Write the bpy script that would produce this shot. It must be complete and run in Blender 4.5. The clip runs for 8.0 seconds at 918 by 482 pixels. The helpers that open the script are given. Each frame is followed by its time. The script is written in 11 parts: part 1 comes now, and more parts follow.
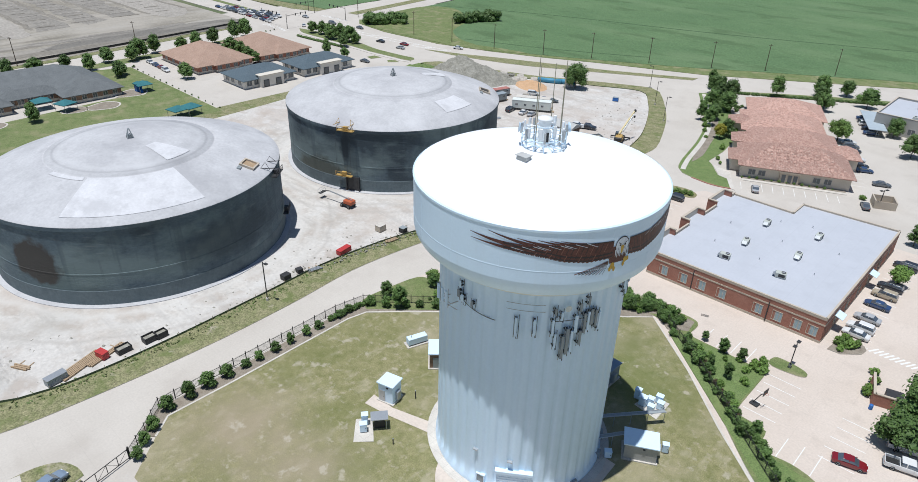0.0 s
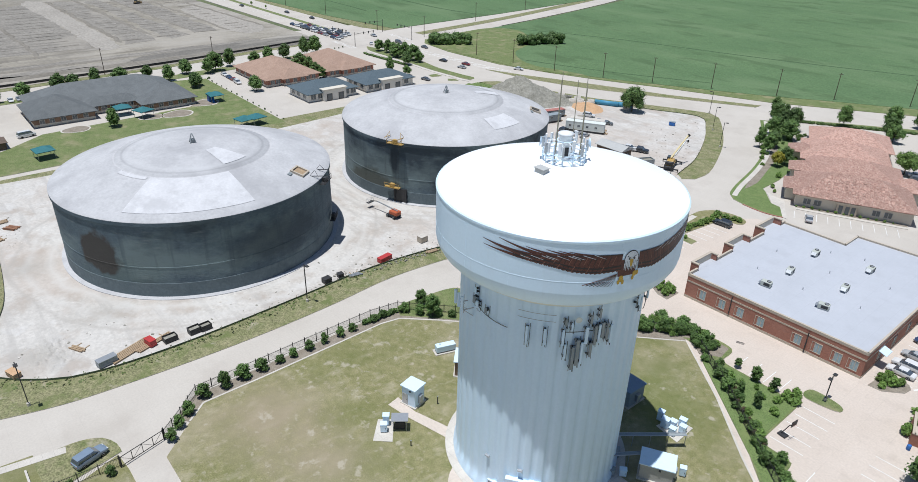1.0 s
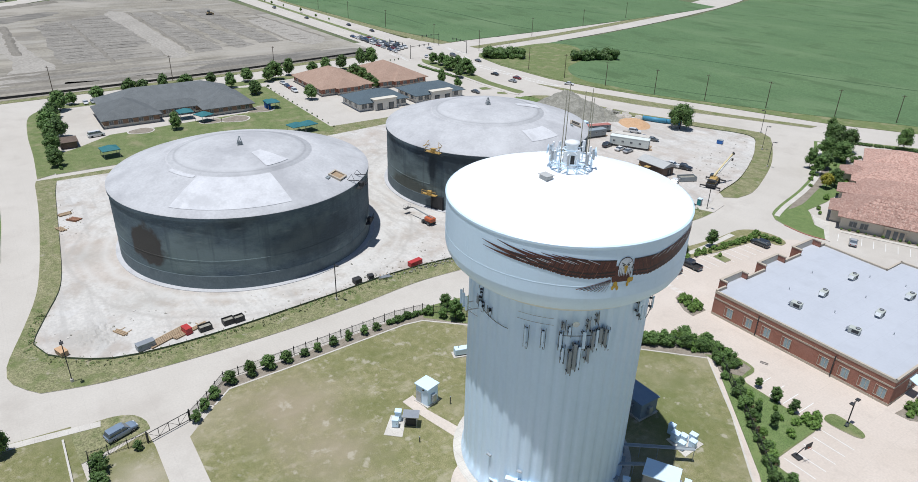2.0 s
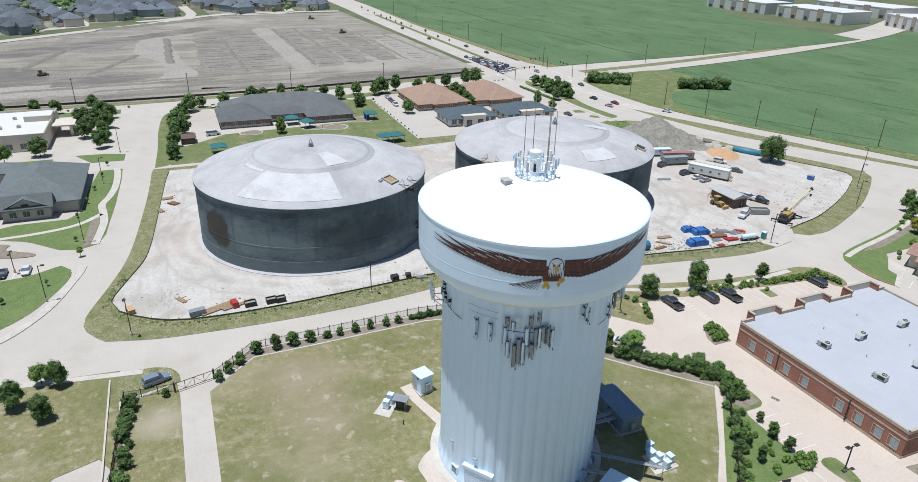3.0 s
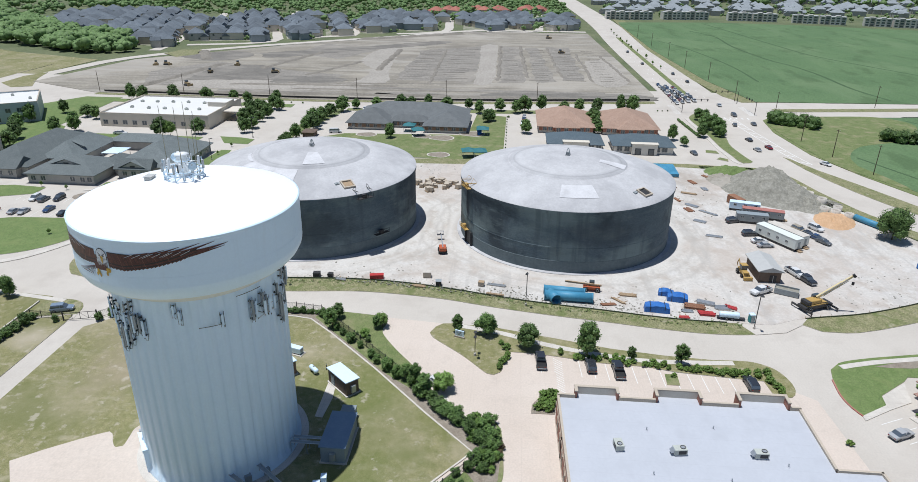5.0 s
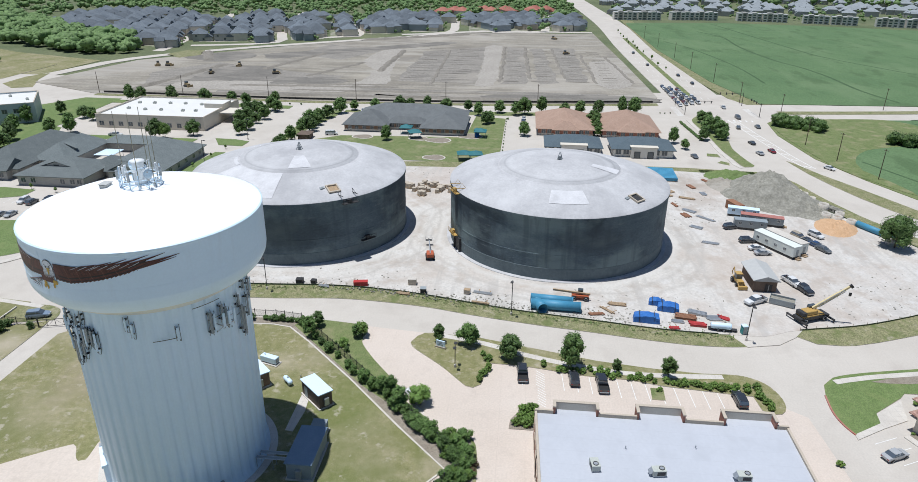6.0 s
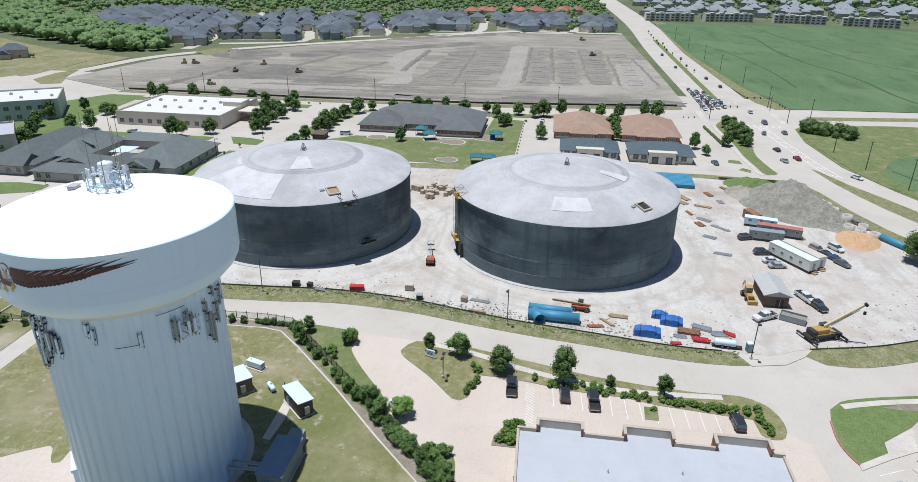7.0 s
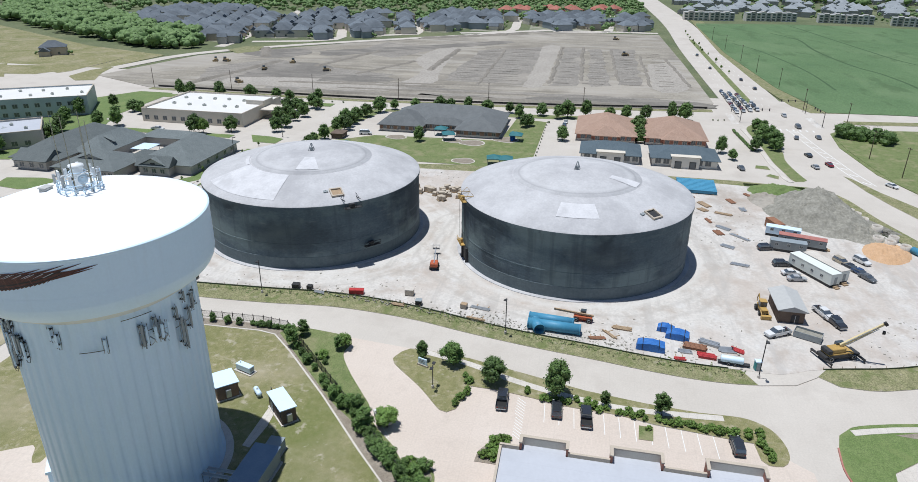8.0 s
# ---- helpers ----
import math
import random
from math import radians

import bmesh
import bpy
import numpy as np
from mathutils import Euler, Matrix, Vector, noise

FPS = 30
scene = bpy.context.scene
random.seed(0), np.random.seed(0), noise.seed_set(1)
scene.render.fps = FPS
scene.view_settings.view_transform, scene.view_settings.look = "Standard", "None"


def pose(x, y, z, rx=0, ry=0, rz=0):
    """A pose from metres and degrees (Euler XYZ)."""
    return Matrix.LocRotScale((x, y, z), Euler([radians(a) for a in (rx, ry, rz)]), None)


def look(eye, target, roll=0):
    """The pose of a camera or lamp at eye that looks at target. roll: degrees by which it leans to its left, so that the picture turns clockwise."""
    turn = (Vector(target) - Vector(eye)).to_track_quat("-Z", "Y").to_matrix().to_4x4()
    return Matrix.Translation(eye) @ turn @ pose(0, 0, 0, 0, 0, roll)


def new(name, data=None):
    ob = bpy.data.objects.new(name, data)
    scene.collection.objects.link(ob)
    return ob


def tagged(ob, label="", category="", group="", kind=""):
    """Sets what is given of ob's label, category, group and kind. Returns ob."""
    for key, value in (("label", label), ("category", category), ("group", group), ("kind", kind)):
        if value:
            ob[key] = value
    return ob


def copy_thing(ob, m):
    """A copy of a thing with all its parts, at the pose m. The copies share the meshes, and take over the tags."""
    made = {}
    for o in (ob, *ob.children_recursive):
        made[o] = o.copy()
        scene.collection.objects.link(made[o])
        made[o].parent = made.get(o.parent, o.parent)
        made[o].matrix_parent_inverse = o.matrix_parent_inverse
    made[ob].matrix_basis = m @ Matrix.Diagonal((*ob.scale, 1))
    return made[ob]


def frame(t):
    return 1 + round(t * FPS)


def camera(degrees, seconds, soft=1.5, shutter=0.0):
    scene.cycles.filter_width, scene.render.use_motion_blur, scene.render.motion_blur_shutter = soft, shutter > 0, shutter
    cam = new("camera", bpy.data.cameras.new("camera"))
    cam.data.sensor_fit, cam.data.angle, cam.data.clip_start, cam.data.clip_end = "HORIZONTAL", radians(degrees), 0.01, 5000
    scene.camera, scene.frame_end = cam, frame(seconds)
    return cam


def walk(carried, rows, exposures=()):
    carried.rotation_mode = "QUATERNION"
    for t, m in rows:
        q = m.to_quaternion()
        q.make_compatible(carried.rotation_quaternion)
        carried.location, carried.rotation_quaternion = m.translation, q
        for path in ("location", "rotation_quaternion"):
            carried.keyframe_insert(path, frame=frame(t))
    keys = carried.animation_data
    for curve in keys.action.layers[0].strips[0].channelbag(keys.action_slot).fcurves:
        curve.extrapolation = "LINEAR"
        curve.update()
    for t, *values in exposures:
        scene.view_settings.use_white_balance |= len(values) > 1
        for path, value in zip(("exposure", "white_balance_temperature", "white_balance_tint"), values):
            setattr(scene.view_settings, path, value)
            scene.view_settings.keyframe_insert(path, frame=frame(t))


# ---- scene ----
cam = camera(68.9, 8.0, 0.5)
PATH = [
    (0, (0.154, 0.248, 74.249), (-1.040, 1.522, 73.273), 1.60),
    (0.5, (3.050, 1.135, 74.209), (1.773, 2.346, 73.259), 1.50),
    (1, (6.048, 2.047, 74.253), (4.704, 3.203, 73.326), 1.60),
    (2.3, (13.262, 5.358, 74.498), (10.580, 7.202, 72.876), 1.50),
    (2.5, (14.667, 6.107, 74.526), (13.174, 7.099, 73.639), 1.50),
    (2.7, (21.395, 10.396, 74.642), (19.821, 11.278, 73.780), 1.49),
    (3, (29.535, 19.262, 74.918), (27.866, 19.974, 74.076), 1.40),
    (3.2, (35.674, 28.359, 75.005), (33.968, 29.002, 74.183), 1.36),
    (3.5, (41.691, 46.055, 75.319), (39.924, 46.512, 74.503), 1.20),
    (3.8, (49.069, 65.602, 75.316), (47.244, 65.811, 74.523), 1.03),
    (4, (50.155, 77.517, 75.360), (48.325, 77.614, 74.560), 0.90),
    (4.2, (51.176, 87.599, 75.364), (49.337, 87.573, 74.577), 0.85),
    (4.5, (44.647, 99.666, 75.434), (42.816, 99.567, 74.635), 0.80),
    (4.7, (43.218, 103.036, 75.568), (41.389, 102.919, 74.767), 0.80),
    (5.8, (37.976, 110.996, 75.756), (36.153, 110.837, 74.947), 0.73),
    (6, (37.458, 111.698, 75.560), (35.634, 111.532, 74.757), 0.70),
    (6.5, (35.097, 115.226, 75.372), (33.277, 115.018, 74.569), 0.80),
    (7, (32.554, 118.808, 75.525), (30.741, 118.551, 74.720), 0.80),
    (7.5, (29.941, 122.547, 75.755), (28.139, 122.235, 74.946), 0.60),
    (8, (27.242, 126.084, 75.556), (25.450, 125.721, 74.746), 0.60),
]
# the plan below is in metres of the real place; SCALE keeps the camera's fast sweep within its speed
SCALE = 0.55
walk(cam, [(t, look(Vector(eye) * SCALE, Vector(target) * SCALE, roll)) for t, eye, target, roll in PATH], [(0.0, -0.01, 6220, 9)])

# ---- world and sun ----
SUN_ELEV, SUN_AZ = 80.5, -92.0     # degrees; azimuth of the sun in the plan, counted from +x
world = bpy.data.worlds.new("sky")
scene.world = world
world.use_nodes = True
wn = world.node_tree
sky = wn.nodes.new("ShaderNodeTexSky")
sky.sky_type, sky.sun_disc = "NISHITA", False
sky.sun_elevation, sky.sun_rotation = radians(SUN_ELEV), radians(90 - SUN_AZ)
sky.altitude, sky.dust_density, sky.ozone_density = 200, 0.5, 3.0
wn.links.new(sky.outputs[0], wn.nodes["Background"].inputs[0])
wn.nodes["Background"].inputs[1].default_value = 0.066
sun = new("sun", bpy.data.lights.new("sun", "SUN"))
sun.data.energy, sun.data.angle, sun.data.color = 4.16, radians(0.53), (1.0, 0.99, 0.975)
SUN_DIR = Vector((math.cos(radians(SUN_ELEV)) * math.cos(radians(SUN_AZ)), math.cos(radians(SUN_ELEV)) * math.sin(radians(SUN_AZ)), math.sin(radians(SUN_ELEV))))
sun.matrix_world = look(SUN_DIR * 300, (0, 0, 0))


# ---- materials ----
def place_of(nt):
    """The place of a surface point in metres of the plan."""
    k = nt.nodes.new("ShaderNodeVectorMath")
    k.operation = "SCALE"
    k.inputs["Scale"].default_value = 1 / SCALE
    nt.links.new(nt.nodes.new("ShaderNodeNewGeometry").outputs["Position"], k.inputs[0])
    return k.outputs[0]


def mat(name, c1, c2=None, rough=0.85, s=0.3, fine=6.0, bump=0.15, metal=0.0, amount=1.0, grain=0.25, rnd=0.0, spec=0.35, stretch=None):
    """A surface whose colour wanders between c1 and c2 over about 1/s metres, with grain of about 1/fine metres."""
    m = bpy.data.materials.new(name)
    m.use_nodes = True
    nt = m.node_tree
    b = nt.nodes["Principled BSDF"]
    b.inputs["Roughness"].default_value, b.inputs["Metallic"].default_value = rough, metal
    b.inputs["Specular IOR Level"].default_value = spec
    N = nt.nodes.new
    vec = place_of(nt)
    if stretch:
        mp = N("ShaderNodeMapping")
        mp.inputs["Scale"].default_value = stretch
        nt.links.new(vec, mp.inputs[0])
        vec = mp.outputs[0]
    n1, n2 = N("ShaderNodeTexNoise"), N("ShaderNodeTexNoise")
    n1.inputs["Scale"].default_value, n1.inputs["Detail"].default_value, n1.inputs["Roughness"].default_value = s, 9, 0.68
    n2.inputs["Scale"].default_value, n2.inputs["Detail"].default_value = fine, 4
    nt.links.new(vec, n1.inputs["Vector"])
    nt.links.new(vec, n2.inputs["Vector"])
    ramp = N("ShaderNodeMapRange")
    ramp.inputs["From Min"].default_value, ramp.inputs["From Max"].default_value = 0.5 - 0.2 / amount, 0.5 + 0.2 / amount
    nt.links.new(n1.outputs["Fac"], ramp.inputs["Value"])
    mix = N("ShaderNodeMix")
    mix.data_type = "RGBA"
    mix.inputs[6].default_value, mix.inputs[7].default_value = (*c1, 1), (*(c2 or c1), 1)
    nt.links.new(ramp.outputs[0], mix.inputs[0])
    hsv = N("ShaderNodeHueSaturation")
    nt.links.new(mix.outputs[2], hsv.inputs["Color"])
    val = N("ShaderNodeMapRange")
    val.inputs["From Min"].default_value, val.inputs["From Max"].default_value = 0.25, 0.75
    val.inputs["To Min"].default_value, val.inputs["To Max"].default_value = 1 - grain, 1 + grain
    nt.links.new(n2.outputs["Fac"], val.inputs["Value"])
    out = val.outputs[0]
    if rnd:
        oi, mul = N("ShaderNodeObjectInfo"), N("ShaderNodeMath")
        r2 = N("ShaderNodeMapRange")
        r2.inputs["To Min"].default_value, r2.inputs["To Max"].default_value = 1 - rnd, 1 + rnd
        nt.links.new(oi.outputs["Random"], r2.inputs["Value"])
        mul.operation = "MULTIPLY"
        nt.links.new(out, mul.inputs[0])
        nt.links.new(r2.outputs[0], mul.inputs[1])
        out = mul.outputs[0]
    nt.links.new(out, hsv.inputs["Value"])
    nt.links.new(hsv.outputs[0], b.inputs["Base Color"])
    if bump:
        bp = N("ShaderNodeBump")
        bp.inputs["Strength"].default_value, bp.inputs["Distance"].default_value = bump, 0.4 * SCALE / fine
        nt.links.new(n2.outputs["Fac"], bp.inputs["Height"])
        nt.links.new(bp.outputs[0], b.inputs["Normal"])
    return m


def tint_over(m, c, build):
    """Lay the colour c over m's base colour with the factor that build(nt, position) returns."""
    nt = m.node_tree
    b = nt.nodes["Principled BSDF"]
    old = b.inputs["Base Color"].links[0].from_socket
    mix = nt.nodes.new("ShaderNodeMix")
    mix.data_type = "RGBA"
    mix.inputs[7].default_value = (*c, 1)
    nt.links.new(old, mix.inputs[6])
    nt.links.new(build(nt, place_of(nt)), mix.inputs[0])
    nt.links.new(mix.outputs[2], b.inputs["Base Color"])
    return m


def blotches(scale, lo, hi, top=1.0, stretch=(1, 1, 1), detail=5, shift=0.0):
    def build(nt, pos):
        mp, n, r = nt.nodes.new("ShaderNodeMapping"), nt.nodes.new("ShaderNodeTexNoise"), nt.nodes.new("ShaderNodeMapRange")
        mp.inputs["Scale"].default_value = stretch
        mp.inputs["Location"].default_value = (shift, shift * 0.7, shift * 0.3)
        n.inputs["Scale"].default_value, n.inputs["Detail"].default_value, n.inputs["Roughness"].default_value = scale, detail, 0.6
        r.inputs["From Min"].default_value, r.inputs["From Max"].default_value, r.inputs["To Max"].default_value = lo, hi, top
        nt.links.new(pos, mp.inputs[0])
        nt.links.new(mp.outputs[0], n.inputs["Vector"])
        nt.links.new(n.outputs["Fac"], r.inputs["Value"])
        return r.outputs[0]
    return build


def joints(size_x, size_y, width, top=0.6):
    """Straight joint lines on a grid of size_x by size_y metres."""
    def build(nt, pos):
        sep = nt.nodes.new("ShaderNodeSeparateXYZ")
        nt.links.new(pos, sep.inputs[0])
        outs = []
        for k, size in ((0, size_x), (1, size_y)):
            d, fr, lt = (nt.nodes.new("ShaderNodeMath") for _ in range(3))
            d.operation, fr.operation, lt.operation = "DIVIDE", "FRACT", "LESS_THAN"
            d.inputs[1].default_value, lt.inputs[1].default_value = size, width / size
            nt.links.new(sep.outputs[k], d.inputs[0])
            nt.links.new(d.outputs[0], fr.inputs[0])
            nt.links.new(fr.outputs[0], lt.inputs[0])
            outs.append(lt.outputs[0])
        mx, ml = nt.nodes.new("ShaderNodeMath"), nt.nodes.new("ShaderNodeMath")
        mx.operation, ml.operation = "MAXIMUM", "MULTIPLY"
        ml.inputs[1].default_value = top
        nt.links.new(outs[0], mx.inputs[0])
        nt.links.new(outs[1], mx.inputs[1])
        nt.links.new(mx.outputs[0], ml.inputs[0])
        return ml.outputs[0]
    return build


CONCRETE = mat("road_concrete", (0.49, 0.447, 0.393), (0.557, 0.513, 0.457), s=0.05, fine=3.0, grain=0.06, bump=0.05)
tint_over(CONCRETE, (0.40, 0.355, 0.31), blotches(0.12, 0.54, 0.72, 0.4, detail=7))
tint_over(CONCRETE, (0.43, 0.385, 0.335), blotches(0.05, 0.55, 0.7, 0.5, shift=23))
tint_over(CONCRETE, (0.33, 0.31, 0.28), joints(4.6, 4.6, 0.07, 0.15))
LOT = mat("car_park_concrete", (0.55, 0.47, 0.40), (0.615, 0.535, 0.465), s=0.07, fine=3.0, grain=0.08, bump=0.05)
tint_over(LOT, (0.45, 0.385, 0.33), blotches(0.3, 0.55, 0.75, 0.5, detail=8))
tint_over(LOT, (0.33, 0.29, 0.25), joints(4.6, 4.6, 0.07, 0.15))
WALK = mat("path_concrete", (0.62, 0.58, 0.52), (0.50, 0.46, 0.41), s=0.3, fine=5, grain=0.08, bump=0.05)
tint_over(WALK, (0.30, 0.27, 0.24), joints(1.5, 1.5, 0.05, 0.4))
KERB = mat("kerb_concrete", (0.60, 0.56, 0.50), (0.48, 0.45, 0.41), s=0.6, fine=6, grain=0.1)
GRASS_DRY = mat("dry_lawn", (0.168, 0.17, 0.066), (0.275, 0.25, 0.128), s=0.7, fine=6, grain=0.3, bump=0.5, amount=1.25)
tint_over(GRASS_DRY, (0.40, 0.355, 0.25), blotches(0.3, 0.54, 0.70, 0.6, stretch=(1.4, 0.7, 1)))
tint_over(GRASS_DRY, (0.43, 0.37, 0.28), blotches(0.9, 0.56, 0.68, 0.5, detail=8, shift=7))
tint_over(GRASS_DRY, (0.36, 0.31, 0.215), blotches(0.05, 0.50, 0.62, 0.5, detail=12, shift=77))
tint_over(GRASS_DRY, (0.135, 0.15, 0.045), blotches(0.06, 0.49, 0.66, 0.65, detail=12, shift=31))
GRASS = mat("green_lawn", (0.125, 0.17, 0.055), (0.19, 0.21, 0.09), s=0.5, fine=5, grain=0.42, bump=0.5)
tint_over(GRASS, (0.28, 0.255, 0.145), blotches(0.16, 0.50, 0.66, 0.75, detail=9))
tint_over(GRASS, (0.095, 0.14, 0.04), blotches(0.3, 0.53, 0.66, 0.6, detail=7, shift=29))
GRASS_LUSH = mat("lush_lawn", (0.115, 0.172, 0.052), (0.165, 0.218, 0.08), s=0.5, fine=5, grain=0.4, bump=0.5)
tint_over(GRASS_LUSH, (0.20, 0.235, 0.09), blotches(0.15, 0.52, 0.68, 0.7, detail=9))
VERGE = mat("verge_grass", (0.155, 0.17, 0.07), (0.285, 0.26, 0.15), s=0.5, fine=4, grain=0.5, bump=0.5)
tint_over(VERGE, (0.12, 0.155, 0.045), blotches(0.25, 0.52, 0.64, 0.7, detail=8, shift=13))
tint_over(VERGE, (0.42, 0.37, 0.29), blotches(0.35, 0.60, 0.72, 0.7))
CROP = mat("crop_field", (0.088, 0.155, 0.066), (0.118, 0.192, 0.084), s=0.025, fine=1.2, grain=0.26, bump=0.4)
tint_over(CROP, (0.148, 0.215, 0.105), blotches(0.011, 0.5, 0.66, 0.55, stretch=(1, 2.5, 1)))
tint_over(CROP, (0.07, 0.118, 0.048), blotches(0.03, 0.54, 0.62, 0.6, stretch=(1, 2.2, 1), detail=9))
def rut_ring(x, y, r, w, top=0.5, wobble=5.0):
    """Pale worn ground in a ring of radius r and half-width w round a place of the plan, broken by noise."""
    def build(nt, pos):
        mp, ln, n, ml, su, ab, r1 = (nt.nodes.new(k) for k in ("ShaderNodeMapping", "ShaderNodeVectorMath", "ShaderNodeTexNoise", "ShaderNodeMath", "ShaderNodeMath", "ShaderNodeMath", "ShaderNodeMapRange"))
        mp.vector_type = "TEXTURE"
        mp.inputs["Location"].default_value, mp.inputs["Scale"].default_value = (x, y, 0), (1, 1, 1e6)
        ln.operation, ml.operation, su.operation, ab.operation = "LENGTH", "MULTIPLY_ADD", "SUBTRACT", "ABSOLUTE"
        n.inputs["Scale"].default_value, n.inputs["Detail"].default_value = 0.08, 6
        ml.inputs[1].default_value, su.inputs[1].default_value = wobble, r + wobble / 2
        nt.links.new(pos, mp.inputs[0])
        nt.links.new(mp.outputs[0], ln.inputs[0])
        nt.links.new(pos, n.inputs["Vector"])
        nt.links.new(n.outputs["Fac"], ml.inputs[0])
        nt.links.new(ln.outputs["Value"], ml.inputs[2])
        nt.links.new(ml.outputs[0], su.inputs[0])
        nt.links.new(su.outputs[0], ab.inputs[0])
        r1.inputs["From Min"].default_value, r1.inputs["From Max"].default_value, r1.inputs["To Max"].default_value = w, 0.0, top
        nt.links.new(ab.outputs[0], r1.inputs["Value"])
        return r1.outputs[0]
    return build


DIRT_SITE = mat("site_dirt", (0.50, 0.47, 0.43), (0.60, 0.57, 0.53), s=0.09, fine=1.6, grain=0.13, bump=0.35)
tint_over(DIRT_SITE, (0.40, 0.345, 0.295), blotches(0.14, 0.51, 0.64, 0.7, detail=9))
tint_over(DIRT_SITE, (0.45, 0.375, 0.315), blotches(0.03, 0.50, 0.60, 0.5, detail=9, shift=44))
tint_over(DIRT_SITE, (0.33, 0.30, 0.265), blotches(0.9, 0.60, 0.72, 0.25, shift=3))
tint_over(DIRT_SITE, (0.63, 0.615, 0.595), blotches(0.2, 0.56, 0.66, 0.4, shift=17))
tint_over(DIRT_SITE, (0.42, 0.395, 0.365), blotches(0.25, 0.55, 0.64, 0.5, stretch=(0.15, 1.4, 1), detail=6, shift=71))
for x, y, r, w, top in ((-142, 49.5, 33.0, 1.6, 0.6), (-142, 49.5, 37.5, 1.2, 0.45), (-142, 49.5, 40.5, 0.8, 0.5), (-142, 123, 33.0, 1.6, 0.6), (-142, 123, 37.0, 1.0, 0.45), (-142, 123, 41.0, 1.0, 0.4)):
    tint_over(DIRT_SITE, (0.60, 0.575, 0.54) if w > 1.1 else (0.40, 0.37, 0.335), rut_ring(x, y, r, w, top))
DIRT_FIELD = mat("graded_dirt", (0.262, 0.236, 0.192), (0.345, 0.312, 0.258), s=0.05, fine=0.7, grain=0.22, bump=0.4)
tint_over(DIRT_FIELD, (0.21, 0.19, 0.165), blotches(0.022, 0.53, 0.64, 0.75, stretch=(0.6, 1.0, 1), detail=9))
tint_over(DIRT_FIELD, (0.18, 0.161, 0.13), blotches(0.14, 0.53, 0.64, 0.6, stretch=(1.6, 0.10, 1), detail=8, shift=61))
tint_over(DIRT_FIELD, (0.24, 0.22, 0.195), blotches(0.12, 0.55, 0.66, 0.5, stretch=(1.3, 0.2, 1), shift=51))
tint_over(DIRT_FIELD, (0.17, 0.150, 0.12), blotches(0.10, 0.53, 0.61, 0.5, stretch=(1.5, 0.07, 1), detail=7, shift=19))
tint_over(DIRT_FIELD, (0.43, 0.39, 0.335), blotches(0.014, 0.52, 0.60, 0.55, stretch=(1.0, 0.8, 1), detail=8, shift=83))
tint_over(DIRT_FIELD, (0.40, 0.37, 0.325), blotches(0.05, 0.53, 0.64, 0.6, stretch=(1.4, 0.35, 1), shift=9))
GROUND = mat("open_ground", (0.085, 0.115, 0.05), (0.17, 0.18, 0.095), s=0.02, fine=0.5, grain=0.25, bump=0.4)
PALE_STUCCO = mat("pale_stucco", (0.74, 0.71, 0.65), (0.68, 0.65, 0.59), s=0.3, fine=5, grain=0.06)
# white paint, with the blue of skylit shade put into its base colour
SHADED_WHITE_STEEL = mat("shade_blued_white_steel", (0.685, 0.84, 0.97), (0.655, 0.815, 0.95), rough=0.42, s=0.25, fine=3, grain=0.02, bump=0.02, spec=0.5)
tint_over(SHADED_WHITE_STEEL, (0.58, 0.68, 0.77), blotches(0.5, 0.55, 0.8, 0.35, stretch=(1.5, 1.5, 0.18)))
# the same tower white, its base raised to paint in full-sun glare
SUNLIT_WHITE = mat("sunlit_white_roof_paint", (0.90, 0.92, 0.93), (0.87, 0.89, 0.91), rough=0.5, s=0.25, fine=3, grain=0.02, bump=0.02)
CREAM_STEEL = mat("dusty_cream_steel", (0.70, 0.72, 0.66), (0.66, 0.70, 0.68), rough=0.6, s=0.4, fine=4, grain=0.04)
TANK_WALL = mat("dark_tank_concrete", (0.072, 0.104, 0.128), (0.118, 0.156, 0.18), rough=0.8, s=0.09, fine=1.5, grain=0.2, bump=0.2, stretch=(1, 1, 2.2))
tint_over(TANK_WALL, (0.045, 0.060, 0.072), blotches(0.06, 0.50, 0.58, 0.85, stretch=(1, 1, 0.8)))
tint_over(TANK_WALL, (0.20, 0.255, 0.255), blotches(0.035, 0.48, 0.60, 0.8, stretch=(1, 1, 2.0), detail=7, shift=15))
tint_over(TANK_WALL, (0.26, 0.29, 0.29), blotches(0.35, 0.60, 0.78, 0.5, stretch=(0.5, 0.5, 3.0), shift=5))
tint_over(TANK_WALL, (0.075, 0.098, 0.115), blotches(0.55, 0.54, 0.66, 0.5, stretch=(1, 1, 0.06), detail=3, shift=25))
tint_over(TANK_WALL, (0.16, 0.205, 0.22), blotches(0.8, 0.58, 0.70, 0.35, stretch=(0.12, 0.12, 1.6), detail=4, shift=35))
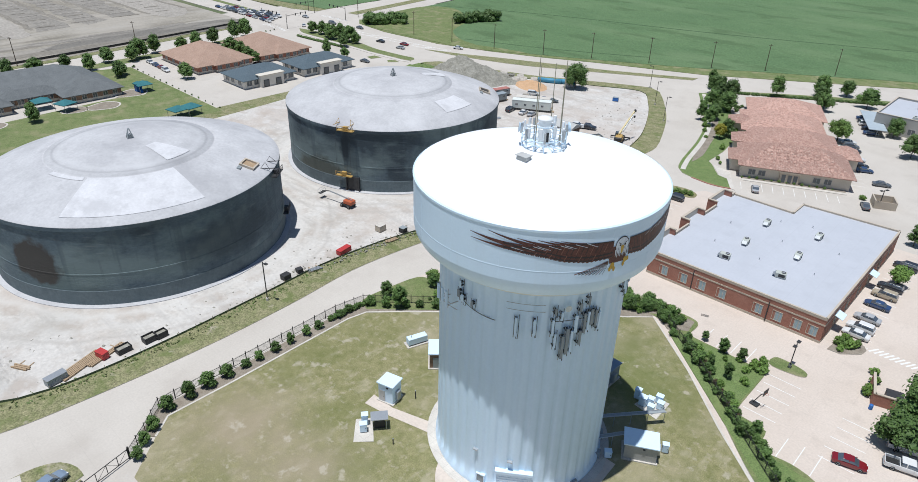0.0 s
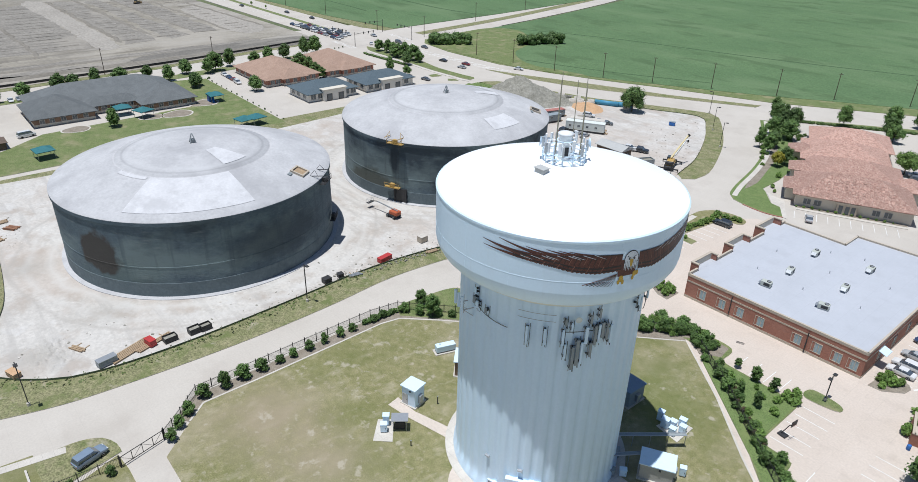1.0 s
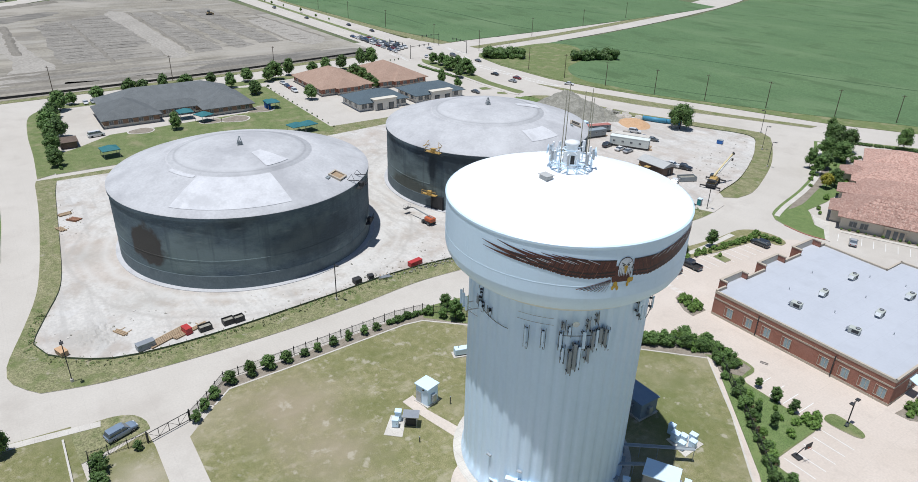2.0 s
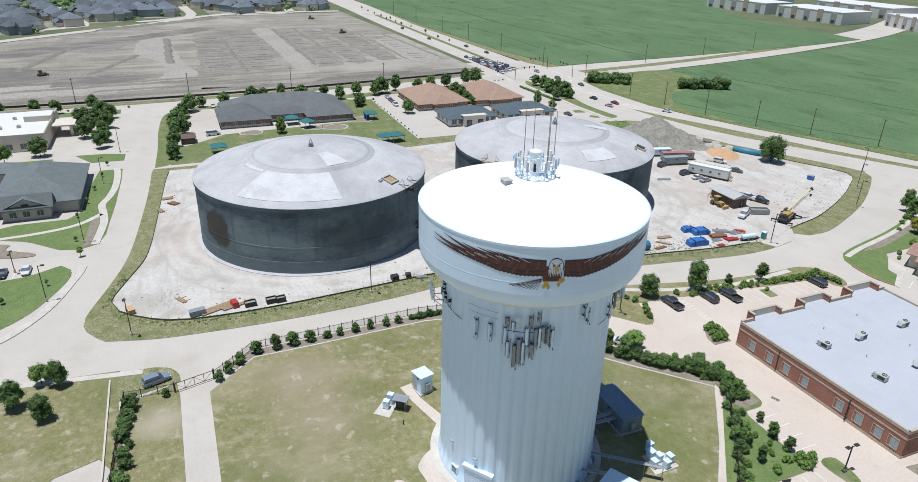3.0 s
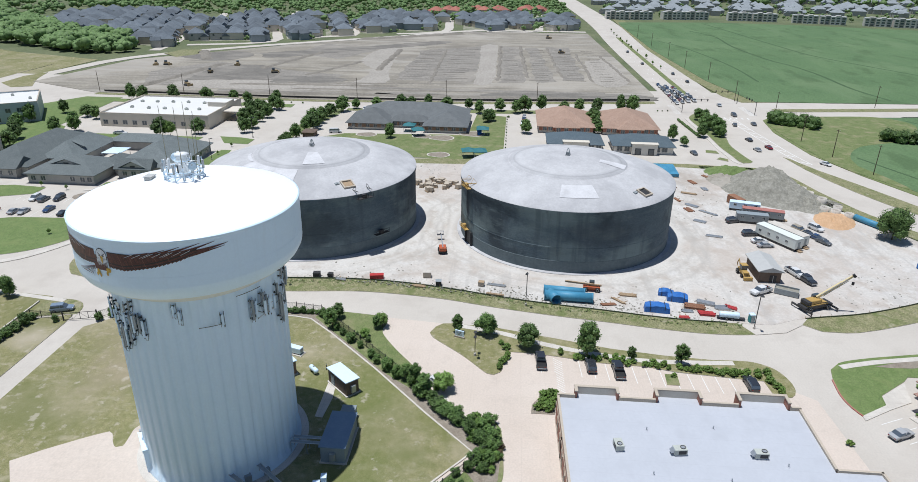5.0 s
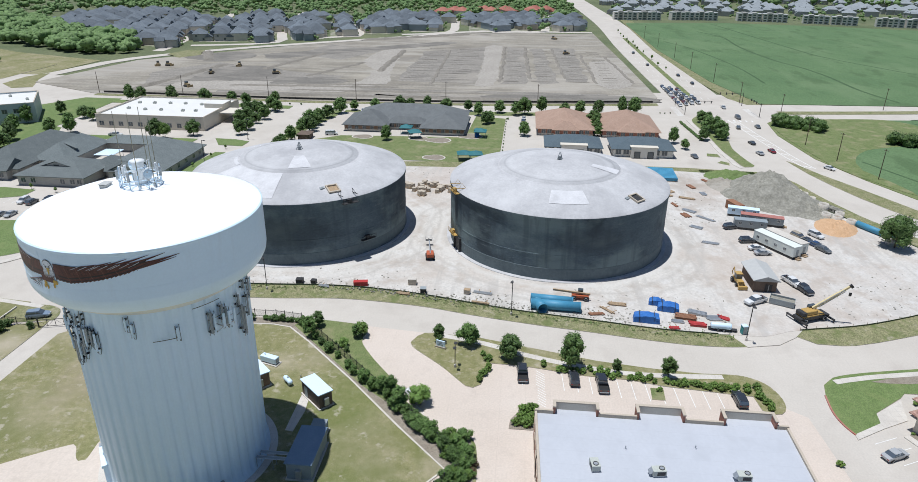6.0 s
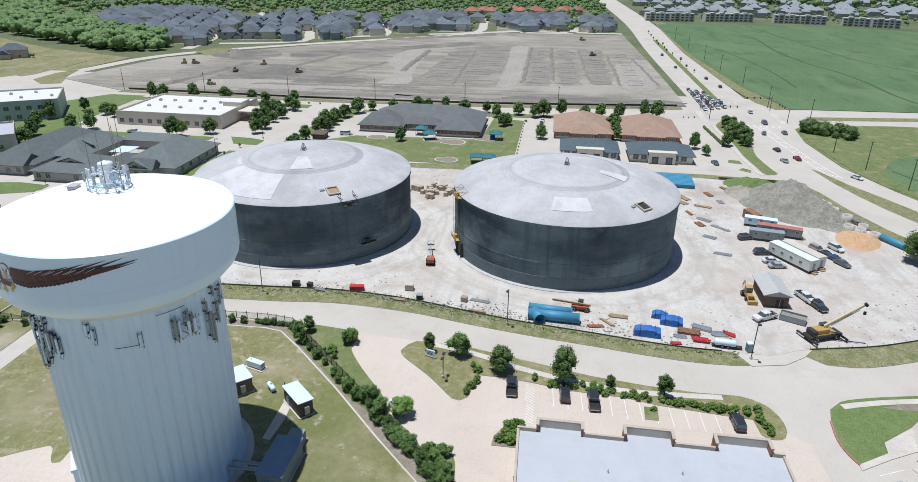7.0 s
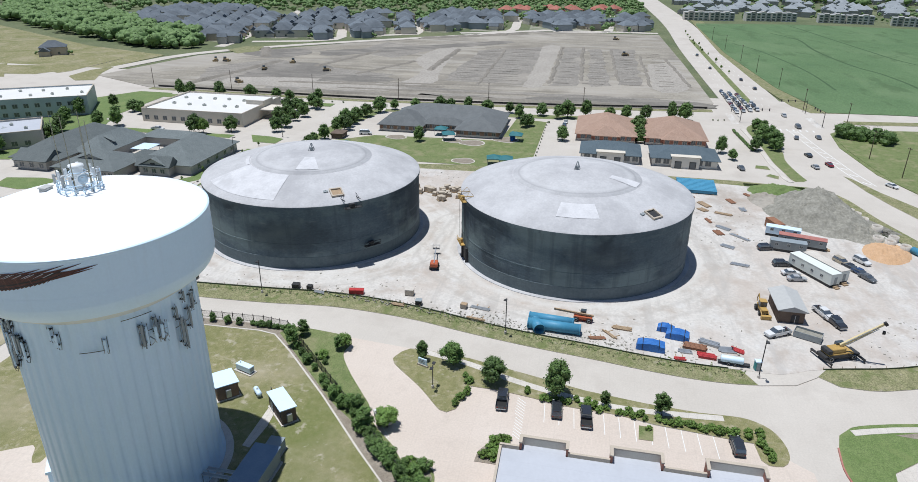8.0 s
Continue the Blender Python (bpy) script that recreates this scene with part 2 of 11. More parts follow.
def stain_shade_patch(x, y, z, rx, rz, edge=0.45, top=0.8):
    """A patch of uneven outline for stains and painted shade, round a place of the plan, rx wide and rz high."""
    def build(nt, pos):
        mp, ln, n, ad, r = (nt.nodes.new(k) for k in ("ShaderNodeMapping", "ShaderNodeVectorMath", "ShaderNodeTexNoise", "ShaderNodeMath", "ShaderNodeMapRange"))
        mp.vector_type = "TEXTURE"
        mp.inputs["Location"].default_value, mp.inputs["Scale"].default_value = (x, y, z), (rx, rx, rz)
        ln.operation, ad.operation = "LENGTH", "ADD"
        n.inputs["Scale"].default_value, n.inputs["Detail"].default_value = 0.35, 8
        nt.links.new(pos, mp.inputs[0])
        nt.links.new(mp.outputs[0], ln.inputs[0])
        nt.links.new(pos, n.inputs["Vector"])
        nt.links.new(ln.outputs["Value"], ad.inputs[0])
        nt.links.new(n.outputs["Fac"], ad.inputs[1])
        r.inputs["From Min"].default_value, r.inputs["From Max"].default_value = 1.5, 1.5 - edge
        r.inputs["To Max"].default_value = top
        nt.links.new(ad.outputs[0], r.inputs["Value"])
        return r.outputs[0]
    return build


tint_over(GRASS_DRY, (0.33, 0.27, 0.19), stain_shade_patch(-74, 32, 0, 12, 100, 0.9, 0.75))
tint_over(GRASS_DRY, (0.13, 0.165, 0.045), stain_shade_patch(-60, 82, 0, 14, 100, 0.9, 0.45))
tint_over(GRASS_DRY, (0.13, 0.16, 0.048), stain_shade_patch(-38, 86, 0, 12, 100, 0.9, 0.4))
tint_over(GRASS_DRY, (0.32, 0.265, 0.185), stain_shade_patch(-61, 34, 0, 10, 100, 0.9, 0.65))
tint_over(GRASS_DRY, (0.47, 0.42, 0.34), blotches(0.45, 0.60, 0.68, 0.55, detail=9, shift=113))
tint_over(GRASS_DRY, (0.42, 0.36, 0.27), stain_shade_patch(-70, 67, 0, 5, 100, 0.9, 0.5))
tint_over(GRASS_DRY, (0.44, 0.385, 0.30), stain_shade_patch(-70, 9, 0, 6, 100, 0.8, 0.6))
for x, y, r, top in ((-384, -70, 24, 0.7), (-352, -60, 17, 0.65), (-396, -44, 15, 0.6), (-372, -36, 12, 0.6), (-396, -104, 14, 0.5), (-490, -60, 22, 0.5), (-340, -88, 12, 0.5), (-530, 60, 25, 0.35), (-440, 120, 22, 0.3)):
    tint_over(DIRT_FIELD, (0.185, 0.16, 0.122), stain_shade_patch(x, y, 0, r, 100, 0.9, top))
for x, y, r, top in ((-362, -12, 13, 0.6), (-386, 10, 11, 0.6), (-432, 6, 16, 0.5), (-440, -80, 14, 0.5), (-330, -24, 10, 0.5), (-322, -58, 9, 0.5), (-480, 20, 18, 0.4)):
    tint_over(DIRT_FIELD, (0.42, 0.375, 0.305), stain_shade_patch(x, y, 0, r, 100, 0.9, top))
for x, y, r, top in ((-192, 174, 11, 0.7), (-176, 172, 8, 0.55), (-184, 160, 7, 0.4), (-200, 168, 9, 0.6)):
    tint_over(DIRT_SITE, (0.36, 0.30, 0.245), stain_shade_patch(x, y, 0, r, 100, 0.9, top))
for x, y, r, top in ((-99.5, 92, 5, 0.7), (-97, 108, 6, 0.7), (-95.5, 124, 6, 0.6), (-103, 74, 4, 0.6), (-112, 8, 7, 0.6), (-120, 20, 8, 0.4), (-148, 12, 7, 0.5)):
    tint_over(DIRT_SITE, (0.37, 0.35, 0.315), stain_shade_patch(x, y, 0, r, 100, 0.9, top))
# paler green-grey paints the lit look of the first tank's sun-facing side
tint_over(TANK_WALL, (0.135, 0.185, 0.172), stain_shade_patch(-124, 24, 3.0, 15.0, 7.0, 0.9, 0.55))
tint_over(TANK_WALL, (0.06, 0.052, 0.045), stain_shade_patch(-128.1, 23.2, 9.0, 5.2, 5.2, 0.2, 0.92))
# painted shade: first tank's wall darkened where it faces away from the sun
tint_over(TANK_WALL, (0.04, 0.05, 0.06), stain_shade_patch(-113.0, 55.0, 9.0, 15.0, 6.0, 0.5, 0.6))
tint_over(TANK_WALL, (0.075, 0.078, 0.062), stain_shade_patch(-137.8, 93.4, 2.5, 11.0, 5.6, 0.3))
tint_over(TANK_WALL, (0.035, 0.045, 0.055), stain_shade_patch(-129.8, 95.7, 12.0, 1.7, 4.6, 0.4))
# painted shade on the second tank's wall, again facing away from the sun
tint_over(TANK_WALL, (0.05, 0.06, 0.07), stain_shade_patch(-113.5, 131.5, 11.0, 12.0, 4.5, 0.5, 0.5))
TANK_BASE = mat("grey_tank_concrete", (0.115, 0.15, 0.165), (0.165, 0.20, 0.21), rough=0.85, s=0.12, fine=1.5, grain=0.12, bump=0.2)
tint_over(TANK_BASE, (0.075, 0.10, 0.115), blotches(0.12, 0.52, 0.62, 0.6))
TANK_ROOF = mat("pale_tank_concrete", (0.43, 0.425, 0.43), (0.55, 0.545, 0.55), rough=0.85, s=0.16, fine=1.8, grain=0.08, bump=0.1)
tint_over(TANK_ROOF, (0.33, 0.325, 0.335), blotches(0.05, 0.50, 0.66, 0.6, detail=7))
tint_over(TANK_ROOF, (0.33, 0.325, 0.335), blotches(0.5, 0.56, 0.70, 0.25, detail=7, shift=53))
tint_over(TANK_ROOF, (0.62, 0.615, 0.62), blotches(0.07, 0.56, 0.70, 0.5, shift=41))
for ty in (49.5, 122.9):
    tint_over(TANK_ROOF, (0.30, 0.295, 0.305), rut_ring(-142, ty, 15.0, 0.45, 0.45, 0.6))
    tint_over(TANK_ROOF, (0.60, 0.595, 0.60), rut_ring(-142, ty, 13.6, 1.1, 0.35, 1.2))
ROOF_PATCH = mat("fresh_roof_coat", (0.65, 0.645, 0.655), (0.54, 0.535, 0.545), s=0.3, fine=2, grain=0.06)
tint_over(ROOF_PATCH, (0.46, 0.455, 0.46), blotches(0.2, 0.52, 0.64, 0.6, detail=9))
WHITE_ROOF = mat("white_roof_membrane", (0.50, 0.515, 0.555), (0.455, 0.47, 0.505), rough=0.6, s=0.12, fine=2, grain=0.03, bump=0.03)
tint_over(WHITE_ROOF, (0.40, 0.41, 0.44), blotches(0.25, 0.56, 0.75, 0.5))
tint_over(WHITE_ROOF, (0.40, 0.41, 0.44), joints(3.0, 400.0, 0.08, 0.35))
BRIGHT_ROOF = mat("bright_roof_membrane", (0.74, 0.73, 0.70), (0.68, 0.67, 0.65), rough=0.6, s=0.12, fine=2, grain=0.03, bump=0.03)
BRICK = mat("red_brick", (0.31, 0.14, 0.10), (0.38, 0.19, 0.14), s=0.5, fine=7, grain=0.15, bump=0.2)
BRICK_DARK = mat("brown_brick", (0.20, 0.13, 0.09), (0.27, 0.18, 0.13), s=0.5, fine=7, grain=0.15, bump=0.2)
LIMESTONE = mat("tan_limestone", (0.52, 0.45, 0.36), (0.44, 0.38, 0.31), s=0.5, fine=5, grain=0.08)
STUCCO = mat("cream_stucco", (0.66, 0.61, 0.52), (0.60, 0.55, 0.47), s=0.3, fine=5, grain=0.06)
STUCCO_GREY = mat("grey_stucco", (0.44, 0.43, 0.40), (0.38, 0.37, 0.35), s=0.3, fine=5, grain=0.08)
SIDING_GREY = mat("blue_grey_siding", (0.24, 0.28, 0.31), (0.28, 0.32, 0.34), s=0.4, fine=5, grain=0.08)
SHINGLE_GREY = mat("grey_shingle", (0.125, 0.145, 0.145), (0.165, 0.185, 0.185), s=0.4, fine=3, grain=0.2, bump=0.3, rnd=0.15)
SHINGLE_DARK = mat("charcoal_shingle", (0.118, 0.126, 0.128), (0.16, 0.17, 0.172), s=0.4, fine=3, grain=0.2, bump=0.3, rnd=0.1)
SHINGLE_BLUE = mat("slate_blue_shingle", (0.075, 0.105, 0.125), (0.10, 0.13, 0.15), s=0.4, fine=3, grain=0.2, bump=0.3, rnd=0.1)
SHINGLE_BROWN = mat("brown_shingle", (0.325, 0.215, 0.16), (0.40, 0.275, 0.21), s=0.4, fine=2.5, grain=0.18, bump=0.3, rnd=0.06)
CLAY_TILE = mat("clay_tile", (0.37, 0.215, 0.17), (0.49, 0.32, 0.26), s=1.2, fine=3, grain=0.22, bump=0.4, rnd=0.2)
tint_over(CLAY_TILE, (0.24, 0.13, 0.10), blotches(1.8, 0.50, 0.60, 0.6, detail=2))
tint_over(CLAY_TILE, (0.56, 0.42, 0.35), blotches(2.3, 0.56, 0.64, 0.6, detail=2, shift=19))
GLASS = mat("dark_glass", (0.05, 0.066, 0.08), (0.075, 0.095, 0.11), rough=0.08, s=0.5, fine=1, grain=0.05, bump=0, spec=0.8)
# car glass base lightened and part metal, standing in for reflected sky
CAR_GLASS = mat("sky_bright_car_glass", (0.20, 0.24, 0.28), (0.15, 0.18, 0.21), rough=0.08, metal=0.6, s=0.5, fine=1, grain=0.05, bump=0, spec=0.8)
GLASS_PALE = mat("pale_blue_glass", (0.22, 0.32, 0.36), (0.30, 0.40, 0.44), rough=0.12, s=0.5, fine=1, grain=0.05, bump=0, spec=0.8)
FRAME = mat("window_frame", (0.50, 0.50, 0.48), (0.44, 0.44, 0.43), rough=0.5, s=1, fine=8, grain=0.05)
PAINT = mat("white_line_paint", (0.78, 0.77, 0.74), (0.66, 0.65, 0.62), s=1.2, fine=9, grain=0.1)
RED_PAINT = mat("red_kerb_paint", (0.36, 0.12, 0.09), (0.42, 0.22, 0.18), s=1, fine=8, grain=0.1)
GALV = mat("galvanised_steel", (0.50, 0.52, 0.54), (0.42, 0.44, 0.46), rough=0.45, metal=0.6, s=1, fine=8, grain=0.08)
DARK_METAL = mat("dark_metal", (0.035, 0.035, 0.037), (0.05, 0.05, 0.052), rough=0.55, s=1, fine=8, grain=0.1)
STEEL_GREY = mat("grey_painted_steel", (0.33, 0.36, 0.37), (0.27, 0.30, 0.31), rough=0.5, s=0.8, fine=6, grain=0.08)
RUBBER = mat("black_rubber", (0.02, 0.02, 0.02), (0.03, 0.03, 0.03), rough=0.85, s=2, fine=9, grain=0.1)
WOOD = mat("weathered_wood", (0.34, 0.24, 0.15), (0.42, 0.31, 0.20), s=0.8, fine=6, grain=0.2)
RUST = mat("rusty_steel", (0.24, 0.11, 0.065), (0.32, 0.17, 0.10), rough=0.8, s=0.8, fine=5, grain=0.2)
YELLOW = mat("machine_yellow", (0.52, 0.33, 0.10), (0.42, 0.28, 0.10), rough=0.45, s=0.8, fine=5, grain=0.1)
ORANGE = mat("machine_orange", (0.50, 0.12, 0.05), (0.42, 0.11, 0.05), rough=0.45, s=0.8, fine=5, grain=0.1)
RED = mat("red_enamel", (0.50, 0.05, 0.05), (0.40, 0.05, 0.05), rough=0.45, s=0.8, fine=5, grain=0.1)
PIPE_BLUE = mat("blue_pipe_coat", (0.06, 0.25, 0.40), (0.09, 0.30, 0.45), rough=0.5, s=0.4, fine=3, grain=0.08)
TARP_BLUE = mat("blue_tarp", (0.03, 0.13, 0.42), (0.05, 0.18, 0.48), rough=0.5, s=0.6, fine=3, grain=0.15, bump=0.4)
TEAL = mat("teal_fabric", (0.03, 0.14, 0.16), (0.04, 0.18, 0.20), rough=0.7, s=0.5, fine=5, grain=0.1)
BLUE_ROOF = mat("blue_metal_roof", (0.17, 0.24, 0.33), (0.21, 0.28, 0.37), rough=0.4, s=0.4, fine=4, grain=0.06)
BARK = mat("tree_bark", (0.10, 0.075, 0.055), (0.14, 0.105, 0.08), s=2, fine=10, grain=0.25, bump=0.4)
LEAF = mat("tree_leaves", (0.055, 0.108, 0.026), (0.12, 0.195, 0.05), rough=0.6, s=0.7, fine=2.5, grain=0.35, bump=0, rnd=0.28)
LEAF_LIGHT = mat("light_tree_leaves", (0.10, 0.18, 0.035), (0.16, 0.25, 0.055), rough=0.6, s=0.7, fine=2.5, grain=0.35, bump=0, rnd=0.2)
LEAF_GOLD = mat("golden_tree_leaves", (0.30, 0.24, 0.02), (0.20, 0.22, 0.03), rough=0.6, s=0.7, fine=2.5, grain=0.3, bump=0)
LEAF_RED = mat("reddish_shrub_leaves", (0.09, 0.045, 0.03), (0.07, 0.08, 0.03), rough=0.6, s=0.7, fine=2.5, grain=0.35, bump=0, rnd=0.2)
MULCH = mat("mulch_bed", (0.20, 0.165, 0.125), (0.32, 0.28, 0.23), s=0.6, fine=5, grain=0.25, bump=0.5)
RUBBLE = mat("grey_rubble", (0.20, 0.19, 0.155), (0.34, 0.325, 0.28), s=0.5, fine=1.5, grain=0.25, bump=0.6)
SAND = mat("orange_sand", (0.50, 0.31, 0.17), (0.58, 0.38, 0.23), s=0.5, fine=3, grain=0.12, bump=0.3)
WATER_BLUE = mat("pool_blue", (0.05, 0.25, 0.35), (0.06, 0.28, 0.38), rough=0.2, s=0.5, fine=2, grain=0.05)
MURAL_BROWN = mat("brown_mural_paint", (0.075, 0.028, 0.022), (0.115, 0.045, 0.034), rough=0.5, s=1.5, fine=6, grain=0.3)
MURAL_DARK = mat("dark_mural_paint", (0.025, 0.02, 0.022), (0.035, 0.03, 0.03), rough=0.5, s=1.5, fine=6, grain=0.1)
MURAL_PALE = mat("tan_mural_paint", (0.19, 0.085, 0.06), (0.23, 0.105, 0.075), rough=0.5, s=2, fine=6, grain=0.15)
MURAL_YELLOW = mat("yellow_mural_paint", (0.55, 0.36, 0.05), (0.45, 0.28, 0.05), rough=0.5, s=2, fine=6, grain=0.15)
MURAL_WHITE = mat("white_mural_paint", (0.72, 0.75, 0.78), (0.55, 0.60, 0.66), rough=0.5, s=2, fine=6, grain=0.1)
CAR_PAINTS = {n: mat(n + "_car_paint", c, tuple(v * 0.9 for v in c), rough=0.16, s=1, fine=5, grain=0.03, bump=0, spec=0.9) for n, c in {
    "black": (0.034, 0.038, 0.047), "white": (0.72, 0.72, 0.71), "silver": (0.42, 0.43, 0.44), "grey": (0.13, 0.14, 0.15),
    "blue": (0.035, 0.07, 0.16), "steel": (0.22, 0.28, 0.36), "red": (0.20, 0.013, 0.02), "tan": (0.42, 0.36, 0.27)}.items()}
LAMP_RED = mat("red_lens", (0.35, 0.02, 0.02), (0.28, 0.02, 0.02), rough=0.2, s=2, fine=8, grain=0.05)
LAMP_CLEAR = mat("clear_lens", (0.65, 0.66, 0.66), (0.6, 0.6, 0.6), rough=0.15, s=2, fine=8, grain=0.05)


# ---- building blocks ----
class Geo:
    """Collects faces for one mesh."""

    def __init__(self):
        self.v, self.f, self.i, self.smooth = [], [], [], []

    def add(self, verts, faces, k=0, m=None, smooth=False):
        n = len(self.v)
        self.v += [tuple(m @ Vector(p)) if m is not None else tuple(p) for p in verts]
        self.f += [tuple(n + j for j in f) for f in faces]
        self.i += [k] * len(faces)
        self.smooth += [smooth] * len(faces)
        return self

    def box(self, x0, y0, z0, x1, y1, z1, k=0, m=None, bevel=0.0):
        if bevel <= 0:
            v = [(x, y, z) for z in (z0, z1) for x, y in ((x0, y0), (x1, y0), (x1, y1), (x0, y1))]
            return self.add(v, [(3, 2, 1, 0), (4, 5, 6, 7), (0, 1, 5, 4), (1, 2, 6, 5), (2, 3, 7, 6), (3, 0, 4, 7)], k, m)
        b = bevel
        rings = [(z0, b), (z0 + b, 0), (z1 - b, 0), (z1, b)]
        v = []
        for z, e in rings:
            v += [(x0 + b, y0 + e, z), (x1 - b, y0 + e, z), (x1 - e, y0 + b, z), (x1 - e, y1 - b, z), (x1 - b, y1 - e, z), (x0 + b, y1 - e, z), (x0 + e, y1 - b, z), (x0 + e, y0 + b, z)]
        f = [tuple(range(7, -1, -1)), tuple(range(24, 32))]
        for r in range(3):
            f += [(8 * r + j, 8 * r + (j + 1) % 8, 8 * r + 8 + (j + 1) % 8, 8 * r + 8 + j) for j in range(8)]
        return self.add(v, f, k, m)

    def prism(self, poly, z0, z1, k=0, m=None, side=None):
        n = len(poly)
        if sum(a[0] * b[1] - b[0] * a[1] for a, b in zip(poly, poly[1:] + poly[:1])) < 0:
            poly = poly[::-1]
        v = [(x, y, z0) for x, y in poly] + [(x, y, z1) for x, y in poly]
        self.add(v, [tuple(range(n, 2 * n))], k, m)
        self.add(v, [(j, (j + 1) % n, n + (j + 1) % n, n + j) for j in range(n)] + [tuple(range(n - 1, -1, -1))], k if side is None else side, m)
        return self

    def turned(self, profile, n=32, k=0, m=None, smooth=True, cap=True):
        """A profile of (radius, z) spun about the z axis."""
        v, f = [], []
        for r, z in profile:
            v += [(r * math.cos(2 * math.pi * j / n), r * math.sin(2 * math.pi * j / n), z) for j in range(n)]
        for a in range(len(profile) - 1):
            f += [(a * n + j, a * n + (j + 1) % n, a * n + n + (j + 1) % n, a * n + n + j) for j in range(n)]
        self.add(v, f, k, m, smooth)
        if cap:
            e = (len(profile) - 1) * n
            self.add(v, [tuple(range(n - 1, -1, -1)), tuple(range(e, e + n))], k, m)
        return self

    def cyl(self, x, y, z0, z1, r0, r1=None, n=12, k=0, m=None):
        return self.turned([(r0, z0), (r0 if r1 is None else r1, z1)], n, k, (m or Matrix()) @ Matrix.Translation((x, y, 0)))

    def tube(self, pts, r, n=6, k=0, m=None, r1=None):
        """A round bar through the points."""
        pts = [Vector(p) for p in pts]
        v, f = [], []
        for j, p in enumerate(pts):
            d = (pts[min(j + 1, len(pts) - 1)] - pts[max(j - 1, 0)]).normalized()
            q = d.to_track_quat("Z", "Y")
            rr = r if r1 is None else r + (r1 - r) * j / (len(pts) - 1)
            v += [p + q @ Vector((rr * math.cos(2 * math.pi * a / n), rr * math.sin(2 * math.pi * a / n), 0)) for a in range(n)]
        for j in range(len(pts) - 1):
            f += [(j * n + a, j * n + (a + 1) % n, j * n + n + (a + 1) % n, j * n + n + a) for a in range(n)]
        e = (len(pts) - 1) * n
        return self.add(v, f + [tuple(range(n - 1, -1, -1)), tuple(range(e, e + n))], k, m, n > 6)

    def hip(self, x0, y0, x1, y1, z, h, over=0.5, k=0, m=None, gable=False, thick=0.2):
        """A hipped or gabled roof over a rectangle, with eaves that stand out."""
        x0, y0, x1, y1 = x0 - over, y0 - over, x1 + over, y1 + over
        w, d = x1 - x0, y1 - y0
        e = 0 if gable else min(w, d) / 2
        if w >= d:
            a, b = (x0 + e, (y0 + y1) / 2, z + h), (x1 - e, (y0 + y1) / 2, z + h)
            order = [(0, 1, 5, 4), (1, 2, 5), (2, 3, 4, 5), (3, 0, 4)]
        else:
            a, b = ((x0 + x1) / 2, y0 + e, z + h), ((x0 + x1) / 2, y1 - e, z + h)
            order = [(0, 1, 4), (1, 2, 5, 4), (2, 3, 5), (3, 0, 4, 5)]
        top = [(x0, y0, z), (x1, y0, z), (x1, y1, z), (x0, y1, z), a, b]
        low = [(p[0], p[1], p[2] - thick) for p in top[:4]]
        return self.add(top + low, order + [(0, 6, 7, 1), (1, 7, 8, 2), (2, 8, 9, 3), (3, 9, 6, 0), (9, 8, 7, 6)], k, m)

    def mesh(self, name, mats):
        me = bpy.data.meshes.new(name)
        me.from_pydata(self.v, [], self.f)
        for mm in mats if isinstance(mats, (list, tuple)) else [mats]:
            me.materials.append(mm)
        me.polygons.foreach_set("material_index", self.i)
        me.polygons.foreach_set("use_smooth", self.smooth)
        me.update()
        return me


def part(name, geo, material, parent=None, label="", m=None):
    """Links a Geo (or a finished mesh) as one mesh object, under a thing or a part where one is given."""
    ob = new(name, geo.mesh(name, material) if isinstance(geo, Geo) else geo)
    if parent is not None:
        ob.parent = parent
    if m is not None:
        ob.matrix_basis = m
    return tagged(ob, label)


def setting(name, geo, material, label, category):
    return tagged(part(name, geo, material), label, category, kind="structure")


def thing(name, label, category, m=None, group=""):
    ob = tagged(new(name), label, category, group)
    ob.empty_display_size = 0.5
    if m is not None:
        ob.matrix_basis = m
    return ob


def at(x, y, z=0.0, rz=0.0, s=1.0):
    return pose(x, y, z, 0, 0, rz) @ Matrix.Scale(s, 4)


def spread(first, poses):
    """Sets the first thing at the first pose, and copies of it at the others."""
    first.matrix_basis = poses[0]
    return [first] + [copy_thing(first, p) for p in poses[1:]]


def smooth_line(pts, step=2.0):
    """A rounded run of points through the given ones."""
    out = []
    for j in range(len(pts) - 1):
        p0, p1, p2, p3 = (Vector(pts[min(max(j + a, 0), len(pts) - 1)]) for a in (-1, 0, 1, 2))
        n = max(1, int((p2 - p1).length / step))
        for a in range(n):
            t = a / n
            out.append(tuple(0.5 * ((2 * p1) + (p2 - p0) * t + (2 * p0 - 5 * p1 + 4 * p2 - p3) * t * t + (3 * p1 - p0 - 3 * p2 + p3) * t ** 3)))
    return out + [tuple(pts[-1])]


def band(pts, left, right):
    """The outline of a strip that runs along pts, from left to right metres off it."""
    a, b = [], []
    for j, p in enumerate(pts):
        d = (Vector(pts[min(j + 1, len(pts) - 1)]) - Vector(pts[max(j - 1, 0)])).normalized()
        a.append((p[0] - d.y * left, p[1] + d.x * left))
        b.append((p[0] - d.y * right, p[1] + d.x * right))
    return a + b[::-1]


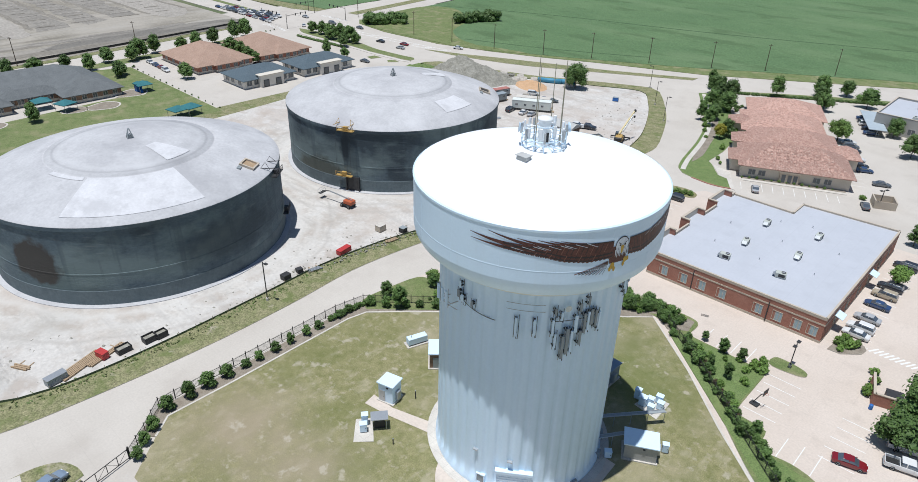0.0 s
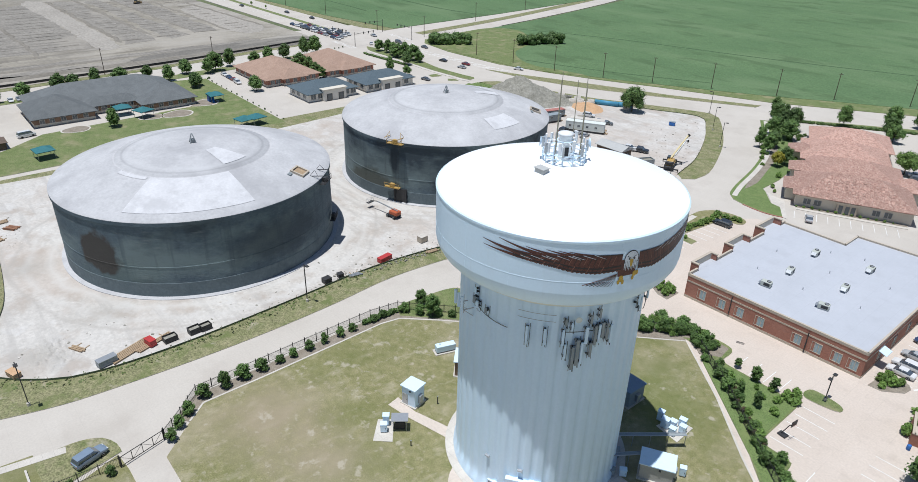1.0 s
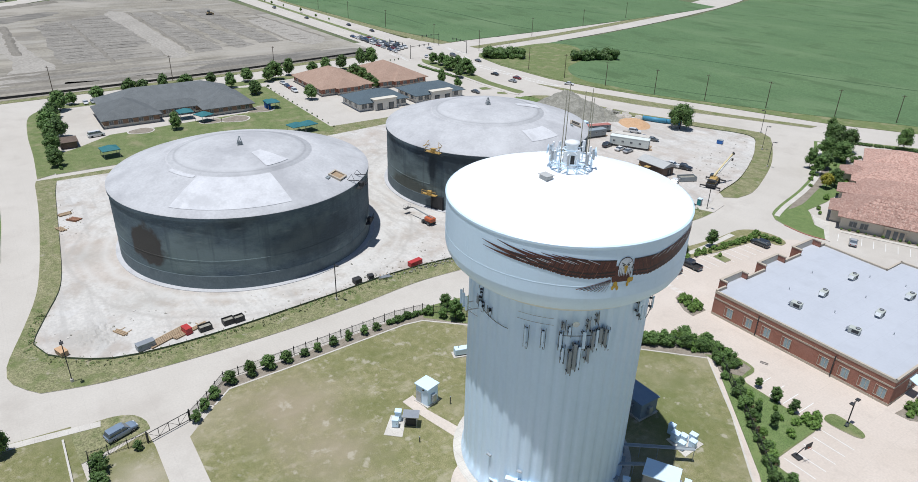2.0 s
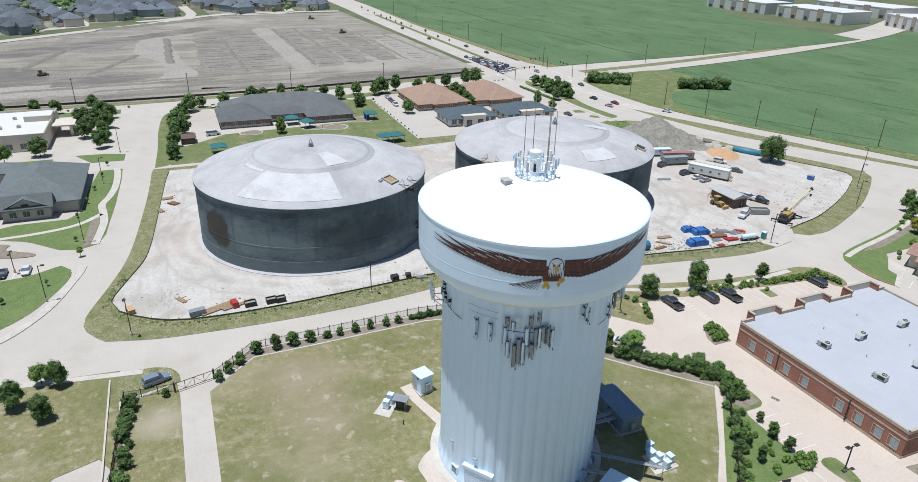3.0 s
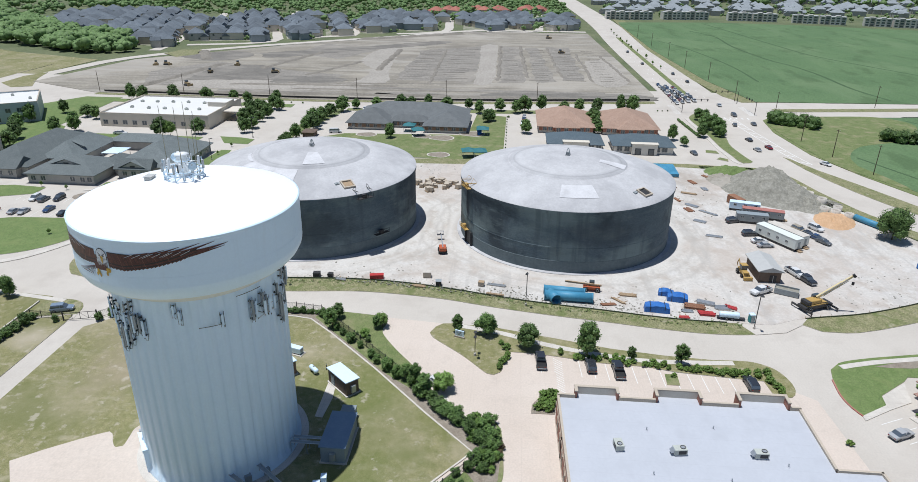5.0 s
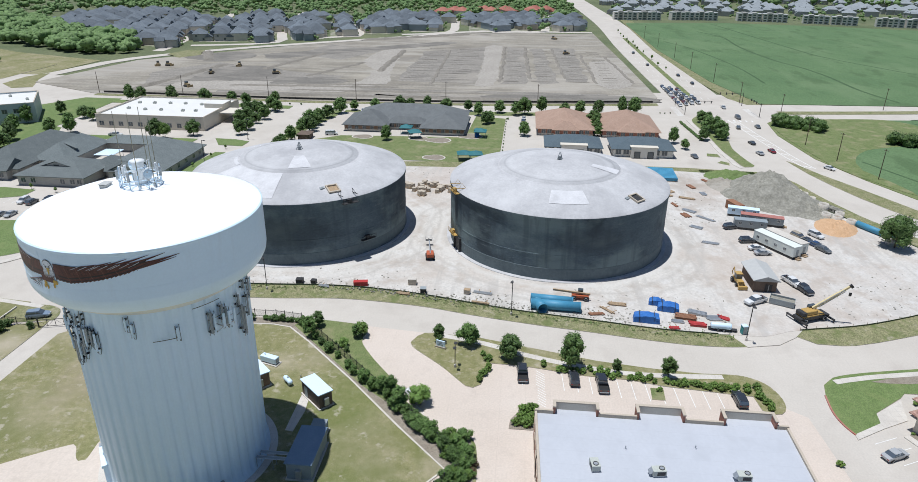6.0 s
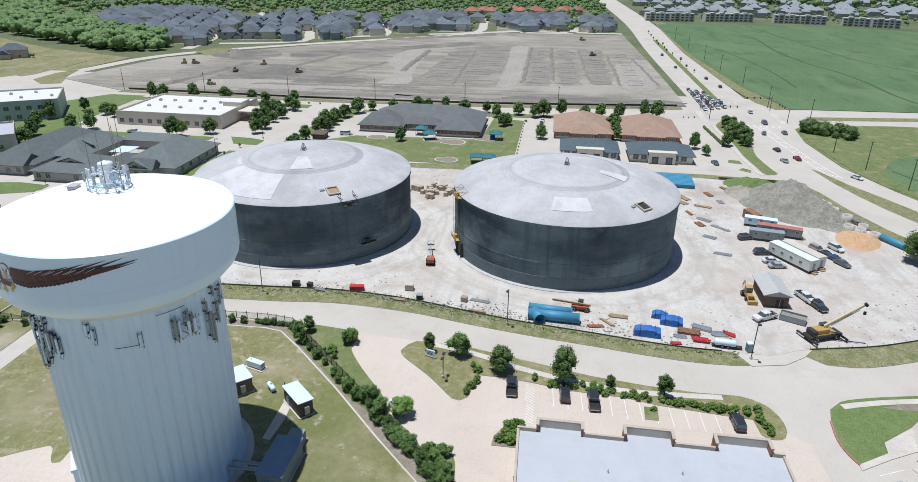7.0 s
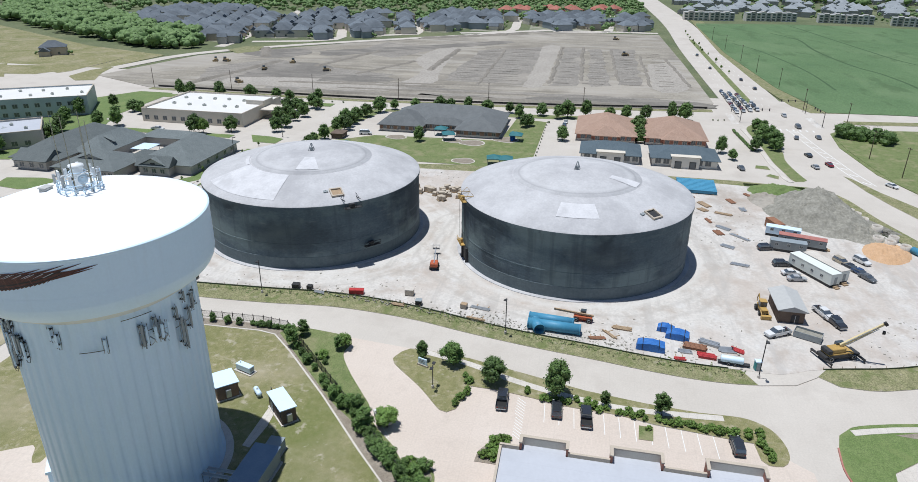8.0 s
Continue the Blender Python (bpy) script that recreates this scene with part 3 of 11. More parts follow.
def inside(p, poly):
    c = False
    for (xa, ya), (xb, yb) in zip(poly, poly[1:] + poly[:1]):
        if (ya > p[1]) != (yb > p[1]) and p[0] < (xb - xa) * (p[1] - ya) / (yb - ya) + xa:
            c = not c
    return c


# ---- the setting: ground, roads, lawns, fields ----
g = Geo()
g.add([(-4500, -4500, -0.35), (4500, -4500, -0.35), (4500, 4500, -0.35), (-4500, 4500, -0.35)], [(0, 1, 2, 3)])
setting("ground", g, GROUND, "open grassy ground reaching the horizon", "ground")

setting("pavement", Geo().prism([(-360, -330), (120, -330), (120, 480), (-100, 480), (-360, 260)], -0.34, 0.0), CONCRETE, "pale concrete streets and car parks", "pavement")
HIGHWAY = band(smooth_line([(-330, 208), (-420, 206), (-560, 204), (-760, 204), (-1100, 190), (-1700, 165)], 40), -15.5, 15.5)
setting("road", Geo().prism(HIGHWAY, -0.34, -0.02), CONCRETE, "wide pale concrete main road beyond the crossing", "road")
CROSS = band(smooth_line([(-318, 238), (-330, 330), (-362, 470), (-420, 640), (-560, 900)], 30), -16, 16)
setting("cross_road", Geo().prism(CROSS, -0.34, -0.01), CONCRETE, "pale concrete divided cross road", "road")

STREET_KERB = smooth_line([(-99, -1), (-96.6, 8), (-95.6, 18), (-95.0, 30), (-95.0, 43), (-95.8, 57), (-97.2, 70), (-97, 80), (-95.6, 92), (-92.9, 104), (-90.5, 117), (-88.6, 130), (-87.0, 140), (-85.9, 151), (-86.6, 161), (-89.5, 166.5)], 2)
LEFT_KERB = smooth_line([(-308, 20), (-293.8, 18.8), (-280, 11), (-256, 9.2), (-210.7, 7.7), (-185.6, 6.6), (-168, 5.3), (-147, 3.3), (-134, 1.4), (-122.5, -1.6), (-110, -5.2), (-104, -4.6), (-99, -1)], 3)
DRIVE_KERB = smooth_line([(-92.5, 172), (-89.3, 176), (-89.2, 181), (-91.3, 189), (-101, 211), (-112, 229), (-119, 238.5)], 3)
HIGHWAY_KERB = smooth_line([(-119, 238.5), (-124, 241), (-136, 236), (-150, 228.5), (-165, 220.3), (-174, 217), (-186, 213.3), (-200, 210.2), (-208, 206), (-211, 201), (-211.5, 191), (-213, 176)], 4)
SITE_VERGE = LEFT_KERB[next(i for i, p in enumerate(LEFT_KERB) if p[0] > -206):] + STREET_KERB + DRIVE_KERB + HIGHWAY_KERB + [(-213, 104), (-206, 60), (-206, 8)]
setting("verge", Geo().prism(SITE_VERGE, -0.3, 0.13, 0, None, 1), [VERGE, KERB], "patchy dry grass verge round the tank site", "verge")
SITE = [(-203, 13), (-193, 11.6), (-176.8, 10.2), (-156.4, 8.5), (-142.5, 7.2), (-133.4, 5.6), (-124, 2.2), (-115, -0.6), (-110, 1.2), (-104.5, 7.5), (-101.6, 15), (-100.8, 30), (-102, 52), (-103.2, 68), (-102.5, 82), (-100.4, 94), (-97.5, 106), (-95.3, 118), (-93.6, 130), (-92, 140), (-91, 150), (-91, 159),
        (-91, 166), (-93.6, 171.5), (-95.4, 178), (-98.5, 190), (-106, 207), (-114.5, 222), (-124, 233), (-140, 226), (-160, 216), (-182, 204), (-201, 192), (-207, 182), (-208, 150), (-204, 110), (-201, 62)]
SITE = smooth_line(SITE + SITE[:1], 3)[:-1]
setting("site_ground", Geo().prism(SITE, -0.2, 0.2), DIRT_SITE, "pale crushed dirt ground of the construction site", "ground")
setting("site_entrance", Geo().prism([(-86.4, 161), (-94, 157), (-96, 176), (-91.5, 172.5), (-88, 168)], -0.2, 0.16), CONCRETE, "dusty concrete site entrance", "pavement")

SCHOOL_LAWN = [(-209, 13.5), (-209, 104), (-283, 104.5), (-287, 90), (-246, 88), (-242, 34), (-232, 22), (-226, 12)]
setting("school_lawn", Geo().prism(SCHOOL_LAWN, -0.2, 0.14, 0, None, 1), [GRASS, KERB], "mown green lawn with worn patches", "lawn")

COMPOUND = [(-75.2, 16.9), (-80.4, 22.3), (-83.2, 25.5), (-83.3, 36), (-83.7, 48), (-84.1, 60.5), (-83.4, 64.3), (-78, 70.2), (-66, 82), (-53.5, 93.4), (-44.2, 102.4), (-32, 92.6), (-22.2, 83.4), (-14.6, 77), (8, 58), (12, 30), (-20, 17)]
setting("compound_lawn", Geo().prism(COMPOUND, -0.2, 0.15, 0, None, 1), [GRASS_DRY, KERB], "dry patchy mown lawn round the water tower", "lawn")
setting("mow_strip", Geo().prism(band([(-80.4, 22.3), (-83.2, 25.5), (-83.3, 36), (-83.7, 48), (-84.1, 60.5), (-83.4, 64.3), (-78, 70.2), (-66, 82), (-53.5, 93.4), (-44.2, 102.4), (-32, 92.6), (-22.2, 83.4), (-14.6, 77), (8, 58)], -0.12, 0.22), 0.0, 0.2), WALK, "narrow pale concrete mow strip along the fence", "kerb")
setting("fence_bed", Geo().prism(band([(-80.4, 22.3), (-83.2, 25.5), (-83.3, 36), (-83.7, 48), (-84.1, 60.5), (-83.4, 64.3), (-78, 70.2), (-66, 82), (-53.5, 93.4), (-44.2, 102.4)], 2.7, 0.1), -0.1, 0.125), MULCH, "brown mulch bed along the fence", "bed")
setting("driveway", Geo().prism([(-86, 9), (-80, 12), (-76, 12.4), (-20, 12.6), (-20, 17), (-75, 17.0), (-81, 21.5), (-87, 24)], -0.2, 0.02), CONCRETE, "plain concrete driveway through the gate", "driveway")
APRON = [(-35.2, 29.4), (-38.3, 33.3), (-41.5, 37.9)] + smooth_line([(-43.0, 40.4), (-43.4, 41.2), (-42.9, 42.0), (-40.9, 43.2), (-39.8, 44.3), (-40.2, 45.3), (-42.3, 45.2), (-44.5, 45.0), (-45.8, 45.8), (-47.2, 47.4), (-48, 49)], 0.6) + [(-44, 56), (-31, 66), (-29.6, 66), (-29.2, 61.2), (-29.5, 56.6), (-30.4, 52.5), (-31.6, 50.8), (-28.2, 47.9), (-16, 44.5), (-15, 43.6), (-27.7, 35.0)]
setting("apron", Geo().prism(APRON, -0.2, 0.19), LOT, "tan concrete apron before the tower", "pavement")
setting("car_park", Geo().prism([(-86, 80), (-84.5, 95), (-80, 112), (-76, 122), (-70.5, 140), (-69, 158), (-64, 165), (-10, 168), (12, 150), (20, 62), (-12, 80)], -0.1, 0.008), LOT, "warm tan concrete car park", "pavement")
ring = [(-43.8 + 13.6 * math.cos(a), 61.2 + 13.6 * math.sin(a)) for a in np.linspace(0, 2 * math.pi, 64, endpoint=False)]
setting("tower_walk", Geo().prism(ring, -0.2, 0.215), WALK, "round concrete walk at the tower foot", "path")
setting("hut_path", Geo().prism([(-64.9, 50.8), (-64.4, 48.5), (-60, 49.3), (-53.0, 51.2), (-53.2, 53.3), (-60.6, 50.9)], 0, 0.2), LOT, "tan concrete footpath from hut to tower", "path")
setting("shelter_path", Geo().prism([(-62.0, 75.6), (-60.8, 74.2), (-50.6, 74.4), (-50.4, 75.8), (-56, 76.2)], 0, 0.205), WALK, "narrow concrete path to the shelter", "path")
setting("cabinet_pad", Geo().prism([(-30.0, 78.2), (-30.2, 82.9), (-33.6, 82.5), (-34.2, 78.8)], 0, 0.24), WALK, "grey concrete pad under the cabinets", "pad")
setting("hut_pad", Geo().prism([(-62.6, 45.3), (-61.0, 47.3), (-57.2, 44.3), (-59.2, 42.1)], 0, 0.22), WALK, "small concrete equipment pad", "pad")

SIDE_LAWN = [(-76.2, 12.0), (-20, 12.2), (-20, 3.6), (-77, 3.6), (-80, 11.6)]
setting("side_lawn", Geo().prism(SIDE_LAWN, -0.2, 0.14, 0, None, 1), [GRASS_DRY, KERB], "dry grass strip beside the driveway", "lawn")
CAR_ISLAND = smooth_line([(-80.4, 12.2), (-82.5, 12.1), (-85, 10.8), (-86.4, 8), (-86.6, 4), (-86, 0), (-84, 0)], 1) + [(-78, 2)]
setting("entrance_island", Geo().prism(CAR_ISLAND, -0.2, 0.13, 0, None, 1), [VERGE, KERB], "bare grass island beside the gate", "verge")
WEST_LAWN = [(-87.5, 2), (-88.6, -9), (-91.5, -26), (-96, -60), (-60, -60), (-50, -30), (-54, -12), (-62, -6), (-64, 0), (-58, 3.4), (-84, 1.8)]
setting("west_lawn", Geo().prism(WEST_LAWN, -0.2, 0.14, 0, None, 1), [GRASS_DRY, KERB], "dry grass lawn with young trees", "lawn")
setting("west_sidewalk", Geo().prism(band([(-85.8, 6), (-86.4, 2), (-87.2, -3), (-88, -9), (-91, -26), (-95, -60)], -0.6, 0.8), 0, 0.17), WALK, "pale concrete sidewalk", "path")

STRIP = [(-84.2, 65), (-86.6, 66), (-87.4, 68), (-86.4, 78), (-85.2, 80.6), (-83.4, 81.4), (-79.6, 81.0), (-74.0, 84.4), (-68.1, 89.0), (-65, 91.4), (-62.6, 92.0), (-58.8, 95.3), (-56.2, 98.2), (-52.2, 101.6), (-52.9, 103.8), (-52.4, 105.5), (-50.4, 106.9), (-43.7, 107.5), (-37.5, 107.1), (-36.8, 102.8), (-35.8, 102.2), (-31, 102.1), (-23.2, 101.9), (-22.3, 101.4), (-22.2, 100.4), (-22.1, 89.7), (-22.0, 88.8), (-21.2, 88.6), (-17.9, 88.4), (-16.8, 88.1), (-16.6, 87.2), (-16.4, 84.9), (-16.2, 84.0), (-15.3, 83.8), (-7.5, 83.2), (10, 72), (20, 60), (9, 58), (-14.4, 77.6), (-44.2, 103), (-66.3, 82.6)]
STRIP = smooth_line(STRIP + STRIP[:1], 1.0)[:-1]
setting("planting_strip", Geo().prism(STRIP, -0.2, 0.14, 0, None, 1), [GRASS, KERB], "green planting strip along the compound fence", "lawn")
setting("planting_lawn", Geo().prism([(-36, 101.9), (-23.2, 101.6), (-22.5, 100.8), (-22.4, 88.5), (-17.2, 88.0), (-16.8, 83.6), (-7.6, 82.9), (9.5, 71.6), (19, 60.4), (9.2, 58.8), (-14, 78.2), (-40, 100.4)], -0.1, 0.147), GRASS_LUSH, "lush green lawn of the planting strip", "lawn")
CORNER = [(-52.0, 101.9), (-52.5, 103.8), (-52.0, 105.3), (-50.3, 106.5), (-43.7, 107.1), (-37.9, 106.7), (-37.4, 103.2), (-40.5, 101.0), (-44.2, 104.0), (-48.4, 100.6)]
setting("corner_planting_bed", Geo().prism(CORNER, -0.1, 0.152), MULCH, "mulch bed under dense corner planting", "bed")
ISLAND = smooth_line([(-84.6, 96.2), (-84.4, 93.6), (-83, 92.2), (-81.2, 91.4), (-78.8, 91.8), (-72.4, 98.6), (-66.6, 103.8), (-66.2, 105.2), (-67.4, 106.6), (-69.6, 107)], 1) + [(-73.4, 107.4), (-74.6, 107.8), (-74.4, 114), (-73.6, 119), (-72.4, 125), (-71.9, 135), (-70.6, 141), (-69.4, 153.5), (-69.2, 157), (-65.2, 157.4)] + smooth_line([(-64.2, 158.4), (-64.4, 160.6), (-66.5, 162), (-70, 162), (-73.6, 160.4), (-75.6, 157), (-75.8, 153)], 1) + [(-75.6, 149), (-76.3, 139.5), (-77.8, 129), (-80.6, 118), (-82.6, 110), (-83.6, 106)]
setting("car_park_island", Geo().prism(ISLAND, -0.2, 0.14, 0, None, 1), [GRASS_DRY, KERB], "raised lawn island with kerb beside the car park", "lawn")
setting("sidewalk", Geo().prism(band(smooth_line([(-83.9, 96.4), (-81.6, 106.3), (-78.3, 114.8), (-75.8, 123.8), (-74.0, 134.4), (-74.2, 144.4), (-74.8, 153)], 2), -0.75, 0.75), 0, 0.175), WALK, "pale concrete sidewalk along the street", "path")
setting("parking_bed", Geo().prism([(-66.2, 138.2), (-69.8, 138.4), (-69.8, 140.8), (-66.2, 140.6)], -0.1, 0.13, 0, None, 1), [GRASS, KERB], "small grass bed between parking stalls", "lawn")
setting("corner_bed", Geo().prism([(-55.2, 112.2), (-57.6, 112.4), (-62, 115), (-62.4, 116.8), (-61, 117.4), (-55.2, 116.4)], -0.1, 0.14, 0, None, 1), [MULCH, KERB], "mulch bed at the building corner", "bed")

setting("entrance_bed", Geo().prism([(-17.2, 116.4), (-15, 116.6), (-12.2, 119.2), (-11.9, 121.0), (-12.6, 122.2), (-14.8, 122.7), (-16.6, 122.5)], -0.1, 0.13, 0, None, 1), [MULCH, KERB], "mulch bed beside the office entrance", "bed")
setting("stall_island", Geo().prism(smooth_line([(-23.3, 106.0), (-22.6, 107.5), (-19.6, 107.5), (-17.5, 106.9), (-17.0, 105.9), (-17.8, 105.0), (-21.4, 104.4), (-23.0, 104.8), (-23.3, 106.0)], 0.5)[:-1], -0.1, 0.14, 0, None, 1), [GRASS, KERB], "small grass island between parking rows", "lawn")
EAST_LAWN = smooth_line([(-61.8, 174.2), (-60.1, 171.4), (-62.2, 170.5), (-65.8, 170.0), (-71.0, 170.6), (-74.4, 171.6), (-77, 174.2), (-79.4, 181), (-84.2, 201), (-91, 219), (-108, 249)], 2) + [(-100, 256), (-76, 212), (-73.6, 196), (-73.2, 185.6), (-71.6, 184.1), (-66.6, 177.6), (-63.8, 177.1)]
FRONT = [(-61.6, 181.9), (-37.6, 193.1)]
setting("front_bed", Geo().prism(band(FRONT, -0.15, -1.6), -0.1, 0.13), MULCH, "mulch bed along the clinic front", "bed")
setting("front_walk", Geo().prism(band(FRONT, -1.63, -2.9), -0.1, 0.15), WALK, "bright concrete walk along the clinic front", "path")
setting("entrance_walk", Geo().prism([(-60.1, 171.2), (-58.7, 171.1), (-62.2, 176.9), (-65.0, 182.2), (-69.4, 183.4), (-71.2, 184.0), (-66.3, 177.5), (-63.7, 177.0)], -0.1, 0.15), WALK, "bright concrete walkway to the clinic door", "path")
setting("east_lawn", Geo().prism(EAST_LAWN, -0.2, 0.14, 0, None, 1), [GRASS_LUSH, KERB], "bright green mown lawn with red kerb", "lawn")
setting("east_bed", Geo().prism(smooth_line([(-76.4, 181), (-78.2, 186), (-82.2, 200), (-87.6, 214), (-92.6, 226), (-89.5, 226), (-83, 212), (-79.5, 200), (-76.4, 188), (-76.4, 181)], 3)[:-1], 0, 0.16), MULCH, "mulch bed with young trees along the sidewalk", "bed")
setting("red_kerb", Geo().prism(band(smooth_line([(-71.0, 170.5), (-65.8, 169.9), (-62.2, 170.4), (-60.0, 171.3)], 1), -0.13, 0.13), -0.1, 0.2), RED_PAINT, "red painted kerb round the lawn corner", "kerb")
setting("east_sidewalk", Geo().prism(band(smooth_line([(-76.6, 173.6), (-79.0, 181), (-83.8, 201), (-90.4, 219), (-107, 248.6)], 3), -1.9, -0.5), 0, 0.18), WALK, "pale concrete sidewalk", "path")
FIELD_BY_DRIVE = smooth_line([(-236, 234), (-214, 238.5), (-190, 247), (-166, 260), (-144, 272.5), (-122, 286), (-107, 297), (-50, 335), (60, 410)], 12)
setting("crop_field_a", Geo().prism(FIELD_BY_DRIVE + [(400, 700), (100, 1300), (-480, 1000), (-395, 640), (-342, 480), (-312, 340), (-302, 262), (-290, 244), (-270, 236)], -0.3, 0.25), CROP, "dense green crop field", "field")
setting("field_verge", Geo().prism([(-300, 236), (-292, 229.5), (-268, 226.5), (-232, 229), (-206, 237), (-184, 246), (-160, 258), (-118, 276), (-50, 322), (70, 405), (70, 416), (-110, 306), (-170, 268), (-214, 246), (-250, 240), (-290, 250)], -0.3, 0.16), GRASS, "rough green verge beside the main road", "verge")
CROP_DARK = mat("shaded_crop_furrow", (0.05, 0.095, 0.04), (0.07, 0.12, 0.05), s=0.2, fine=1.2, grain=0.3, bump=0.6)
FIELD_B = [(-336, 240), (-343, 333), (-359, 474), (-372, 548), (-456, 560), (-555, 573), (-640, 640), (-694, 685), (-728, 700), (-716, 630), (-742, 545), (-757, 488), (-773, 430), (-785, 338), (-764, 224), (-742, 222), (-540, 221), (-400, 229)]
setting("crop_field_b", Geo().prism(FIELD_B, -0.3, 0.25), CROP, "dense green crop field", "field")
setting("clinic_verge", Geo().prism([(-102.3, 256.0), (-85, 266.9), (-67.7, 279.3), (-42.8, 294), (-10, 314), (-12, 321), (-44.4, 300), (-69.3, 284.4), (-87, 271.4), (-103.7, 258.6)], -0.1, 0.13, 0, None, 1), [GRASS, KERB], "mown verge between clinic and main road", "verge")
setting("field_lawn", Geo().prism(smooth_line([(-304, 262), (-298, 240), (-290, 231), (-268, 228.6), (-236, 230.6), (-219, 233), (-206, 238), (-190, 247), (-200, 246.2), (-207, 244.6), (-218, 241.2), (-227, 242.6), (-237, 247), (-247, 255), (-252, 264), (-262, 282), (-290, 300), (-306, 290), (-304, 262)], 5)[:-1], 0.1, 0.27), GRASS, "mown grass between the crop and the main road", "lawn")
setting("field_margin", Geo().prism([(-334, 232), (-350, 340), (-382, 470), (-350, 340), (-345, 262), (-400, 234), (-790, 234), (-800, 222), (-540, 217), (-400, 221.5), (-350, 226)], -0.3, 0.1), VERGE, "dry grass margin of the field", "verge")
for run, w in (([(-690, 285), (-666, 293), (-639, 299), (-571, 295), (-500, 300), (-469, 308), (-432, 312), (-384, 312), (-350, 318)], 1.0), ([(-770, 318), (-740, 322), (-666, 329), (-582, 337), (-528, 344), (-477, 364), (-400, 400)], 0.9), ([(-600, 236), (-560, 250), (-470, 262), (-400, 262)], 0.7), ([(-300, 300), (-240, 330), (-150, 360), (-60, 400)], 0.8), ([(-230, 246), (-190, 262), (-150, 284)], 0.6)):
    setting("crop_furrow", Geo().prism(band(smooth_line(run, 8), -w, w), 0.1, 0.262), CROP_DARK, "dark furrow winding through the crop", "field")
DIRT = [(-311, -122), (-309, 2), (-315, 92), (-329, 180), (-345, 187), (-476, 184), (-645, 178), (-640, 60), (-620, 50), (-520, -75), (-424, -160), (-336, -175)]
setting("graded_field", Geo().prism(DIRT, -0.3, 0.2), DIRT_FIELD, "bare graded dirt field", "field")
setting("field_road_verge", Geo().prism([(-306.5, -120), (-304.5, 2), (-310.5, 92), (-324, 184), (-330, 184), (-316.5, 92), (-310.5, 2), (-312.5, -120)], -0.3, 0.12), VERGE, "dry grass verge along the dirt field", "verge")
setting("north_verge", Geo().prism([(-291, 24), (-296, 92), (-304, 172), (-299, 172), (-289.5, 104), (-289, 92), (-286, 24)], -0.3, 0.13, 0, None, 1), [GRASS, KERB], "mown grass verge with street trees", "verge")
setting("office_verge", Geo().prism(smooth_line([(-302, 198.6), (-287, 201.5), (-260, 202.1), (-244, 200.2), (-234, 200.4), (-223.4, 201.4), (-219.2, 202), (-217.4, 200.5), (-216.8, 197.6), (-219.3, 196.7), (-228.2, 196), (-239.5, 195), (-256, 195), (-272, 194.6), (-292, 194.2), (-302, 198.6)], 2)[:-1], -0.1, 0.13, 0, None, 1), [GRASS, KERB], "mown verge with trees beside the main road", "verge")
setting("office_walk", Geo().prism(band(smooth_line([(-292, 192.4), (-272, 193.2), (-254, 193.6), (-237.7, 193.6), (-228, 194.4), (-219, 194.9), (-215.6, 196.2)], 2), -0.8, 0.8), -0.1, 0.16), WALK, "white winding sidewalk beside the verge", "path")
for bed in ([(-230.3, 186.7), (-229.3, 191.8), (-233.8, 191.6), (-234.2, 187.6)], [(-221.3, 188.6), (-218.4, 192.4), (-221.8, 193.2), (-224, 190.6)]):
    setting("office_bed", Geo().prism(bed, -0.1, 0.13, 0, None, 1), [GRASS, KERB], "small grass bed in the office car park", "lawn")
setting("median", Geo().prism([(-227.5, 216.4), (-211, 218.9), (-198, 222.2), (-186, 226.2), (-174.9, 231), (-150, 245), (-118, 264), (-118, 268.5), (-150, 250.6), (-180.8, 237.4), (-196, 230.6), (-211, 223.2), (-224.4, 218.4)], -0.1, 0.14, 0, None, 1), [VERGE, KERB], "dry grass median of the main road", "median")
setting("far_median", Geo().prism(band([(-352, 206), (-470, 205), (-620, 204)], -1.8, 1.8), -0.1, 0.12, 0, None, 1), [GRASS, KERB], "grass median of the main road", "median")
setting("cross_median", Geo().prism(band(smooth_line([(-316, 243), (-330, 330), (-360, 460)], 20), -4, 3), -0.1, 0.12, 0, None, 1), [VERGE, KERB], "dry grass median of the cross road", "median")

setting("west_lot", Geo().prism([(-352, -236), (-389, -244), (-408, -226), (-398, -203), (-344, -201), (-337, -204)], -0.3, 0.1, 0, None, 1), [GRASS_DRY, KERB], "bare grassy building lot beside the road", "lot")
setting("west_lot_verge", Geo().prism([(-318, -225), (-340, -245), (-360, -262), (-330, -300), (-300, -270)], -0.3, 0.09, 0, None, 1), [GRASS_DRY, KERB], "dry grass lot beside the road", "lot")
for lot in ([(-330, -214), (-346, -207), (-362, -226), (-352, -262), (-322, -262)], [(-329.5, -190), (-352, -192), (-366, -186), (-344, -178), (-322, -166), (-318, -176)]):
    setting("street_lot", Geo().prism(lot, -0.3, 0.11, 0, None, 1), [GRASS_DRY, KERB], "dry grass lot between the roads", "lot")
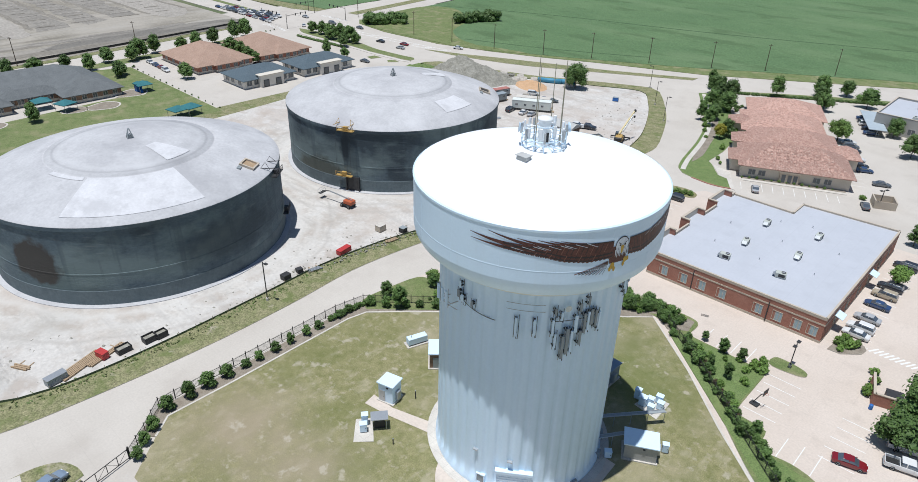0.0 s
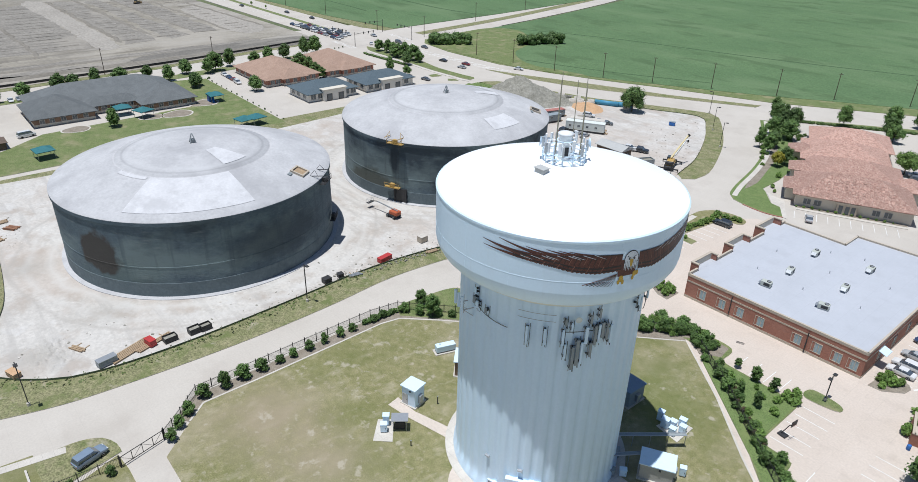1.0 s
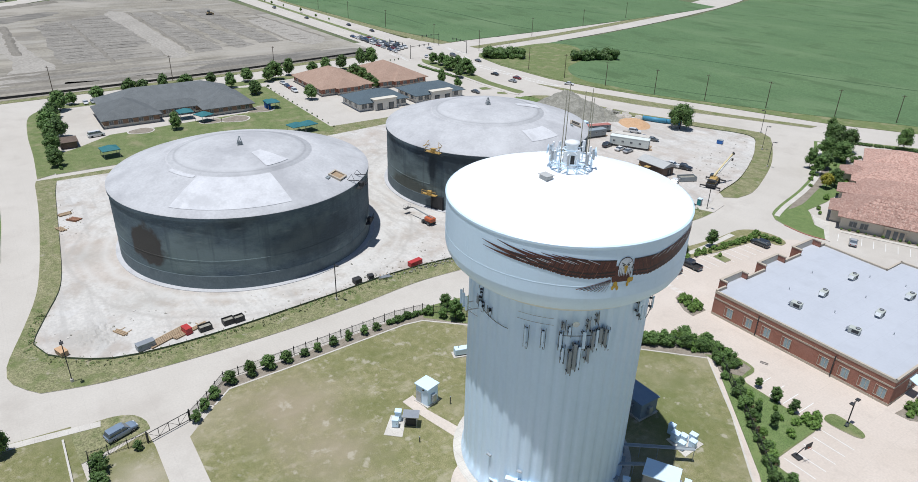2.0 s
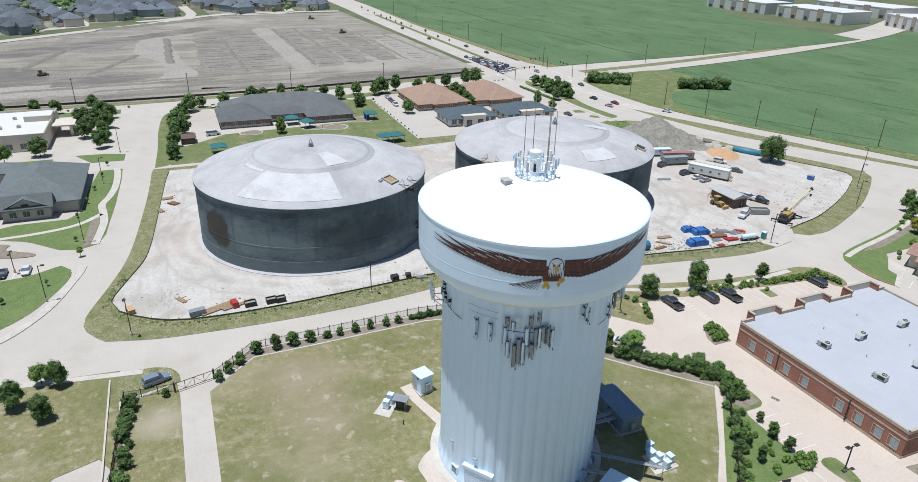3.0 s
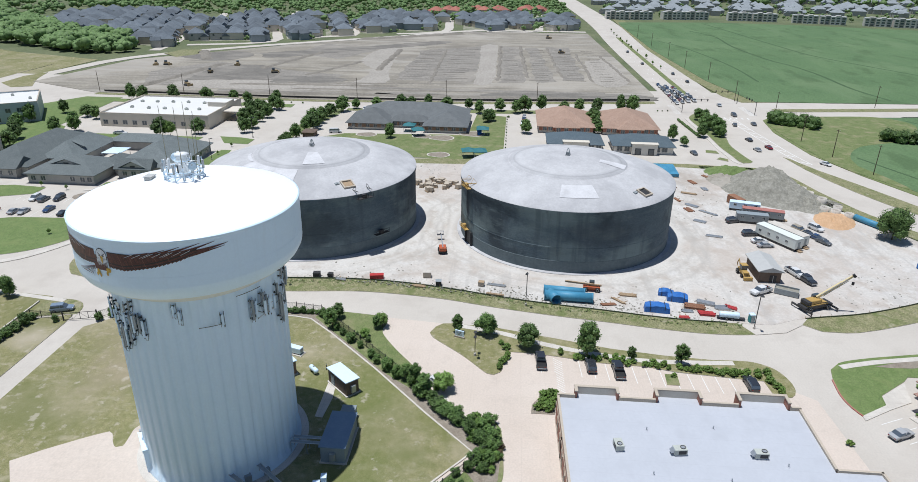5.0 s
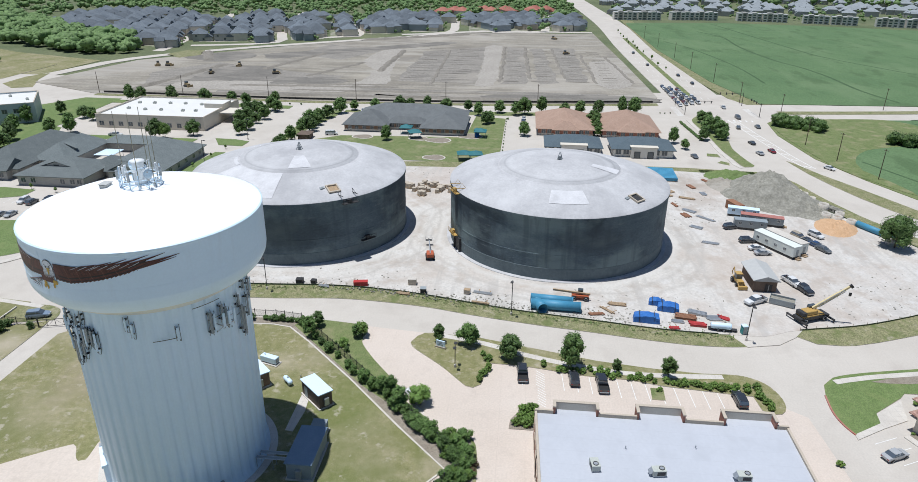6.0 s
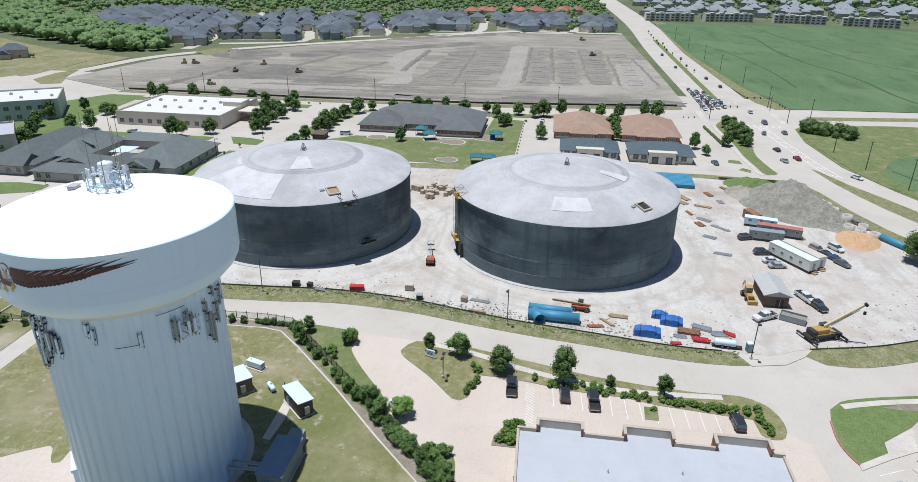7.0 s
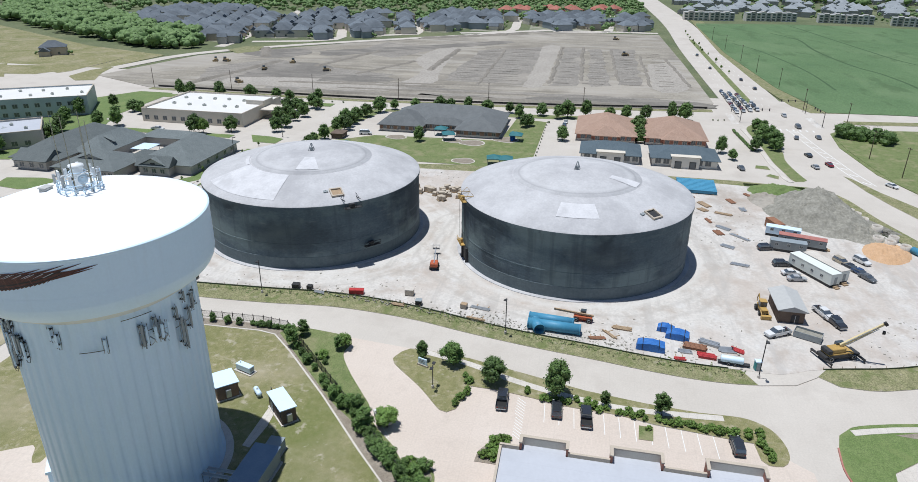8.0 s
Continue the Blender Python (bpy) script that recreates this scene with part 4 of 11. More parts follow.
# west side: campus lawns
for k, poly in enumerate((
        smooth_line([(-128.4, -50), (-132.5, -42), (-133.5, -34), (-134.4, -20), (-138, -12.4), (-135, -10.2), (-128.8, -10.4), (-116, -16), (-109, -23.4), (-107.5, -31), (-112, -44), (-128.4, -50)], 2)[:-1],
        [(-148.6, -5.2), (-154.5, -3.7), (-163.4, -3.2), (-176.4, -2.3), (-199.3, -1.5), (-210, -1.6), (-210, -8.5), (-192.8, -10.4), (-173, -11), (-168.5, -14), (-168.6, -26.4), (-166.5, -31.3), (-160, -31), (-156.4, -23.1), (-154.8, -20.9), (-147.7, -13.8), (-146.4, -9.4)],
        [(-158, -72), (-160.5, -60), (-159.2, -48), (-153, -48), (-148.5, -59), (-150, -70)],
        [(-232, -117), (-243.6, -103), (-238, -92), (-227, -87), (-212, -97), (-190, -86), (-176, -88), (-170, -110), (-200, -130)],
        [(-270, -132), (-281, -112), (-263, -99), (-250, -116)],
        [(-150, -90), (-230, -95), (-300, -100), (-300, -120), (-230, -160), (-140, -130)],
        [(-229.9, -17.3), (-220, -11.6), (-219.5, -1.4), (-226.9, -1.2), (-229.2, -7.8)],
        [(-228, -24), (-228, -100), (-222, -100), (-223, -24)],
        [(-297, -100), (-296, -5), (-289, -5), (-290, -100)])):
    setting("campus_lawn", Geo().prism(poly, -0.2, 0.12 + 0.006 * k, 0, None, 1), [GRASS_LUSH, KERB], "mown green campus lawn", "lawn")
for run, w in (([(-102, -26), (-106.2, -19.8), (-111.4, -15.8), (-118.2, -12.3), (-126.1, -9.9), (-132.8, -8.1), (-136, -7.7)], 0.95), ([(-148.5, -5.9), (-156.2, -5.1), (-163.6, -4.6), (-170.8, -5.2), (-177.1, -5.9), (-183.2, -4.3), (-192.1, -3.0), (-204.5, -2.8), (-211, -3.4)], 1.0), ([(-169.6, -5.6), (-163.4, -11), (-160.5, -19.4), (-159.5, -28.8), (-158.1, -34)], 0.8)):
    setting("campus_walk", Geo().prism(band(smooth_line(run, 2), -w, w), 0, 0.19), WALK, "winding pale sidewalk on the campus lawn", "path")
for bed in ([(-154.8, -33), (-156.2, -28.9), (-154.6, -25.5), (-152, -26.2), (-148.1, -20), (-146.1, -19), (-146.3, -23.6), (-150.9, -33.6)], [(-147.4, -8.6), (-150, -6.9), (-164, -5.7), (-169, -6.4), (-166, -7.8), (-154, -8.4)]):
    setting("campus_bed", Geo().prism(smooth_line(bed + bed[:1], 1)[:-1], -0.1, 0.165), MULCH, "brown mulch bed on the campus lawn", "bed")
setting("street_verge", Geo().prism(smooth_line([(-207.5, 8.4), (-230, 9.4), (-256, 9.9), (-280, 12.4), (-290, 20), (-289, 22.4), (-278, 22.6), (-255, 17.8), (-230, 13.2), (-209.5, 13.2), (-207.5, 8.4)], 3)[:-1], -0.2, 0.134, 0, None, 1), [GRASS, KERB], "mown verge with street trees", "verge")


# ---- water tower ----
TX, TY = -43.8, 61.2
tower = thing("water_tower", "tall white water tower with fluted shaft, wide tank and winged emblem", "water tower", at(TX, TY))
g = Geo()
n, flutes = 528, 44
prof = [(0.22, 12.35), (0.9, 12.3), (1.3, 12.1), (3, 12.02), (33.0, 12.0)]
vs, fs = [], []
for z, r in prof:
    for j in range(n):
        a = 2 * math.pi * j / n
        c = math.cos(a * flutes)
        rr = r - (0.2 if z > 1 else 0.0) * (1 / (1 + math.exp(-6 * (c - 0.35))))
        vs.append((rr * math.cos(a), rr * math.sin(a), z))
for q in range(len(prof) - 1):
    fs += [(q * n + j, q * n + (j + 1) % n, q * n + n + (j + 1) % n, q * n + n + j) for j in range(n)]
g.add(vs, fs, 0, None, True)
part("shaft", g, SHADED_WHITE_STEEL, tower, "white fluted steel shaft")
g = Geo()
g.turned([(12.0, 32.5), (12.06, 32.6), (12.1, 33.0), (12.8, 33.2), (13.5, 33.55), (14.2, 34.1)], 128, 0, None, True, False)
part("collar", g, CREAM_STEEL, tower, "dusty cream collar under the tank")
g = Geo()
g.turned([(14.2, 34.1), (14.8, 34.75), (15.2, 35.5), (15.33, 36.2)], 160, 0, None, True, False)
g.turned([(15.33, 36.2), (15.33, 42.3)], 160, 0, None, True, False)
wall = part("tank_wall", g, SHADED_WHITE_STEEL, tower, "white painted steel tank wall")
part("ring_seam", Geo().turned([(15.32, 37.68), (15.345, 37.7), (15.345, 37.75), (15.32, 37.77)], 160, 0, None, False, False), SHADED_WHITE_STEEL, wall)
part("rim", Geo().turned([(15.3, 42.25), (15.4, 42.36), (15.4, 42.6), (15.2, 42.72)], 160, 0, None, False, False), SHADED_WHITE_STEEL, wall)
for k in range(16):
    for z0, z1 in ((36.2, 37.66), (37.79, 42.3)):
        am = 2 * math.pi * (k + (0.5 if z0 < 36 else 0.0)) / 16
        part("weld_seam", Geo().box(-0.02, -0.012, z0, 0.02, 0.02, z1), SHADED_WHITE_STEEL, tower, "", Matrix.Translation((15.33 * math.cos(am), 15.33 * math.sin(am), 0)) @ Matrix.Rotation(am + math.pi / 2, 4, "Z"))
g = Geo()
g.turned([(15.25, 42.68), (12, 43.85), (8, 45.0), (4, 45.72), (1.2, 45.97), (0.3, 46.0)], 128)
part("tank_roof", g, SUNLIT_WHITE, tower, "bright white low domed roof")


# ---- ground tanks ----
def ground_tank(x, y, label, patches, hatch, fill_mat):
    t = thing("storage_tank", label, "storage tank", at(x, y), "round storage tanks")
    R, H = 29.8, 16.9
    g = Geo()
    g.turned([(R + 0.06, 0.15), (R + 0.06, 3.4), (R, 3.46)], 144, 0, None, False, False)
    part("lower_course", g, TANK_BASE, t, "lighter grey lowest course of the wall")
    g = Geo()
    g.turned([(R, 3.46), (R, 6.9), (R + 0.05, 6.95), (R + 0.05, 7.1), (R, 7.15), (R, 16.0), (R + 0.25, 16.1), (R + 0.25, H)], 144, 0, None, False, False)
    part("tank_wall", g, TANK_WALL, t, "dark stained shotcrete wall")
    g = Geo()
    g.turned([(R + 1.1, 0.1), (R + 1.1, 0.34), (R, 0.42)], 144, 0, None, False, False)
    part("footing", g, TANK_ROOF, t, "pale concrete footing ring")
    dome = lambda r: H + 5.55 * (1 - (r / (R + 0.25)) ** 2)
    g = Geo()
    prof = [(R + 0.25, H), (R + 0.1, H + 0.16)] + [(r, dome(r) + 0.12) for r in (28, 24, 19, 16.9)] + [(16.85, dome(16.8) + 0.05), (16.5, dome(16.5) + 0.05), (16.45, dome(16.4) + 0.14), (10, dome(10) + 0.14), (5.05, dome(5) + 0.14), (4.9, dome(5) + 0.05), (2, dome(2) + 0.12), (0.2, dome(0) + 0.12)]
    g.turned(prof, 144, 0, None, True)
    part("dome_roof", g, TANK_ROOF, t, "pale stained shallow concrete dome")
    for a0, a1, r0, r1 in patches:
        g = Geo()
        vs, fs, na, nr = [], [], 14, 6
        for q in range(nr + 1):
            for j in range(na + 1):
                r, a = r0 + (r1 - r0) * q / nr, radians(a0 + (a1 - a0) * j / na)
                vs.append((r * math.cos(a), r * math.sin(a), dome(r) + 0.17 + 0.02))
        fs = [(q * (na + 1) + j, (q + 1) * (na + 1) + j, (q + 1) * (na + 1) + j + 1, q * (na + 1) + j + 1) for q in range(nr) for j in range(na)]
        g.add(vs, fs, 0, None, True)
        part("roof_patch", g, ROOF_PATCH, t, "fresh pale patch of roof coating")
    g = Geo()
    g.turned([(0.5, dome(0) + 0.1), (0.5, dome(0) + 0.7), (0.62, dome(0) + 0.75), (0.1, dome(0) + 1.1)], 16, 0, None, True)
    for a in range(4):
        c, s_ = math.cos(a * math.pi / 2 + 0.6), math.sin(a * math.pi / 2 + 0.6)
        g.tube([(0.95 * c, 0.95 * s_, dome(0)), (0.1 * c, 0.1 * s_, dome(0) + 2.2)], 0.09, 5)
    part("roof_vent", g, STEEL_GREY, t, "small grey vent frame at the crown")
    hx, hy, ha = hatch
    r = math.hypot(hx, hy)
    m = Matrix.Translation((hx, hy, dome(r))) @ Matrix.Rotation(radians(ha), 4, "Z") @ Matrix.Rotation(math.atan(2 * 5.55 * r / R ** 2), 4, "Y")
    g = Geo()
    for b in ((-1.6, -1.6, -0.2, -1.25, 1.6, 0.55), (1.25, -1.6, -0.2, 1.6, 1.6, 0.55), (-1.25, -1.6, -0.2, 1.25, -1.25, 0.55), (-1.25, 1.25, -0.2, 1.25, 1.6, 0.55)):
        g.box(*b)
    hb = part("roof_hatch", g, LIMESTONE, t, "open square roof hatch with a kerb", m)
    # flat sheet closes the hatch; a dark one paints the unlit inside
    part("hatch_opening", Geo().box(-1.25, -1.25, 0.0, 1.25, 1.25, 0.22), fill_mat, hb)
    for k, (dx, dy) in enumerate(((-3.4, 2.2), (-3.6, 3.4))):
        part("roof_fitting", Geo().box(-0.35, -0.35, 0, 0.35, 0.35, 0.35), STEEL_GREY, t, "", m @ Matrix.Translation((dx * 0.3, dx * 1.2 + dy * 0.6, 0)))
    return t


ground_tank(-142.1, 49.5, "huge round dark concrete tank with a stained pale dome roof", [(-50, 3, 17, 27.8), (5, 30, 6, 14), (-78, -52, 17, 18)], (20.8, 15.1, 36), WOOD)
ground_tank(-141.9, 122.9, "huge round dark concrete tank with a pale dome roof, under construction", [(-8, 15, 19.5, 25), (65, 80, 9, 16.2)], (17.9, 18.6, 46), DARK_METAL)


# ---- low brick office with white roof ----
def pane_window(parent, w, h, m, frame_mat=None, glass=None, bars=1):
    g = Geo()
    t = 0.09
    g.box(-w / 2, -0.04, 0, -w / 2 + t, 0.1, h).box(w / 2 - t, -0.04, 0, w / 2, 0.1, h).box(-w / 2 + t, -0.04, 0, w / 2 - t, 0.1, t).box(-w / 2 + t, -0.04, h - t, w / 2 - t, 0.1, h)
    for b in range(bars):
        x = -w / 2 + w * (b + 1) / (bars + 1)
        g.box(x - t / 2, -0.02, t, x + t / 2, 0.08, h - t)
    win = part("window", g, frame_mat or FRAME, parent, "", m)
    part("pane", Geo().box(-w / 2 + t, 0.02, t, w / 2 - t, 0.05, h - t), glass or GLASS, win)
    return win


def facing(x, y, z, side):
    """The pose of a window on a wall that looks towards side: its outer face at local -y."""
    return pose(x, y, z, 0, 0, {"-y": 0, "+x": 90, "+y": 180, "-x": 270}[side])


office = thing("brick_office", "low red brick office building with a flat white roof", "office building", at(0, 0))
X0, X1, Y0, Y1, HW = -53.9, -18.8, 116.4, 157.0, 5.2
FOOT = [(X0, Y0), (X1, Y0 + 0.8), (X1, 165.2), (-39.5, 163.5), (-39.5, Y1), (X0, Y1)]
BAYS = ((X0 - 1.5, 119.4, 126.8), (X0 - 1.9, 133.0, 140.7), (X0 - 2.1, 146.8, 155.2))
RUNS = [(p, q, False) for p, q in zip(FOOT, FOOT[1:] + FOOT[:1]) if not p[0] == q[0] == X0]
ys = [Y1] + [y for bx, ya, yb in reversed(BAYS) for y in (yb, ya)] + [Y0]
RUNS += [((X0, p), (X0, q), k % 2 == 1) for k, (p, q) in enumerate(zip(ys, ys[1:]))]
for (xa, ya), (xb, yb), low in RUNS:
    d = Vector((xb - xa, yb - ya)).normalized()
    nx, ny = d.y, -d.x
    for za, zb, k, o in ((0, 0.5, 1, 0.05), (0.5, 3.75, 0, 0), (3.75, 4.05, 1, 0.05), (4.05, 4.66 if low else HW - 0.25, 0, 0), (HW - 0.25, HW + (0.55 if xa == X0 == xb else 0.3), 1, 0.06)):
        if low and za > 4.5:
            continue
        q = [(xa + nx * o, ya + ny * o), (xb + nx * o, yb + ny * o), (xb - nx * 0.33, yb - ny * 0.33), (xa - nx * 0.33, ya - ny * 0.33)]
        part("stone_band" if k else "wall", Geo().prism(q, za, zb), LIMESTONE if k else BRICK, office, "tan stone band" if k else "red brick wall")
inner = [(x + (0.34 if x < -30 else -0.34), y + (0.34 if y < 130 else -0.34)) for x, y in FOOT]
inner[3] = (-39.16, 163.2)
inner[4] = (-39.16, Y1 - 0.34)
part("roof", Geo().prism(inner, 4.7, 5.1), WHITE_ROOF, office, "flat white membrane roof")
for x, ya, yb in BAYS:
    top = HW + 1.2
    bay = part("parapet_bay", Geo().box(x, ya, 0, x + 0.35, yb, top), BRICK, office, "raised brick parapet bay with tan cap")
    part("cheek_wall", Geo().box(x + 0.35, ya, 0, X0 + 0.2, ya + 0.35, top), BRICK, bay)
    part("cheek_wall", Geo().box(x + 0.35, yb - 0.35, 0, X0 + 0.2, yb, top), BRICK, bay)
    part("cap", Geo().box(x - 0.08, ya - 0.08, top, x + 0.5, yb + 0.08, top + 0.2), LIMESTONE, bay)
    part("cap", Geo().box(x + 0.5, ya - 0.08, top, X0 + 0.3, ya + 0.43, top + 0.2), LIMESTONE, bay)
    part("cap", Geo().box(x + 0.5, yb - 0.43, top, X0 + 0.3, yb + 0.08, top + 0.2), LIMESTONE, bay)
    part("bay_roof", Geo().box(x + 0.35, ya + 0.35, 4.7, X0 + 0.338, yb - 0.35, 5.1), WHITE_ROOF, bay)
    part("lining", Geo().box(x + 0.36, ya + 0.3, 5.1, x + 0.5, yb - 0.3, top - 0.02), STUCCO, bay)
for x in (-50.2, -45.9, -42.0, -37.8, -30.6, -26.9, -23.4, -20.6):
    pane_window(office, 1.9, 2.1, facing(x, Y0 + 0.8 * (x - X0) / (X1 - X0) - 0.03, 1.0, "-y"), LIMESTONE, GLASS_PALE, 2)
for x in (-43.9, -28.7):
    part("downpipe", Geo().box(x - 0.08, Y0 + 0.1, 0.3, x + 0.08, Y0 + 0.3, 4.6), DARK_METAL, office)
for y in (124, 131, 138, 145, 152, 159):
    pane_window(office, 1.9, 2.1, facing(X1 + 0.03, y, 1.0, "+x"), LIMESTONE, GLASS_PALE, 2)
    g = Geo().add([(0, -1.3, 3.5), (0, 1.3, 3.5), (1.5, 1.3, 3.0), (1.5, -1.3, 3.0), (0, -1.3, 3.6), (0, 1.3, 3.6), (1.5, 1.3, 3.1), (1.5, -1.3, 3.1)], [(3, 2, 1, 0), (4, 5, 6, 7), (0, 1, 5, 4), (1, 2, 6, 5), (2, 3, 7, 6), (3, 0, 4, 7)])
    if y in (124, 145):
        part("awning", g, SHADED_WHITE_STEEL, office, "white metal awning", at(X1, y))
for y in (118, 123, 130, 137, 143.5, 151):
    pane_window(office, 2.4, 2.2, facing((X0 - 1.53 if 119.4 < y < 126.8 else X0 - 1.93 if 133 < y < 140.7 else X0 - 2.13 if 146.8 < y < 155.2 else X0 - 0.03), y, 0.9, "-x"), LIMESTONE, GLASS_PALE, 2)


UNIT_TAN = mat("tan_unit_paint", (0.50, 0.52, 0.47), (0.44, 0.46, 0.42), rough=0.5, s=0.8, fine=6, grain=0.08)


def roof_unit():
    u = thing("rooftop_unit", "boxy grey rooftop air conditioner on the white roof", "air conditioner", None, "rooftop air conditioners")
    part("cabinet", Geo().box(-1.0, -0.65, 0.2, 1.0, 0.65, 1.15, 0, None, 0.04), UNIT_TAN, u)
    part("kerb", Geo().box(-0.9, -0.55, 0, 0.9, 0.55, 0.2), WHITE_ROOF, u)
    part("hood", Geo().add([(-1.0, -0.5, 1.1), (-1.0, 0.5, 1.1), (-1.5, 0.5, 0.55), (-1.5, -0.5, 0.55), (-1.0, -0.5, 0.5), (-1.0, 0.5, 0.5)], [(0, 1, 2, 3), (3, 2, 5, 4), (0, 3, 4), (1, 5, 2), (0, 4, 5, 1)]), GALV, u)
    fan = part("fan_ring", Geo().turned([(0.42, 1.15), (0.42, 1.28), (0.36, 1.28), (0.36, 1.16)], 16), DARK_METAL, u, "", Matrix.Translation((0.4, 0, 0)))
    part("grille", Geo().cyl(0, 0, 1.16, 1.2, 0.35, None, 16), GALV, fan)
    part("side_grille", Geo().box(-0.4, -0.67, 0.35, 0.8, -0.65, 1.0), DARK_METAL, u)
    return u


spread(roof_unit(), [at(x, y, 5.1, rz) for x, y, rz in ((-41.6, 125.1, 8), (-41.2, 134.3, 98), (-41.5, 146.5, 94), (-30.5, 125.9, 12), (-30.9, 136.2, 96), (-30.8, 148.4, 90))])


def roof_pipe():
    p = thing("roof_pipe", "small grey vent pipe on the white roof", "vent pipe", None, "roof pipes")
    part("flashing", Geo().turned([(0.3, 0), (0.14, 0.12)], 10), WHITE_ROOF, p)
    part("pipe", Geo().cyl(0, 0, 0.1, 0.6, 0.1, None, 10), GALV, p)
    return p


spread(roof_pipe(), [at(x, y, 5.1) for x, y in ((-39.7, 150.0), (-36.2, 129.5), (-35.8, 140.6), (-46.2, 130.2), (-47.5, 141.0), (-26.0, 131.5), (-25.2, 143.8), (-33.5, 152.5))])


# ---- details of the water tower ----
def on_wall(ang, z, r):
    """A pose on the tower's wall: local x along the wall, local z up, local y inwards."""
    a = radians(ang)
    return Matrix.Translation((r * math.cos(a), r * math.sin(a), z)) @ Matrix.Rotation(a + math.pi / 2, 4, "Z")


def strip_shape(upper, lower, r, n=24):
    """A band on the round wall between two lines of (degrees, z)."""
    def along(line, t):
        d = [0.0]
        for p, q in zip(line, line[1:]):
            d.append(d[-1] + abs(q[0] - p[0]) + 1e-6)
        s = t * d[-1]
        for j in range(len(line) - 1):
            if s <= d[j + 1] + 1e-9:
                k = (s - d[j]) / (d[j + 1] - d[j])
                return line[j][0] + (line[j + 1][0] - line[j][0]) * k, line[j][1] + (line[j + 1][1] - line[j][1]) * k
        return line[-1]
    v = []
    for j in range(n + 1):
        for a, z in (along(upper, j / n), along(lower, j / n)):
            v.append((r * math.cos(radians(a)), r * math.sin(radians(a)), z))
    g = Geo()
    g.add(v, [(2 * j, 2 * j + 1, 2 * j + 3, 2 * j + 2) for j in range(n)])
    return g


RM = 15.375


def wing_line(line, a):
    for (a0, z0), (a1, z1) in zip(line, line[1:]):
        if min(a0, a1) <= a <= max(a0, a1):
            return z0 + (z1 - z0) * (a - a0) / (a1 - a0)
    return line[-1][1]


def wing(upper, lower, saw, count):
    """A painted wing: smooth upper edge, serrated lower edge, as a band on the wall."""
    a0, a1 = upper[0][0], upper[-1][0]
    lo = []
    for k in range(count * 4 + 1):
        a = a0 + (a1 - a0) * k / (count * 4)
        lo.append((a, wing_line(lower, a) + saw * ((k % 4) / 4.0)))
    up = [(a, wing_line(upper, a)) for a, z in lo]
    v = []
    for p, q in zip(up, lo):
        v += [(RM * math.cos(radians(a)), RM * math.sin(radians(a)), z) for a, z in (p, q)]
    g = Geo()
    g.add(v, [(2 * j, 2 * j + 1, 2 * j + 3, 2 * j + 2) for j in range(len(up) - 1)])
    return g


LEFT_UP, LEFT_LOW = [(-66, 40.12), (-58, 40.5), (-50, 40.78), (-41.7, 40.92), (-34, 41.02), (-22, 40.9)], [(-66, 40.02), (-61.3, 39.86), (-48.9, 39.36), (-42.4, 38.95), (-32.9, 38.7), (-22, 38.85)]
RIGHT_UP, RIGHT_LOW = [(-14, 40.85), (-3.3, 40.8), (7, 40.92), (15.5, 41.02), (28, 41.1)], [(-14, 38.75), (-5.8, 38.5), (8, 39.1), (20, 39.85), (28, 40.6)]
emblem = part("emblem", wing(LEFT_UP, LEFT_LOW, 0.17, 24), MURAL_BROWN, tower, "painted brown winged emblem")
part("wing", wing(RIGHT_UP, RIGHT_LOW, 0.17, 22), MURAL_BROWN, emblem)
part("body", strip_shape([(-24, 40.2), (-14, 40.2)], [(-23, 38.2), (-15.5, 38.2)], RM + 0.004, 10), MURAL_BROWN, emblem)
for a0, z0, a1, z1, w in ((-54, 40.25, -80.4, 41.1, 0.85), (-55, 40.0, -80.0, 40.42, 0.6), (-50, 40.5, -72.6, 41.75, 0.62), (-46, 40.72, -61, 41.45, 0.5), (-41, 40.85, -52.9, 41.45, 0.42), (-37.5, 40.9, -48.4, 41.45, 0.36), (-34, 40.95, -44.1, 41.42, 0.32),
                          (19, 40.6, 42.1, 41.42, 0.8), (19, 40.3, 40.5, 41.1, 0.55), (18, 40.8, 36.1, 41.9, 0.55), (13, 40.85, 29.5, 41.95, 0.48), (9, 40.85, 20.6, 41.75, 0.42), (4, 40.8, 14.2, 41.5, 0.36), (0, 40.8, 7.4, 41.2, 0.3)):
    part("feather", strip_shape([(a0, z0 + w / 2), ((a0 + a1) / 2, (z0 + z1) / 2 + w * 0.22), (a1, z1 + 0.02)], [(a0, z0 - w / 2), ((a0 + a1) / 2, (z0 + z1) / 2 - w * 0.28), (a1, z1 - 0.02)], RM + 0.002, 12), MURAL_BROWN, emblem)
